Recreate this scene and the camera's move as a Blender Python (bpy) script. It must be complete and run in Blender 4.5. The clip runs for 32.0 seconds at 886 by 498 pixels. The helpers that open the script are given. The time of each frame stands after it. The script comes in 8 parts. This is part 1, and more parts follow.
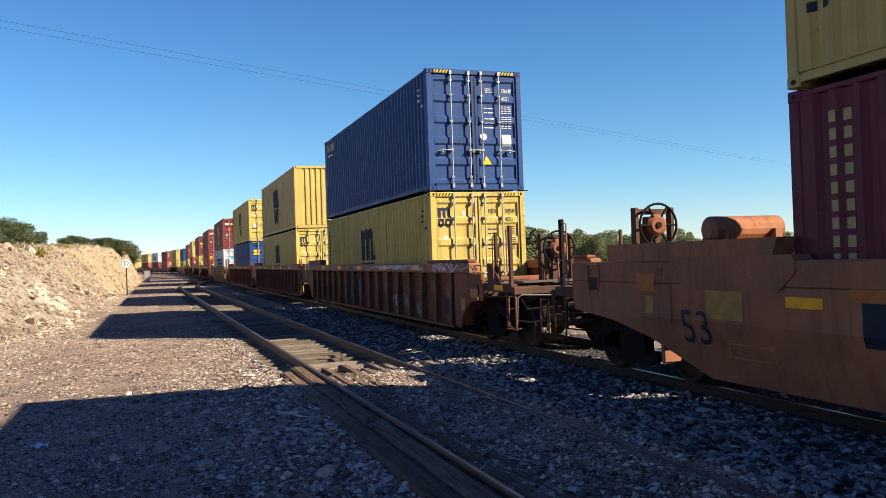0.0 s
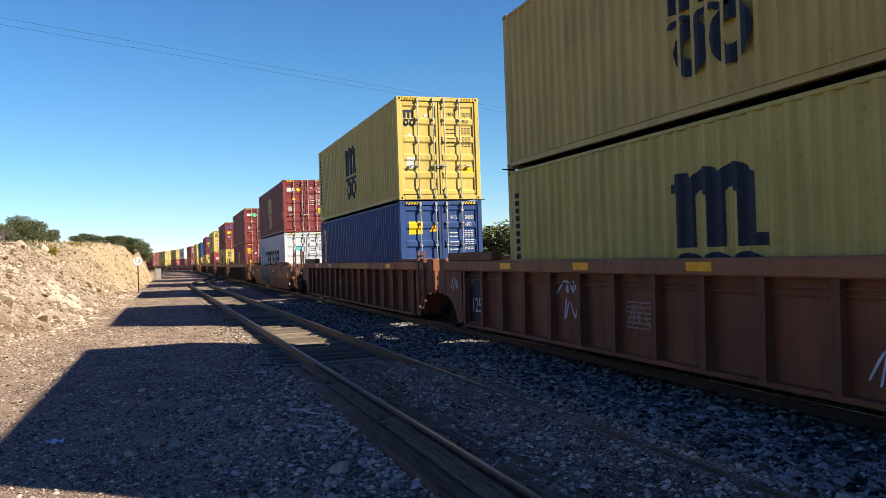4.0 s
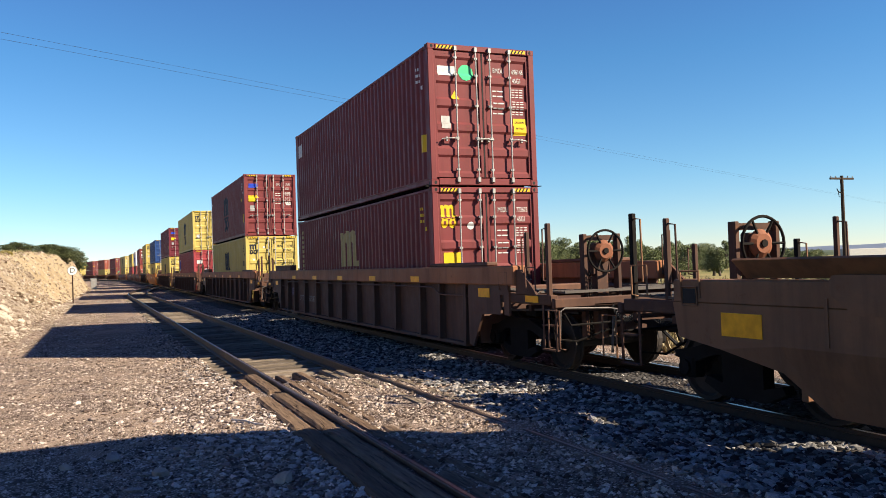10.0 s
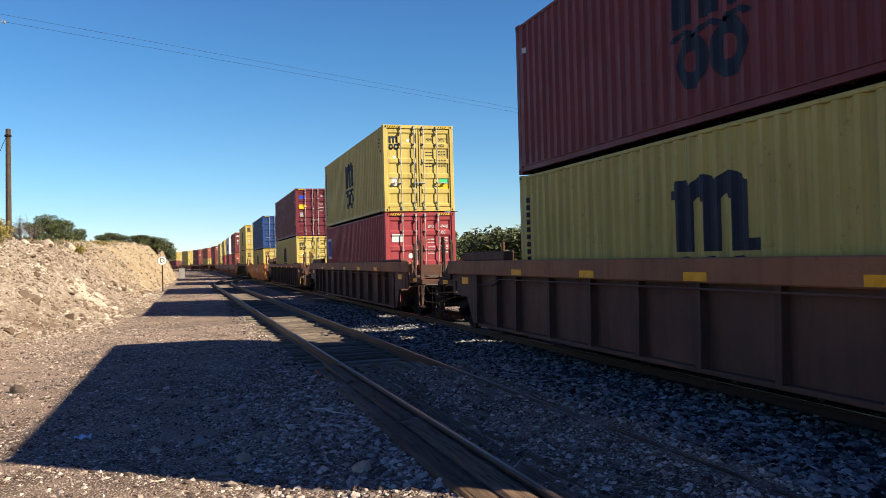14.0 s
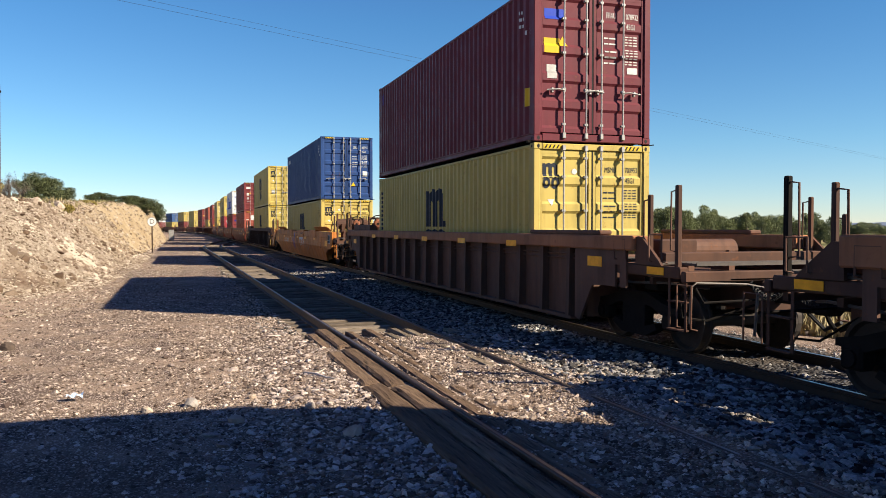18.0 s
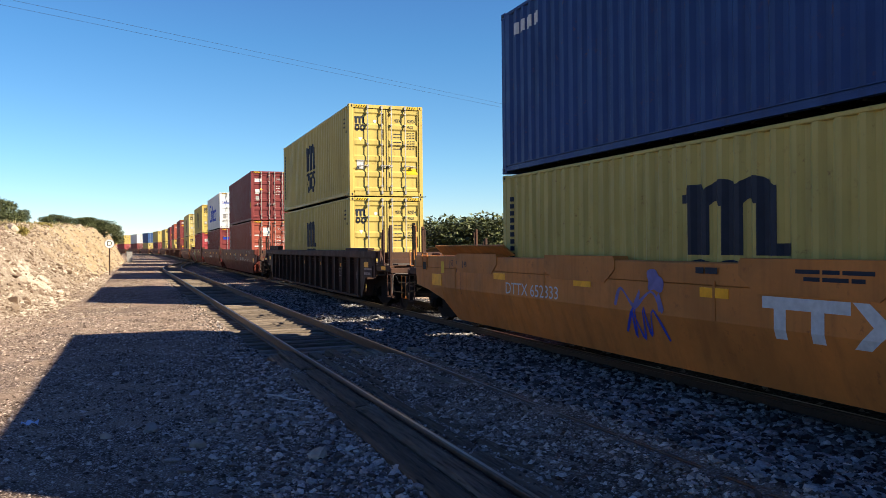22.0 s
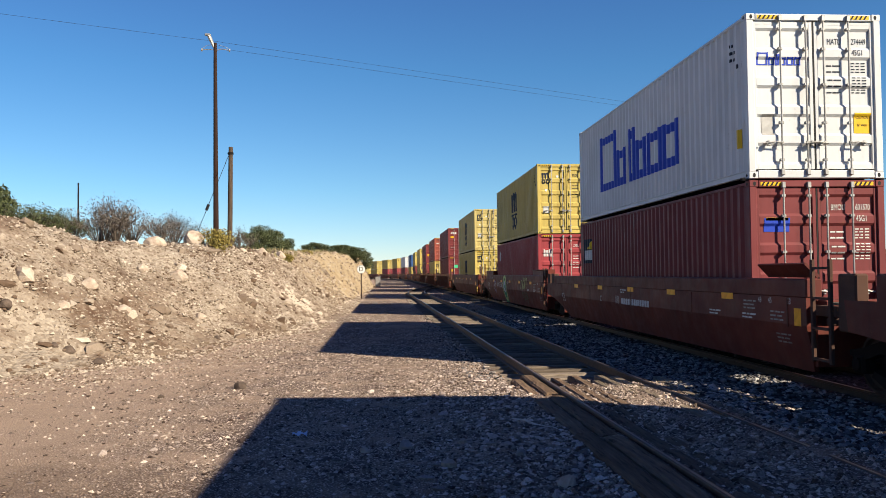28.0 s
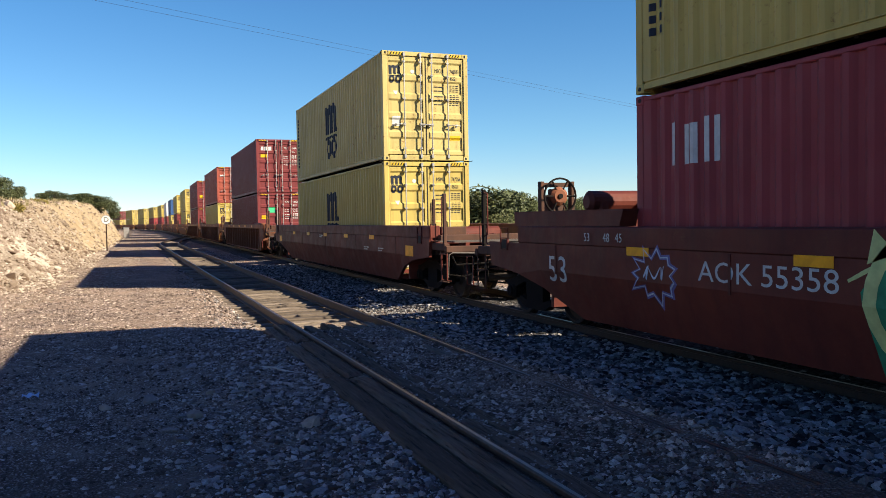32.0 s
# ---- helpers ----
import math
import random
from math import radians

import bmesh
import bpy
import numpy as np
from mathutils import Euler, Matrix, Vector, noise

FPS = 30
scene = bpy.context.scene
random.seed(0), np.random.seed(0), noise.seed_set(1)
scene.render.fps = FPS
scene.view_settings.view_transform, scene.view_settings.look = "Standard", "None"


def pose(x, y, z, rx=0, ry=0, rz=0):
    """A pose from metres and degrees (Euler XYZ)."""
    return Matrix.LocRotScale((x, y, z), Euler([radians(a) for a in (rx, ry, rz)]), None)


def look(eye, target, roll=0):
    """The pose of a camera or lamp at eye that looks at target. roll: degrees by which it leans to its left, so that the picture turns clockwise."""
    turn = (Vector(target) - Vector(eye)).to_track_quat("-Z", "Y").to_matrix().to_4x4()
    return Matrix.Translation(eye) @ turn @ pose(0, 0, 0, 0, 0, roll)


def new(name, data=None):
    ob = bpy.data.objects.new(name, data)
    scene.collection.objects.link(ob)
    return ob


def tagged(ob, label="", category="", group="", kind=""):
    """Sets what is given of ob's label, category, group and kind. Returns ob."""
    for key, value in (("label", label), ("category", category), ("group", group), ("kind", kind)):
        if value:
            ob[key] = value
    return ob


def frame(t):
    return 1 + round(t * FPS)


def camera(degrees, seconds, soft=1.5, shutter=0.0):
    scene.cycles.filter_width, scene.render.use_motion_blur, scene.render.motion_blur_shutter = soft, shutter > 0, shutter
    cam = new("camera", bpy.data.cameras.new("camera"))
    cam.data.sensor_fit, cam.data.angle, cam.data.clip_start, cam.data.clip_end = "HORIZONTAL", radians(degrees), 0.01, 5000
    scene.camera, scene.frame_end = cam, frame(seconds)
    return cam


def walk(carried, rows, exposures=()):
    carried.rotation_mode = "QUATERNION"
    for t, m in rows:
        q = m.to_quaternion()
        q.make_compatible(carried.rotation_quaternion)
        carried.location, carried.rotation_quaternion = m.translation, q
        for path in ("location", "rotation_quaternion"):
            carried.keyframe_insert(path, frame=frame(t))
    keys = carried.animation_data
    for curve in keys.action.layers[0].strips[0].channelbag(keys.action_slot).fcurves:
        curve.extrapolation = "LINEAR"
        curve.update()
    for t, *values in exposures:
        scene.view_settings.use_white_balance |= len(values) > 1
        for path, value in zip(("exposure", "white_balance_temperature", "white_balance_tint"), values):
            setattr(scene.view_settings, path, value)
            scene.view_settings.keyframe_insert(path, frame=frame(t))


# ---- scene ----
# ---------------------------------------------------------------- camera
cam = camera(57.24, 32.0, soft=0.85)
EYE = 1.886
CAM = [
    (0, 0.11, 0.06, -19.43, 0.60, 1.95), (0.5, 0.04, -0.01, -19.82, 0.61, 1.83), (1, 0.08, 0.08, -19.90, 0.53, 2.21), (1.5, 0.04, 0.00, -18.53, 0.74, 1.73),
    (2, 0.05, -0.08, -19.53, 0.52, 2.09), (2.5, 0.05, -0.00, -19.85, 0.44, 2.30), (3, 0.07, 0.01, -19.18, 0.39, 2.35), (3.5, 0.04, 0.00, -19.11, 0.56, 1.79),
    (4, 0.08, 0.04, -18.75, 0.48, 1.93), (4.5, 0.06, 0.01, -18.89, 0.61, 1.56), (6.5, 0.01, -0.03, -19.01, 0.95, 2.00), (7, -0.00, 0.00, -20.19, 1.26, 1.28),
    (7.5, -0.00, 0.00, -20.51, 0.66, 2.27), (8, -0.00, 0.00, -20.03, 1.15, 1.25), (8.5, 0.00, -0.00, -21.82, 0.87, 1.99), (9, 0.07, -0.03, -23.03, 1.03, 1.85),
    (9.5, 0.00, 0.00, -23.81, 1.10, 1.81), (10, 0.05, -0.03, -22.71, 1.00, 1.92), (10.5, -0.00, 0.01, -20.62, 1.40, 1.20), (11, -0.00, 0.01, -19.32, 1.38, 1.03),
    (11.5, -0.00, 0.01, -18.86, 1.55, 0.57), (12, -0.00, 0.01, -18.72, 1.42, 0.58), (12.5, 0.01, -0.01, -15.99, 1.13, 0.76), (13, 0.02, 0.01, -13.49, 0.91, 1.03),
    (13.5, 0.02, 0.00, -15.41, 0.87, 1.15), (14, 0.05, 0.00, -17.25, 0.64, 1.49), (14.5, -0.00, 0.01, -18.87, 1.00, 0.03), (15, -0.02, 0.11, -17.56, 0.61, 0.44),
    (15.5, -0.00, 0.01, -17.25, 0.51, -0.02), (17.5, -0.03, -0.08, -18.17, -1.95, -0.19), (18, -0.00, 0.00, -17.93, -1.58, -0.01), (18.5, -0.00, 0.00, -18.49, 0.19, 0.28),
    (19, -0.03, 0.04, -18.37, 0.14, 0.50), (19.5, 0.00, 0.00, -19.04, -0.11, 0.75), (20, -0.00, -0.01, -20.06, -0.24, 0.81), (20.5, -0.00, -0.02, -20.05, -0.28, 0.81),
    (21, -0.01, -0.01, -20.31, -0.30, 0.68), (21.5, -0.01, 0.00, -20.31, -0.25, 0.57), (22, -0.01, -0.00, -20.56, -0.26, 0.57), (22.5, -0.00, 0.01, -20.41, -0.04, 0.52),
    (23, -0.00, 0.01, -19.90, 0.48, 0.56), (23.5, -0.01, -0.00, -21.40, 0.55, 0.68), (24, -0.01, -0.00, -21.15, 0.54, 0.80), (24.5, 0.00, -0.00, -21.35, 0.57, 1.06),
    (26.5, -0.02, 0.03, -16.83, 1.38, 0.97), (27, -0.04, 0.04, -14.22, 1.42, 1.12), (27.5, -0.06, 0.01, -7.71, 1.48, 1.01), (28, -0.11, 0.06, -4.07, 1.69, 0.61),
    (28.5, -0.07, 0.01, -2.28, 1.59, 1.10), (29, -0.10, 0.06, -2.06, 1.63, 0.93), (29.5, -0.08, 0.01, -2.63, 1.49, 0.91), (30, -0.08, 0.01, -3.00, 1.38, 1.22),
    (30.5, -0.08, 0.01, -3.81, 1.81, 1.01), (31, -0.04, -0.08, -5.45, 1.62, 0.62), (31.5, -0.03, -0.07, -10.80, 1.44, 0.21), (32, 0.01, -0.18, -20.74, -2.12, 0.97),
]
EXPOSURE = [(0, 0.08), (1, -0.04), (2, 0.18), (3, 0.04), (4, 0.10), (4.5, 0.12), (6.5, 0.14), (7, 0.10), (8, -0.08), (9, 0.36), (10, 0.08), (12, 0.25), (13, -0.08), (15, -0.02), (18, -0.05), (20, 0.12), (21, -0.03), (22, 0.14), (23, -0.06), (24, -0.12), (27, -0.07), (28, -0.19), (29, -0.30), (31, -0.25), (32, 0.08)]
walk(cam, [(t, pose(x, y, EYE, 90 + p, r, w)) for t, x, y, w, p, r in CAM], [(t, 1.25 + e, 6550 + 900 * max(0.0, e), 12) for t, e in EXPOSURE])

# ---------------------------------------------------------------- light
SUN = Vector((8.0, -6.55, 6.36)).normalized()
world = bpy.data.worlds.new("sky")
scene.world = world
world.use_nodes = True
wn = world.node_tree.nodes
sky = wn.new("ShaderNodeTexSky")
sky.sky_type = "NISHITA"
sky.sun_disc = False
sky.sun_elevation = math.asin(SUN.z)
sky.sun_rotation = math.atan2(SUN.x, SUN.y)
sky.altitude = 1800
sky.air_density, sky.dust_density, sky.ozone_density = 1.0, 0.0, 3.0
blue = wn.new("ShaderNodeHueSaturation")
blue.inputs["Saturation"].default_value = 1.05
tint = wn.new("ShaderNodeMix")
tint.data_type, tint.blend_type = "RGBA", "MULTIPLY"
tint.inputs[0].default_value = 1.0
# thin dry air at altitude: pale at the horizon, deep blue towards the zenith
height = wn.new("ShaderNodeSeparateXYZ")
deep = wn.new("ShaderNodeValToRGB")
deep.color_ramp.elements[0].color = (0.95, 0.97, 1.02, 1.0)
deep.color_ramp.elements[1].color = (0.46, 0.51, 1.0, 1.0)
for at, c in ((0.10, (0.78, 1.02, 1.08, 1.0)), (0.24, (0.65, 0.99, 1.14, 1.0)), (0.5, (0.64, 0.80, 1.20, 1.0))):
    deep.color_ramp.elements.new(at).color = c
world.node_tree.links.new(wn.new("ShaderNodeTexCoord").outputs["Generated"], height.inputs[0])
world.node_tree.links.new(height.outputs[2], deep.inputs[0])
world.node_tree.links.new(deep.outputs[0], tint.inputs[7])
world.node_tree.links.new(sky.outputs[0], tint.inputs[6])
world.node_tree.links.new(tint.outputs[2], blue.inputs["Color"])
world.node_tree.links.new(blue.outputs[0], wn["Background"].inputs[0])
wn["Background"].inputs[1].default_value = 0.055
lamp = bpy.data.lights.new("sun", "SUN")
lamp.energy, lamp.angle, lamp.color = 5.0, radians(0.53), (1.0, 0.90, 0.70)
sun = new("sun", lamp)
sun.matrix_world = look((60, -50, 60), (60 - SUN.x, -50 - SUN.y, 60 - SUN.z))

# ---------------------------------------------------------------- materials


class Nodes:
    """A short way to write a node material."""

    def __init__(self, name, rough=0.6, metal=0.0):
        self.m = bpy.data.materials.new(name)
        self.m.use_nodes = True
        self.t = self.m.node_tree
        self.b = self.t.nodes["Principled BSDF"]
        self.b.inputs["Roughness"].default_value = rough
        self.b.inputs["Metallic"].default_value = metal
        if rough >= 0.85:
            self.b.inputs["Specular IOR Level"].default_value = 0.1
        self.pos = self.t.nodes.new("ShaderNodeTexCoord").outputs["Object"]

    def node(self, kind, **inputs):
        n = self.t.nodes.new(kind)
        for k, v in inputs.items():
            self.put(n.inputs[k.replace("_", " ")], v)
        return n

    def put(self, socket, v):
        if isinstance(v, bpy.types.NodeSocket):
            self.t.links.new(v, socket)
        else:
            socket.default_value = v

    def world(self):
        return self.node("ShaderNodeNewGeometry").outputs["Position"]

    def stretch(self, v, s):
        n = self.t.nodes.new("ShaderNodeMapping")
        self.put(n.inputs["Vector"], v)
        n.inputs["Scale"].default_value = s
        return n.outputs[0]

    def noise(self, scale, detail=4.0, vec=None, rough=0.6):
        n = self.node("ShaderNodeTexNoise", Scale=scale, Detail=detail, Roughness=rough)
        self.put(n.inputs["Vector"], self.pos if vec is None else vec)
        return n.outputs[0]

    def voronoi(self, scale, vec=None, out="Distance", feature="F1"):
        n = self.t.nodes.new("ShaderNodeTexVoronoi")
        n.feature = feature
        n.inputs["Scale"].default_value = scale
        self.put(n.inputs["Vector"], self.pos if vec is None else vec)
        return n.outputs[out]

    def ramp(self, fac, a, b, lo=(0, 0, 0, 1), hi=(1, 1, 1, 1)):
        n = self.t.nodes.new("ShaderNodeValToRGB")
        e = n.color_ramp.elements
        e[0].position, e[0].color = a, lo
        e[1].position, e[1].color = b, hi
        self.put(n.inputs[0], fac)
        return n.outputs[0]

    def mix(self, fac, a, b, kind="MIX"):
        n = self.t.nodes.new("ShaderNodeMix")
        n.data_type, n.blend_type = "RGBA", kind
        self.put(n.inputs[0], fac)
        self.put(n.inputs[6], a)
        self.put(n.inputs[7], b)
        return n.outputs[2]

    def math(self, op, a, b=0.0):
        n = self.t.nodes.new("ShaderNodeMath")
        n.operation = op
        self.put(n.inputs[0], a)
        self.put(n.inputs[1], b)
        return n.outputs[0]

    def random(self):
        return self.t.nodes.new("ShaderNodeObjectInfo").outputs["Random"]

    def island(self):
        return self.t.nodes.new("ShaderNodeNewGeometry").outputs["Random Per Island"]

    def base(self, c):
        self.put(self.b.inputs["Base Color"], c)
        return self

    def rough(self, c):
        self.put(self.b.inputs["Roughness"], c)
        return self

    def bump(self, h, strength=0.3, dist=0.01):
        n = self.node("ShaderNodeBump", Strength=strength, Distance=dist)
        self.put(n.inputs["Height"], h)
        self.t.links.new(n.outputs[0], self.b.inputs["Normal"])
        return self


def rgb(r, g, b):
    return (r, g, b, 1.0)


def paint(name, c, rust=0.5, rough=0.5, dirt=0.5, mottled=0.0, drips=0.0):
    """Old paint on steel: faded patches, streaks of dirt that run down, specks and edges of rust."""
    n = Nodes(name, rough)
    n.b.inputs["Specular IOR Level"].default_value = 0.18
    fade = n.noise(0.7, 4)
    col = n.mix(n.ramp(fade, 0.3, 0.75), rgb(*[v * 0.86 for v in c]), rgb(*[min(1, v * 1.08 + 0.003) for v in c]))
    if mottled:
        old = n.ramp(n.noise(0.55, 6, rough=0.7), 0.42, 0.66)
        col = n.mix(n.math("MULTIPLY", old, mottled), col, rgb(min(1, c[0] * 1.5 + 0.02), c[1] * 1.35 + 0.008, c[2] * 1.1 + 0.004))
    col = n.mix(n.math("MULTIPLY", n.random(), 0.25), col, rgb(*[v * 0.75 + 0.004 for v in c]))
    streak = n.noise(1.0, 5, n.stretch(n.pos, (5.0, 5.0, 0.35)))
    grime = n.math("MULTIPLY", n.ramp(streak, 0.48, 0.76), dirt * 0.7)
    col = n.mix(grime, col, rgb(*[v * 0.42 + 0.006 for v in c]))
    if drips:
        run = n.noise(1.0, 4, n.stretch(n.pos, (7.0, 7.0, 0.5)), 0.7)
        col = n.mix(n.math("MULTIPLY", n.ramp(run, 0.56, 0.72), 0.75 * drips), col, rgb(0.17, 0.062, 0.016))
    speck = n.noise(9.0, 6, rough=0.72)
    patch = n.noise(1.6, 3)
    r = n.math("MULTIPLY", n.ramp(speck, 0.60 - 0.03 * rust, 0.68), n.ramp(patch, 0.44, 0.62))
    r = n.math("MULTIPLY", r, rust)
    col = n.mix(r, col, n.mix(n.noise(30, 3), rgb(0.10, 0.035, 0.015), rgb(0.22, 0.09, 0.04)))
    n.base(col)
    n.rough(n.ramp(n.noise(3, 4), 0.3, 0.8, (rough - 0.08,) * 3 + (1,), (rough + 0.2,) * 3 + (1,)))
    n.bump(n.math("ADD", n.noise(1.4, 2), n.math("MULTIPLY", speck, 0.3)), 0.25, 0.012)
    return n.m


def plain(name, c, rough=0.6, metal=0.0, vary=0.25, scale=6.0):
    n = Nodes(name, rough, metal)
    f = n.noise(scale, 5)
    col = n.mix(n.ramp(f, 0.3, 0.7), rgb(*[v * (1 - vary) for v in c]), rgb(*[min(1, v * (1 + vary)) for v in c]))
    n.base(col)
    if not metal:
        n.b.inputs["Specular IOR Level"].default_value = 0.2
    n.bump(n.noise(scale * 4, 4), 0.15, 0.004)
    return n.m


YELLOW = paint("yellow_paint", (0.456, 0.348, 0.096), 0.7, 0.5, 0.8)
STREAKED = paint("rust_streaked_yellow_paint", (0.456, 0.340, 0.092), 1.0, 0.55, 1.1, drips=1.0)
TAN = paint("tan_yellow_paint", (0.450, 0.318, 0.098), 0.6, 0.5, 0.8)
PALE = paint("pale_yellow_paint", (0.470, 0.375, 0.140), 1.0, 0.5, 1.0)
MAROON = paint("maroon_paint", (0.160, 0.032, 0.033), 0.5, 0.5, 0.7)
WINE = paint("wine_paint", (0.125, 0.020, 0.030), 0.5, 0.5, 0.7)
RED = paint("red_paint", (0.275, 0.042, 0.048), 0.4, 0.5, 0.7)
BRICK = paint("brick_red_paint", (0.275, 0.068, 0.045), 0.6, 0.5, 0.7)
NAVY = paint("navy_paint", (0.016, 0.048, 0.158), 0.6, 0.5, 0.9)
BLUE = paint("blue_paint", (0.036, 0.086, 0.216), 0.3)
WHITE = paint("white_paint", (0.560, 0.570, 0.575), 0.2, dirt=0.3)
GREY = paint("pale_grey_paint", (0.420, 0.452, 0.484), 0.3)
CAR_BROWN = paint("brown_car_paint", (0.173, 0.064, 0.034), 1.0, 0.65, 1.0, 0.8)
CAR_RUST = paint("rusty_orange_car_paint", (0.262, 0.108, 0.056), 1.0, 0.65, 1.0, 0.8)
CAR_TAN = paint("tan_car_paint", (0.205, 0.100, 0.052), 0.9, 0.65, 0.9, 0.8)
CAR_ORANGE = paint("orange_car_paint", (0.450, 0.162, 0.037), 0.7, 0.55, 0.7, 0.8)
CAR_MAROON = paint("maroon_brown_car_paint", (0.102, 0.022, 0.016), 0.6, 0.55, 0.6, 0.8)
CAR_CHORD = paint("faded_chord_paint", (0.268, 0.114, 0.057), 0.9, 0.65, 0.8, 0.8)
CAR_SLATE = paint("grey_brown_car_paint", (0.108, 0.057, 0.041), 0.9, 0.7, 0.9, 0.7)
# darker brown for platforms, posts and brake gear at the car ends
GEAR = paint("dark_brown_gear_paint", (0.070, 0.036, 0.026), 0.9, 0.75, 0.9, 0.7)
CAR_DARK = paint("dark_brown_car_paint", (0.050, 0.026, 0.019), 0.9, 0.7, 0.9, 0.8)
STEEL = plain("dark_cast_steel", (0.011, 0.009, 0.008), 0.9, 0.0)
STEEL.node_tree.nodes["Principled BSDF"].inputs["Specular IOR Level"].default_value = 0.12
GRATE = plain("worn_grating_steel", (0.075, 0.060, 0.052), 0.6, 0.3)
WHEEL = plain("rusted_wheel_steel", (0.026, 0.017, 0.012), 0.75, 0.2)
BRIGHT = plain("worn_bright_steel", (0.45, 0.43, 0.41), 0.3, 1.0, 0.1)
WORN = plain("dull_rail_head", (0.22, 0.18, 0.15), 0.38, 0.9, 0.25)
GALV = plain("galvanised_steel", (0.30, 0.29, 0.275), 0.5, 0.5, 0.2)
BLACK = plain("black_rubber", (0.012, 0.012, 0.013), 0.7)
INK = plain("dark_lettering", (0.012, 0.017, 0.030), 0.6)
LETTER = plain("white_lettering", (0.50, 0.50, 0.48), 0.6, 0.0, 0.15, 12)
GOLD = plain("pale_gold_lettering", (0.38, 0.28, 0.12), 0.6, 0.0, 0.12, 12)
ROYAL = plain("royal_blue_lettering", (0.015, 0.045, 0.36), 0.5, 0.0, 0.1)
TEAL = plain("sky_blue_panel", (0.07, 0.32, 0.42), 0.5, 0.0, 0.1)
STICKER = plain("yellow_sticker", (0.60, 0.37, 0.012), 0.5, 0.0, 0.08)
REFLECT = plain("yellow_reflector", (0.900, 0.369, 0.010), 0.4, 0.0, 0.2)
GREEN = plain("green_sticker", (0.05, 0.45, 0.20), 0.5, 0.0, 0.1)
LETTER_WORN = plain("worn_white_lettering", (0.27, 0.255, 0.235), 0.75, 0.0, 0.5, 30)
SPRAY_LILAC = plain("lilac_spray_paint", (0.27, 0.24, 0.36), 0.75, 0.0, 0.4, 20)
SPRAY = plain("white_spray_paint", (0.5, 0.52, 0.58), 0.7, 0.0, 0.2)
CAMO = plain("tan_spray_paint", (0.27, 0.17, 0.10), 0.7, 0.0, 0.2)
STICKER_OLD = plain("faded_orange_placard", (0.36, 0.19, 0.05), 0.7, 0.0, 0.2)
SPRAY_OLD = plain("faded_spray_paint", (0.30, 0.22, 0.19), 0.8, 0.0, 0.25)
SPRAY_DARK = plain("dark_spray_paint", (0.03, 0.045, 0.045), 0.7, 0.0, 0.3)
SPRAY_GREEN = plain("green_spray_paint", (0.03, 0.22, 0.11), 0.7, 0.0, 0.3)
SPRAY_LIME = plain("lime_spray_paint", (0.50, 0.55, 0.22), 0.7, 0.0, 0.2)
SPRAY_RUST = plain("rust_red_spray_paint", (0.30, 0.13, 0.09), 0.7, 0.0, 0.2)
SPRAY_VIOLET = plain("violet_spray_paint", (0.16, 0.14, 0.30), 0.7, 0.0, 0.2)
STICKER_ORANGE = plain("old_orange_placard", (0.40, 0.13, 0.03), 0.7, 0.0, 0.2)
SPRAY_BLUE = plain("dark_teal_spray_paint", (0.017, 0.042, 0.052), 0.7, 0.0, 0.3)
SIGN = plain("white_sign", (0.6, 0.58, 0.55), 0.6, 0.0, 0.08)


def wood(name, a, b, along=1):
    """Weathered timber: long grain, splits and stains."""
    n = Nodes(name, 0.85)
    s = [14.0, 14.0, 14.0]
    s[along] = 0.9
    grain = n.noise(2.2, 6, n.stretch(n.pos, s), 0.7)
    crack = n.ramp(n.noise(3.2, 3, n.stretch(n.pos, s)), 0.60, 0.66)
    col = n.mix(n.ramp(grain, 0.3, 0.72), rgb(*a), rgb(*b))
    col = n.mix(n.math("MULTIPLY", n.random(), 0.6), col, rgb(*[v * 0.5 for v in a]))
    col = n.mix(n.math("MULTIPLY", crack, 0.8), col, rgb(0.02, 0.015, 0.012))
    n.base(col)
    n.bump(n.math("SUBTRACT", grain, crack), 0.7, 0.012)
    return n.m


PLANK_PALE = wood("dusty_plank", (0.085, 0.062, 0.044), (0.36, 0.285, 0.20))
PLANK = wood("weathered_plank", (0.070, 0.043, 0.029), (0.272, 0.182, 0.117))
TIE = wood("creosoted_tie", (0.075, 0.058, 0.046), (0.33, 0.265, 0.205), 0)
POLEWOOD = wood("pole_timber", (0.030, 0.016, 0.012), (0.070, 0.038, 0.030), 2)
POLEGREY = wood("grey_pole_timber", (0.050, 0.035, 0.026), (0.125, 0.088, 0.064), 2)


def rail_steel(name="rusted_rail", k=1.0):
    n = Nodes(name, 0.6, 0.35)
    f = n.noise(14, 6)
    n.base(n.mix(n.ramp(f, 0.3, 0.7), rgb(0.032 * k, 0.019 * k, 0.014 * k), rgb(0.085 * k, 0.050 * k, 0.035 * k)))
    n.bump(f, 0.3, 0.004)
    return n.m


RAIL = rail_steel()
# rail steel at 0.4, the shade under the cars put into its colour
MAIN_RAIL = rail_steel("shaded_main_rail", 0.4)


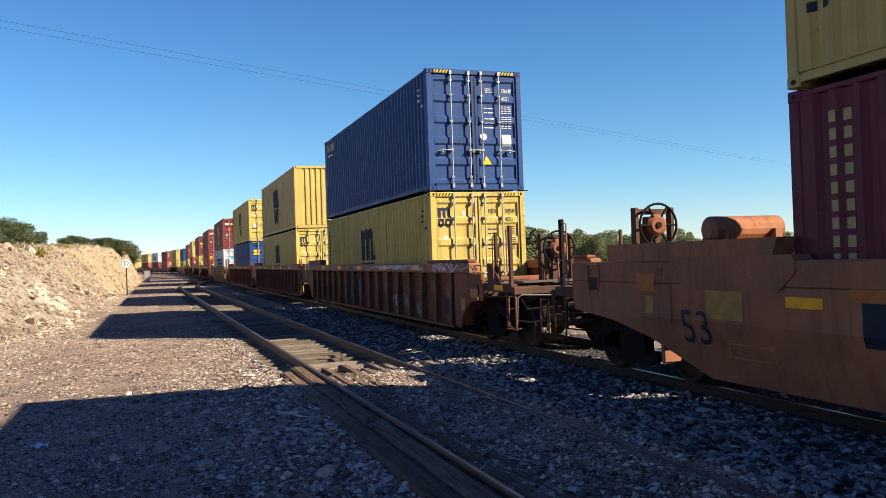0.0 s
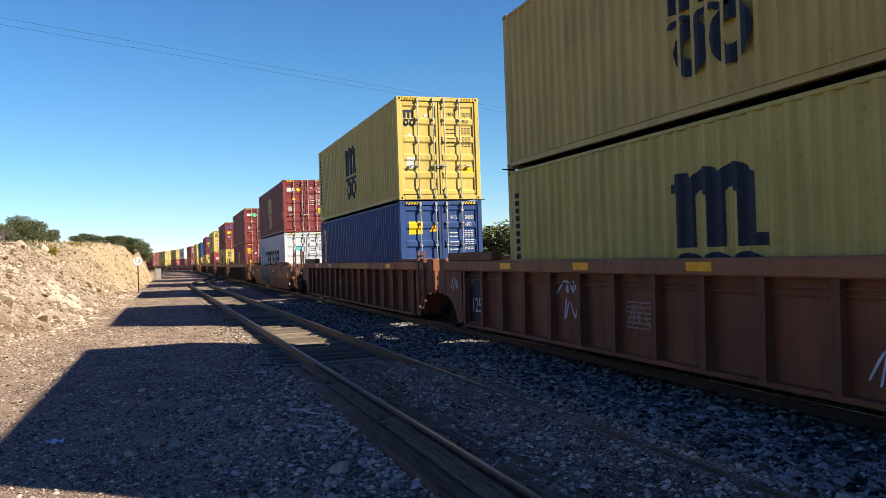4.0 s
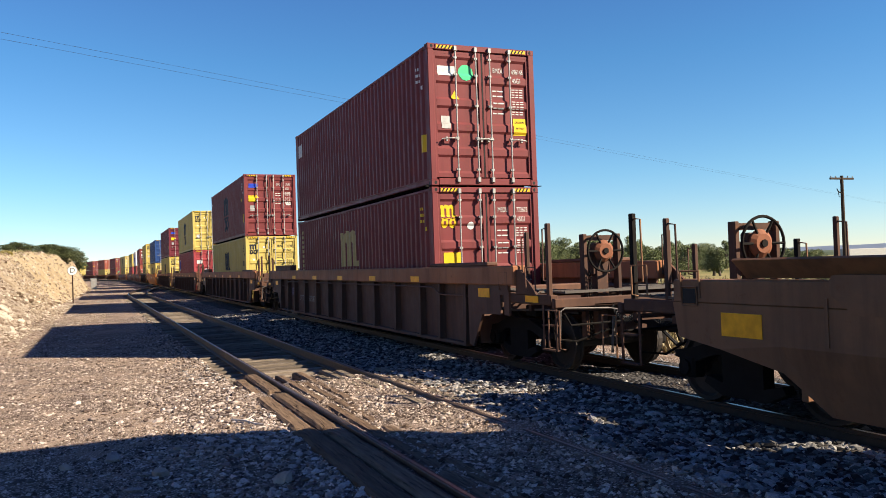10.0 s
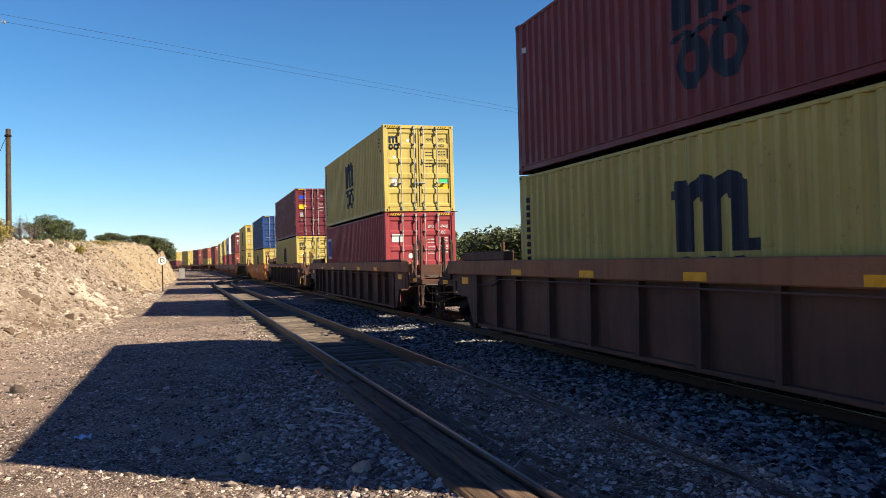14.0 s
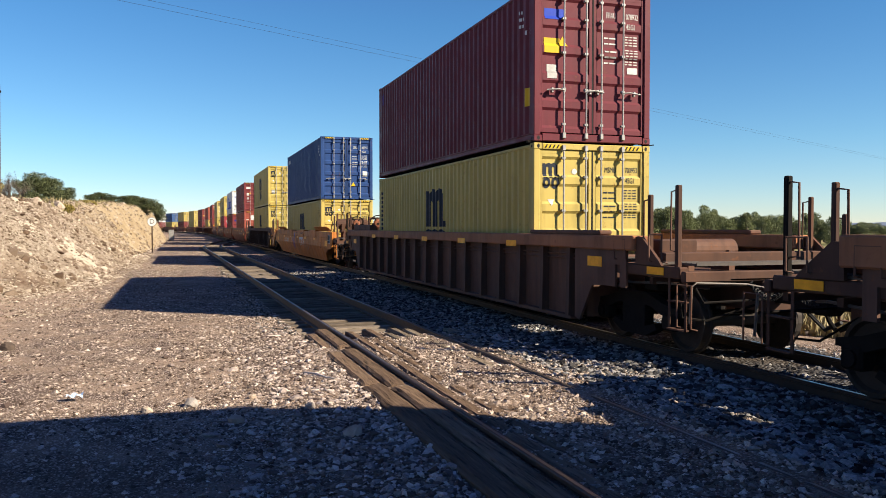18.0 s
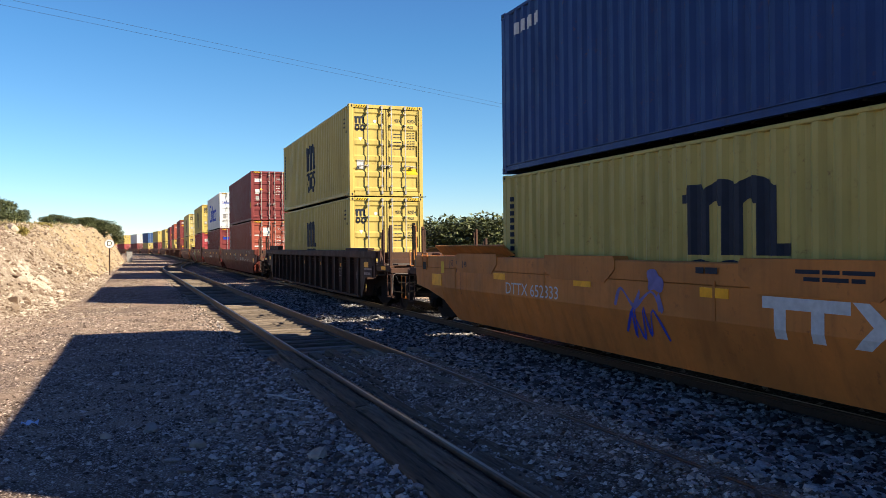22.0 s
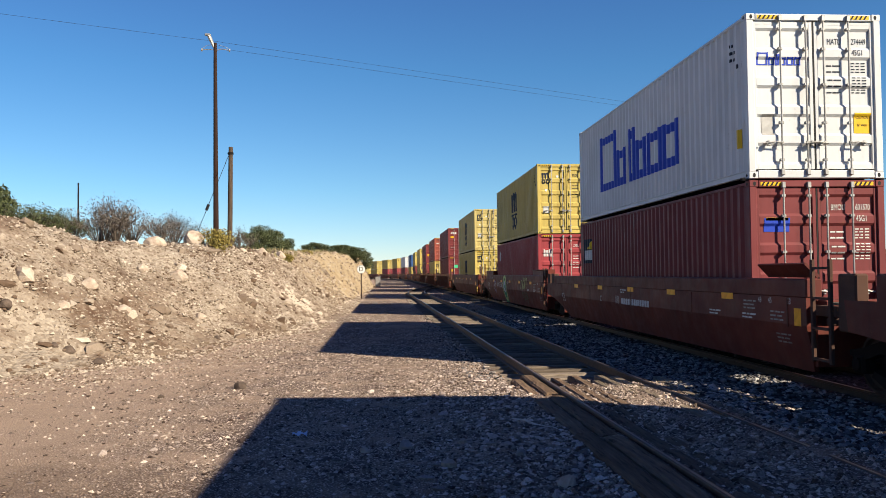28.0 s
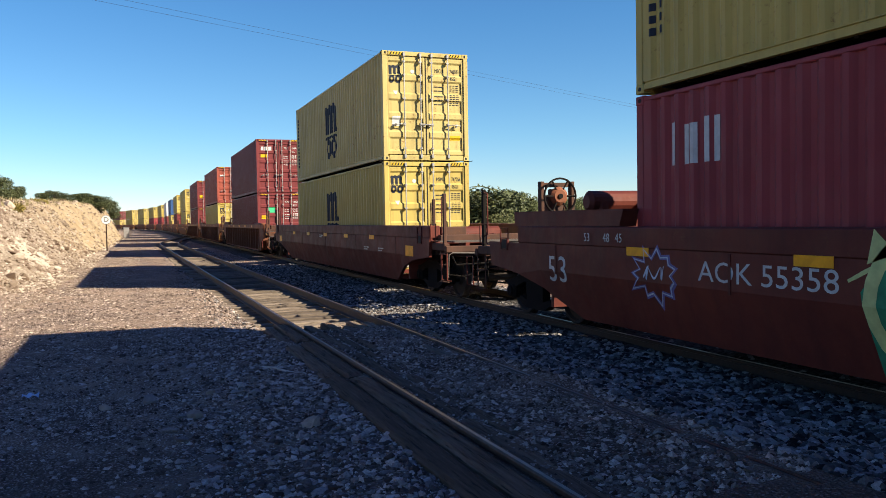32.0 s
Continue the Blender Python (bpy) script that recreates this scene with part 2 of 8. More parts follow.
def ground_material():
    """Gravel yard: pale pinkish chips set in reddish-brown soil, darkened between them as crevice shade, with bare
    dusty tracks.
    """
    n = Nodes("gravel_ground", 0.95)
    w = n.world()
    big = n.noise(0.16, 4, w)
    mid = n.noise(1.3, 5, w)
    cell = n.voronoi(42, w, "Color")
    dist = n.voronoi(42, w)
    fine = n.noise(70, 5, w, 0.7)
    grey = n.node("ShaderNodeRGBToBW", Color=cell).outputs[0]
    chips = n.mix(n.ramp(grey, 0.2, 0.7), rgb(0.085, 0.060, 0.048), rgb(0.600, 0.480, 0.400))
    shaded_soil = n.mix(n.ramp(fine, 0.3, 0.7), rgb(0.055, 0.036, 0.028), rgb(0.140, 0.096, 0.072))
    # soil colour between chips, also dark for the shade in the crevices
    col = n.mix(n.ramp(dist, 0.34, 0.52), chips, shaded_soil)
    dust = n.mix(n.ramp(fine, 0.3, 0.7), rgb(0.250, 0.172, 0.124), rgb(0.430, 0.318, 0.236))
    col = n.mix(n.math("MULTIPLY", n.ramp(n.math("ADD", n.math("MULTIPLY", mid, 0.6), n.math("MULTIPLY", big, 0.6)), 0.54, 0.74), 0.8), col, dust)
    sep = n.node("ShaderNodeSeparateXYZ", Vector=w)
    lane = n.ramp(n.math("ADD", n.math("MULTIPLY", sep.outputs[0], -0.2), n.math("MULTIPLY", mid, 0.35)), 0.55, 0.95)
    col = n.mix(n.math("MULTIPLY", lane, 0.7), col, dust)
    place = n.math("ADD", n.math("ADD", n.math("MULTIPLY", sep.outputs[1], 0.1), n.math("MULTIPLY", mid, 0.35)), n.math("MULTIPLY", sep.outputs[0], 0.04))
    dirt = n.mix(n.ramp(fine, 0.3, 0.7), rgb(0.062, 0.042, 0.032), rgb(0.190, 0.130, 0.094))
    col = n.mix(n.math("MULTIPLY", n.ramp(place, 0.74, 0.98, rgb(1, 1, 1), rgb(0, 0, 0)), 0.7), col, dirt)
    n.base(col)
    n.bump(n.math("ADD", n.math("MULTIPLY", dist, -1.2), n.math("MULTIPLY", fine, 0.5)), 0.9, 0.02)
    return n.m


def ballast_material():
    n = Nodes("crushed_ballast", 0.9)
    w = n.world()
    cell = n.voronoi(20, w, "Color")
    dist = n.voronoi(20, w)
    grey = n.node("ShaderNodeRGBToBW", Color=cell).outputs[0]
    col = n.mix(n.ramp(grey, 0.2, 0.8), rgb(0.014, 0.012, 0.013), rgb(0.100, 0.092, 0.090))
    col = n.mix(n.ramp(n.noise(0.6, 4, w), 0.5, 0.75), col, rgb(0.070, 0.053, 0.041))
    n.base(col)
    n.bump(n.math("MULTIPLY", dist, -1.0), 1.0, 0.04)
    return n.m


def stone_material(name, a, b):
    n = Nodes(name, 0.9)
    grain = n.noise(55, 5, n.world(), 0.7)
    col = n.mix(n.math("POWER", n.island(), 1.7), rgb(*a), rgb(*b))
    n.base(n.mix(n.ramp(grain, 0.35, 0.7, rgb(0.5, 0.5, 0.5), rgb(0, 0, 0)), col, rgb(*[v * 0.6 for v in a])))
    n.bump(grain, 0.6, 0.01)
    return n.m


def bank_material():
    """Cut bank: reddish-brown earth with pale limestone rubble and two bleached scars."""
    n = Nodes("cut_bank", 0.95)
    w = n.world()
    big = n.noise(0.22, 5, w)
    mid = n.noise(0.9, 6, w, 0.65)
    cell = n.voronoi(13.0, n.mix(0.06, w, n.t.nodes.new("ShaderNodeTexNoise").outputs["Color"], "ADD"), "Color")
    dist = n.voronoi(13.0, w)
    grey = n.node("ShaderNodeRGBToBW", Color=cell).outputs[0]
    fine = n.noise(30, 5, w, 0.7)
    earth = n.mix(n.ramp(mid, 0.35, 0.68), rgb(0.080, 0.046, 0.030), rgb(0.205, 0.140, 0.096))
    stones = n.mix(grey, rgb(0.135, 0.100, 0.074), rgb(0.380, 0.322, 0.254))
    col = n.mix(n.ramp(n.math("ADD", n.math("MULTIPLY", big, 0.7), n.math("MULTIPLY", mid, 0.4)), 0.45, 0.62), earth, stones)
    col = n.mix(n.math("MULTIPLY", n.ramp(fine, 0.45, 0.8), 0.3), col, rgb(0.371, 0.291, 0.211))
    sep = n.node("ShaderNodeSeparateXYZ", Vector=w)
    far = n.ramp(n.math("DIVIDE", sep.outputs[1], 100.0), 0.42, 0.62)
    col = n.mix(n.math("MULTIPLY", far, 0.6), col, n.mix(mid, rgb(0.268, 0.192, 0.102), rgb(0.459, 0.360, 0.217)))
    for c, s in (((-3.75, 36.8, 1.0), (0.40, 0.20, 0.55)), ((-5.3, 33.5, 2.0), (0.7, 0.4, 1.2))):
        q = n.node("ShaderNodeVectorMath")
        q.operation = "SUBTRACT"
        n.put(q.inputs[0], w)
        q.inputs[1].default_value = c
        l = n.node("ShaderNodeVectorMath")
        l.operation = "LENGTH"
        n.put(l.inputs[0], n.stretch(q.outputs[0], s))
        d = n.math("ADD", l.outputs["Value"], n.math("SUBTRACT", n.math("MULTIPLY", n.noise(1.7, 6, w, 0.75), 2.4), 0.75))
        col = n.mix(n.math("MULTIPLY", n.ramp(d, 0.8, 1.35, rgb(1, 1, 1), rgb(0, 0, 0)), 0.75), col, n.mix(fine, rgb(0.440, 0.355, 0.268), rgb(0.620, 0.540, 0.440)))
    n.base(col)
    n.bump(n.math("ADD", n.math("MULTIPLY", dist, -0.9), n.math("MULTIPLY", fine, 0.5)), 0.8, 0.05)
    return n.m


GROUND = ground_material()
BALLAST = ballast_material()
BANK = bank_material()
STONE = stone_material("ballast_stone", (0.014, 0.013, 0.014), (0.470, 0.440, 0.420))
PEBBLE = stone_material("pale_pebble", (0.060, 0.039, 0.029), (0.800, 0.645, 0.530))
PALESTONE = stone_material("coarse_pale_stone", (0.090, 0.062, 0.052), (0.760, 0.630, 0.550))
RUBBLE = stone_material("limestone_rubble", (0.120, 0.078, 0.052), (0.660, 0.565, 0.455))


def leaf_material(name, a, b):
    n = Nodes(name, 0.7)
    n.base(n.mix(n.island(), rgb(*a), rgb(*b)))
    n.b.inputs["Subsurface Weight"].default_value = 0.0
    return n.m


JUNIPER = leaf_material("juniper_leaf", (0.018, 0.028, 0.008), (0.085, 0.098, 0.030))
LIGHTLEAF = leaf_material("light_scrub_leaf", (0.06, 0.075, 0.024), (0.17, 0.175, 0.065))
DRYLEAF = leaf_material("dry_scrub_twig", (0.05, 0.040, 0.034), (0.16, 0.135, 0.11))
FARLEAF = leaf_material("olive_tree_leaf", (0.045, 0.058, 0.018), (0.175, 0.200, 0.070))
GOLDLEAF = leaf_material("yellow_brush_leaf", (0.110, 0.086, 0.014), (0.290, 0.225, 0.048))
GRASS = leaf_material("dry_grass_blade", (0.165, 0.128, 0.053), (0.315, 0.262, 0.135))
BARK = plain("grey_bark", (0.10, 0.08, 0.065), 0.9)


def field_material():
    n = Nodes("dry_grassland", 0.95)
    w = n.world()
    a = n.noise(0.05, 5, w)
    b = n.noise(1.1, 5, w)
    col = n.mix(n.ramp(b, 0.3, 0.7), rgb(0.165, 0.135, 0.056), rgb(0.300, 0.247, 0.112))
    col = n.mix(n.ramp(a, 0.45, 0.65), col, rgb(0.143, 0.143, 0.053))
    n.base(col)
    n.bump(b, 0.6, 0.1)
    return n.m


FIELD = field_material()

# ---------------------------------------------------------------- mesh tools


class Geo:
    """Collects vertices and faces of one mesh; m is the material slot that following faces take."""

    def __init__(self):
        self.v, self.f, self.s, self.m = [], [], [], 0

    def add(self, vs, fs):
        k = len(self.v)
        self.v += [tuple(p) for p in vs]
        self.f += [tuple(i + k for i in f) for f in fs]
        self.s += [self.m] * len(fs)
        return self

    def box(self, x0, x1, y0, y1, z0, z1, c=0.0):
        if c <= 0:
            return self.add([(x, y, z) for z in (z0, z1) for y in (y0, y1) for x in (x0, x1)],
                            [(0, 2, 3, 1), (4, 5, 7, 6), (0, 1, 5, 4), (2, 6, 7, 3), (0, 4, 6, 2), (1, 3, 7, 5)])
        c = min(c, (x1 - x0) / 2.1, (y1 - y0) / 2.1, (z1 - z0) / 2.1)
        vs, ix = [], {}
        lo, hi = (x0, y0, z0), (x1, y1, z1)
        for sx in (0, 1):
            for sy in (0, 1):
                for sz in (0, 1):
                    s = (sx, sy, sz)
                    for a in range(3):
                        q = [(hi[i] if s[i] else lo[i]) + (0 if i == a else (-c if s[i] else c)) for i in range(3)]
                        ix[s, a] = len(vs)
                        vs.append(q)
        fs = []
        for a in range(3):
            b, d = (a + 1) % 3, (a + 2) % 3
            for sa in (0, 1):
                ring = []
                for sb, sd in ((0, 0), (1, 0), (1, 1), (0, 1)):
                    s = [0, 0, 0]
                    s[a], s[b], s[d] = sa, sb, sd
                    ring.append(ix[tuple(s), a])
                fs.append(ring if sa else ring[::-1])
            for sb in (0, 1):
                for sd in (0, 1):
                    s0, s1 = [0, 0, 0], [0, 0, 0]
                    s0[b] = s1[b] = sb
                    s0[d] = s1[d] = sd
                    s1[a] = 1
                    q = [ix[tuple(s0), b], ix[tuple(s1), b], ix[tuple(s1), d], ix[tuple(s0), d]]
                    fs.append(q if sb == sd else q[::-1])
        for s in [(i, j, k) for i in (0, 1) for j in (0, 1) for k in (0, 1)]:
            q = [ix[s, 0], ix[s, 1], ix[s, 2]]
            fs.append(q if sum(s) % 2 else q[::-1])
        return self.add(vs, fs)

    def tube(self, pts, r, n=8, cap=True):
        """A round bar through the points; r may be a list."""
        pts = [Vector(p) for p in pts]
        rs = r if isinstance(r, (list, tuple)) else [r] * len(pts)
        vs, fs = [], []
        up = None
        for i, p in enumerate(pts):
            d = (pts[min(i + 1, len(pts) - 1)] - pts[max(i - 1, 0)]).normalized()
            if up is None or abs(up.dot(d)) > 0.95:
                up = Vector((0, 0, 1)) if abs(d.z) < 0.9 else Vector((1, 0, 0))
            a = d.cross(up).normalized()
            b = a.cross(d).normalized()
            up = b
            for k in range(n):
                t = 2 * math.pi * k / n
                vs.append(p + rs[i] * (math.cos(t) * a + math.sin(t) * b))
        for i in range(len(pts) - 1):
            for k in range(n):
                k2 = (k + 1) % n
                fs.append((i * n + k, i * n + k2, (i + 1) * n + k2, (i + 1) * n + k))
        if cap:
            fs.append(tuple(range(n))[::-1])
            e = (len(pts) - 1) * n
            fs.append(tuple(e + k for k in range(n)))
        return self.add(vs, fs)

    def prism(self, poly, axis, a, b):
        """A flat outline (two coordinates in the order of the other axes) drawn out along an axis."""
        n = len(poly)
        vs = []
        for h in (a, b):
            for p in poly:
                q = list(p)
                q.insert(axis, h)
                vs.append(q)
        fs = [tuple(range(n))[::-1], tuple(range(n, 2 * n))] + [(i, (i + 1) % n, n + (i + 1) % n, n + i) for i in range(n)]
        area = sum(poly[i][0] * poly[(i + 1) % n][1] - poly[(i + 1) % n][0] * poly[i][1] for i in range(n))
        if (area < 0) != (axis == 1):
            fs = [f[::-1] for f in fs]
        return self.add(vs, fs)

    def sheet(self, rows):
        """Quads between rows of points."""
        n = len(rows[0])
        vs = [p for r in rows for p in r]
        fs = [(i * n + j, i * n + j + 1, (i + 1) * n + j + 1, (i + 1) * n + j) for i in range(len(rows) - 1) for j in range(n - 1)]
        return self.add(vs, fs)

    def mesh(self, name, smooth=False, slots=1):
        me = bpy.data.meshes.new(name)
        me.from_pydata(self.v, [], self.f)
        for _ in range(slots):
            me.materials.append(None)
        if slots > 1:
            me.polygons.foreach_set("material_index", self.s)
        if smooth:
            me.polygons.foreach_set("use_smooth", [True] * len(me.polygons))
        return me


CACHE = {}


def shared(key, build):
    if key not in CACHE:
        CACHE[key] = build()
    return CACHE[key]


def part(name, me, mats, parent=None, at=None, label=""):
    """One mesh object, with materials of its own on a mesh that may be shared, under a thing or a part."""
    if isinstance(me, Geo):
        me = me.mesh(name, slots=len(mats) if isinstance(mats, (list, tuple)) else 1)
    ob = new(name, me)
    for slot, m in zip(ob.material_slots, mats if isinstance(mats, (list, tuple)) else [mats]):
        slot.link = "OBJECT"
        slot.material = m
    if parent is not None:
        ob.parent = parent
    if at is not None:
        ob.matrix_basis = at
    if label:
        ob["label"] = label
    return ob


def lettering(text, size):
    """The outline of a text as vertices and faces, centred, in the plane z = 0."""
    def build():
        cu = bpy.data.curves.new("text", "FONT")
        cu.body, cu.size, cu.align_x, cu.align_y = text, size, "CENTER", "CENTER"
        cu.resolution_u = 3
        ob = bpy.data.objects.new("text", cu)
        me = bpy.data.meshes.new_from_object(ob)
        got = [tuple(v.co) for v in me.vertices], [tuple(p.vertices) for p in me.polygons]
        bpy.data.objects.remove(ob)
        bpy.data.curves.remove(cu)
        bpy.data.meshes.remove(me)
        return got
    return shared(("text", text, size), build)


# ---------------------------------------------------------------- the line of the track
RT = 0.16                      # top of the rails
MAIN = 7.42                    # centre of the main track
BEND, RADIUS = 185.0, 575.0    # where the main track starts to turn left


def track(s, off=0.0):
    """Place and heading on the main track, s metres ahead, off metres to its right."""
    if s <= BEND:
        return MAIN + off, s, 0.0
    a = (s - BEND) / RADIUS
    return MAIN + off * math.cos(a) - RADIUS * (1 - math.cos(a)), BEND + (RADIUS + off) * math.sin(a), a


def siding(s, off=0.0):
    """The siding, which swings over to the main track far ahead."""
    base = 3.26 - 0.009 * (s - 6.0)
    if s < 70:
        return base + off, s
    u = min(1.0, (s - 70) / 55.0)
    e = u * u * (3 - 2 * u)
    x = base * (1 - e) + track(s)[0] * e
    return x + off, s


# ---------------------------------------------------------------- ground and bank


def toe(y):
    return float(np.interp(y, [-60, 0, 12, 15.7, 19, 25, 27.5, 38, 66, 100, 125, 200, 400],
                           [-34, -16, -9.6, -7.5, -5.6, -4.2, -3.2, -2.7, -2.5, -1.9, -1.7, -9, -40]))


def bank_height(x, y):
    d = toe(y) - x
    if d <= 0:
        return 0.0
    w = float(np.interp(y, [0, 15, 30, 60, 100], [5.5, 5.0, 4.4, 3.2, 2.6]))
    h = float(np.interp(y, [-20, 5, 18, 30, 40, 60, 100, 140], [2.9, 2.8, 2.7, 2.80, 3.08, 3.35, 4.25, 4.9]))
    u = min(1.0, d / w)
    k = h * (0.55 * u + 0.45 * u * u * (3 - 2 * u))
    if d > w:
        k = h + min(0.035 * (d - w), 3.0)
    k += 1.15 * math.exp(-((x + 12.2) ** 2 + (y - 20.5) ** 2) / 16.0) * u
    a = min(1.0, d / 0.8)
    n = noise.fractal((x * 0.45, y * 0.45, 0.3), 0.8, 2.1, 5) * 0.22 + noise.noise((x * 0.12, y * 0.12, 3.3)) * 0.35
    n += noise.fractal((x * 1.9, y * 1.9, 7.0), 0.7, 2.2, 3) * 0.06
    return max(0.0, k + n * a)


def grid(xs, ys, height):
    g = Geo()
    g.sheet([[(x, y, height(x, y)) for x in xs] for y in ys])
    return g


def spaced(a, b, fine0, fine1, step, grow):
    """Coordinates from a to b: even steps between fine0 and fine1, growing ones outside."""
    mid = list(np.arange(fine0, fine1 + 1e-6, step))
    out, s, p = [], step, mid[-1]
    while p < b:
        s *= grow
        p = min(b, p + s)
        out.append(p)
    low, s, p = [], step, mid[0]
    while p > a:
        s *= grow
        p = max(a, p - s)
        low.append(p)
    return [float(v) for v in low[::-1] + mid + out]


def ground_height(x, y):
    n = noise.fractal((x * 0.5, y * 0.5, 0), 1.0, 2.0, 3) * 0.025
    if x > 9.6:
        n += min(1.0, (x - 9.6) / 6) * (-0.35 + 0.12 * noise.noise((x * 0.05, y * 0.05, 1)))
    if 1.5 < x < 9.6:
        n *= 0.5
        if 14.2 < y < 130:
            n -= 0.12 * max(0.0, min(1.0, (1.25 - abs(x - siding(y)[0])) / 0.4))
    return n - 0.02


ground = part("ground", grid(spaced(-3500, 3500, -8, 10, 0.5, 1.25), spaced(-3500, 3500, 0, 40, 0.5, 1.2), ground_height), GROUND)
tagged(ground, "gravel yard ground of brown and pinkish stones", "ground", kind="structure")
field = part("grassland", grid(spaced(11.5, 3400, 12, 40, 2.0, 1.3), spaced(-3000, 3400, -20, 120, 3.0, 1.3),
                                lambda x, y: ground_height(x, y) + 0.03 + (0.0 if x < 200 else (x - 200) * 0.001)), FIELD)
tagged(field, "dry yellowish grassland beyond the railway line", "field", kind="structure")
bx = [v for v in spaced(-220, -1.0, -9.5, -1.2, 0.22, 1.15)]
bank = part("embankment", grid([x for x in bx], spaced(-60, 400, 12, 60, 0.3, 1.06), lambda x, y: bank_height(x, y) - 0.05), BANK)
tagged(bank, "cut bank of reddish earth and pale limestone rubble", "embankment", kind="structure")

# ---------------------------------------------------------------- tracks


def rail_mesh(line, a, b, side, step, gauge=0.7525):
    """A flat-bottomed rail along a line."""
    prof = [(-0.068, -0.17), (0.068, -0.17), (0.066, -0.158), (0.012, -0.145), (0.009, -0.05), (0.035, -0.038), (0.035, -0.008), (0.028, 0.0),
            (-0.028, 0.0), (-0.035, -0.008), (-0.035, -0.038), (-0.009, -0.05), (-0.012, -0.145), (-0.066, -0.158)]
    g = Geo()
    rows = []
    s = a
    while s <= b + 1e-6:
        rows.append([(*line(s, side * gauge + u)[:2], RT + v) for u, v in prof + prof[:1]])
        s += step
    g.sheet(rows)
    return g


main_track = tagged(new("main_track"), "main railway track on grey crushed ballast", "railway track", kind="structure")
siding_track = tagged(new("siding_track"), "rusty siding track with weathered wooden ties", "railway track", kind="structure")
for line, owner, a, b in ((track, main_track, -330, 460), (siding, siding_track, -60, 125)):
    for side in (-1, 1):
        part("rail", rail_mesh(line, a, b, side, 2.5), RAIL if owner is siding_track else MAIN_RAIL, owner)
for side in (-1, 1):
    g = Geo()
    rows = []
    for s in range(-330, 461, 5):
        rows.append([(*track(s, side * 0.7525 + u)[:2], RT + 0.0015) for u in (-0.022, 0.022)])
    part("running_band", g.sheet(rows), BRIGHT, main_track, label="bright worn band on the rail head")
    g = Geo()
    g.sheet([[(*siding(s, side * 0.7525 + u), RT + 0.0015) for u in (-0.016, 0.016)] for s in np.arange(-60, 125.1, 2.5)])
    part("running_band", g, WORN, siding_track, label="dull worn band on the rail head")



g = Geo()
rows = []
for y in list(np.arange(-330, 0, 6.0)) + list(np.arange(0, 40, 0.4)) + list(np.arange(40, 460, 3.0)):
    c = track(float(y))[0]
    rows.append([(c + u, float(y), 0.03 - max(0, abs(u) - 1.45) * 0.10 + 0.03 * noise.noise((c * 2 + u * 2, y * 2, 0)) * (1 if y < 60 else 0)) for u in np.linspace(-2.5, 2.5, 21)])
ballast = part("ballast_bed", g.sheet(rows), BALLAST)
tagged(ballast, "bed of grey crushed ballast under the main track", "ballast", kind="structure")


def tie_mesh(k):
    g = Geo()
    rnd = random.Random(k)
    g.box(-1.3, 1.3, -0.115, 0.115, -0.15, 0.0, 0.018)
    g.v = [(x + rnd.uniform(-.012, .012), y + rnd.uniform(-.008, .008), z + rnd.uniform(-.006, .006)) for x, y, z in g.v]
    return g.mesh("tie")


tie_kinds = [tie_mesh(k) for k in range(6)]
plate = Geo().box(-0.17, 0.17, -0.09, 0.09, 0.0, 0.012).mesh("tie_plate")
rnd = random.Random(5)


def ties(owner, line, a, b, near, top):
    rest = Geo()
    s = a
    while s < b:
        x, y = line(s)[:2]
        if s < near:
            part("tie", rnd.choice(tie_kinds), TIE, owner, pose(x + rnd.uniform(-.06, .06), y, top + rnd.uniform(-.03, .004), 0, rnd.uniform(-.5, .5), rnd.uniform(-2.6, 2.6)))
        else:
            rest.box(x - 1.3, x + 1.3, y - .11, y + .11, top - 0.15, top)
        s += 0.53
    r = part("ties_beyond", rest, TIE, owner, label="ties further along the track")
    r["kind"] = "stuff"


ties(siding_track, siding, 14.2, 118, 95, RT - 0.168)
ties(main_track, track, 2, 180, 75, RT - 0.166)

# ---------------------------------------------------------------- containers
HC, LC, WC = 2.896, 12.192, 2.438
HL, HW = LC / 2, WC / 2
PITCH = 0.2795


def profile(lo, hi, pitch, flat, depth):
    """Points (place, depth) of a trapezoid corrugation."""
    slope = (pitch - 2 * flat) / 2
    pts, p = [(lo, 0.0)], lo + 0.04
    while p + pitch < hi:
        pts += [(p, 0.0), (p + slope, depth), (p + slope + flat, depth), (p + 2 * slope + flat, 0.0)]
        p += pitch
    return pts + [(hi, 0.0)]


SIDE = profile(-HL + 0.16, HL - 0.16, PITCH, 0.072, 0.042)
ENDW = profile(-HW + 0.12, HW - 0.12, 0.25, 0.09, 0.045)
ROOF = profile(-HL + 0.16, HL - 0.16, 0.21, 0.06, 0.02)
DOOR = [(0.17, 0.0), (0.25, 0.0)]
for k in range(5):
    z = 0.25 + k * 0.505
    DOOR += [(z, 0.0), (z + 0.05, 0.034), (z + 0.33, 0.034), (z + 0.38, 0.0)]
DOOR += [(HC - 0.13, 0.0)]


def depth_at(prof, p):
    return float(np.interp(p, [q[0] for q in prof], [q[1] for q in prof]))


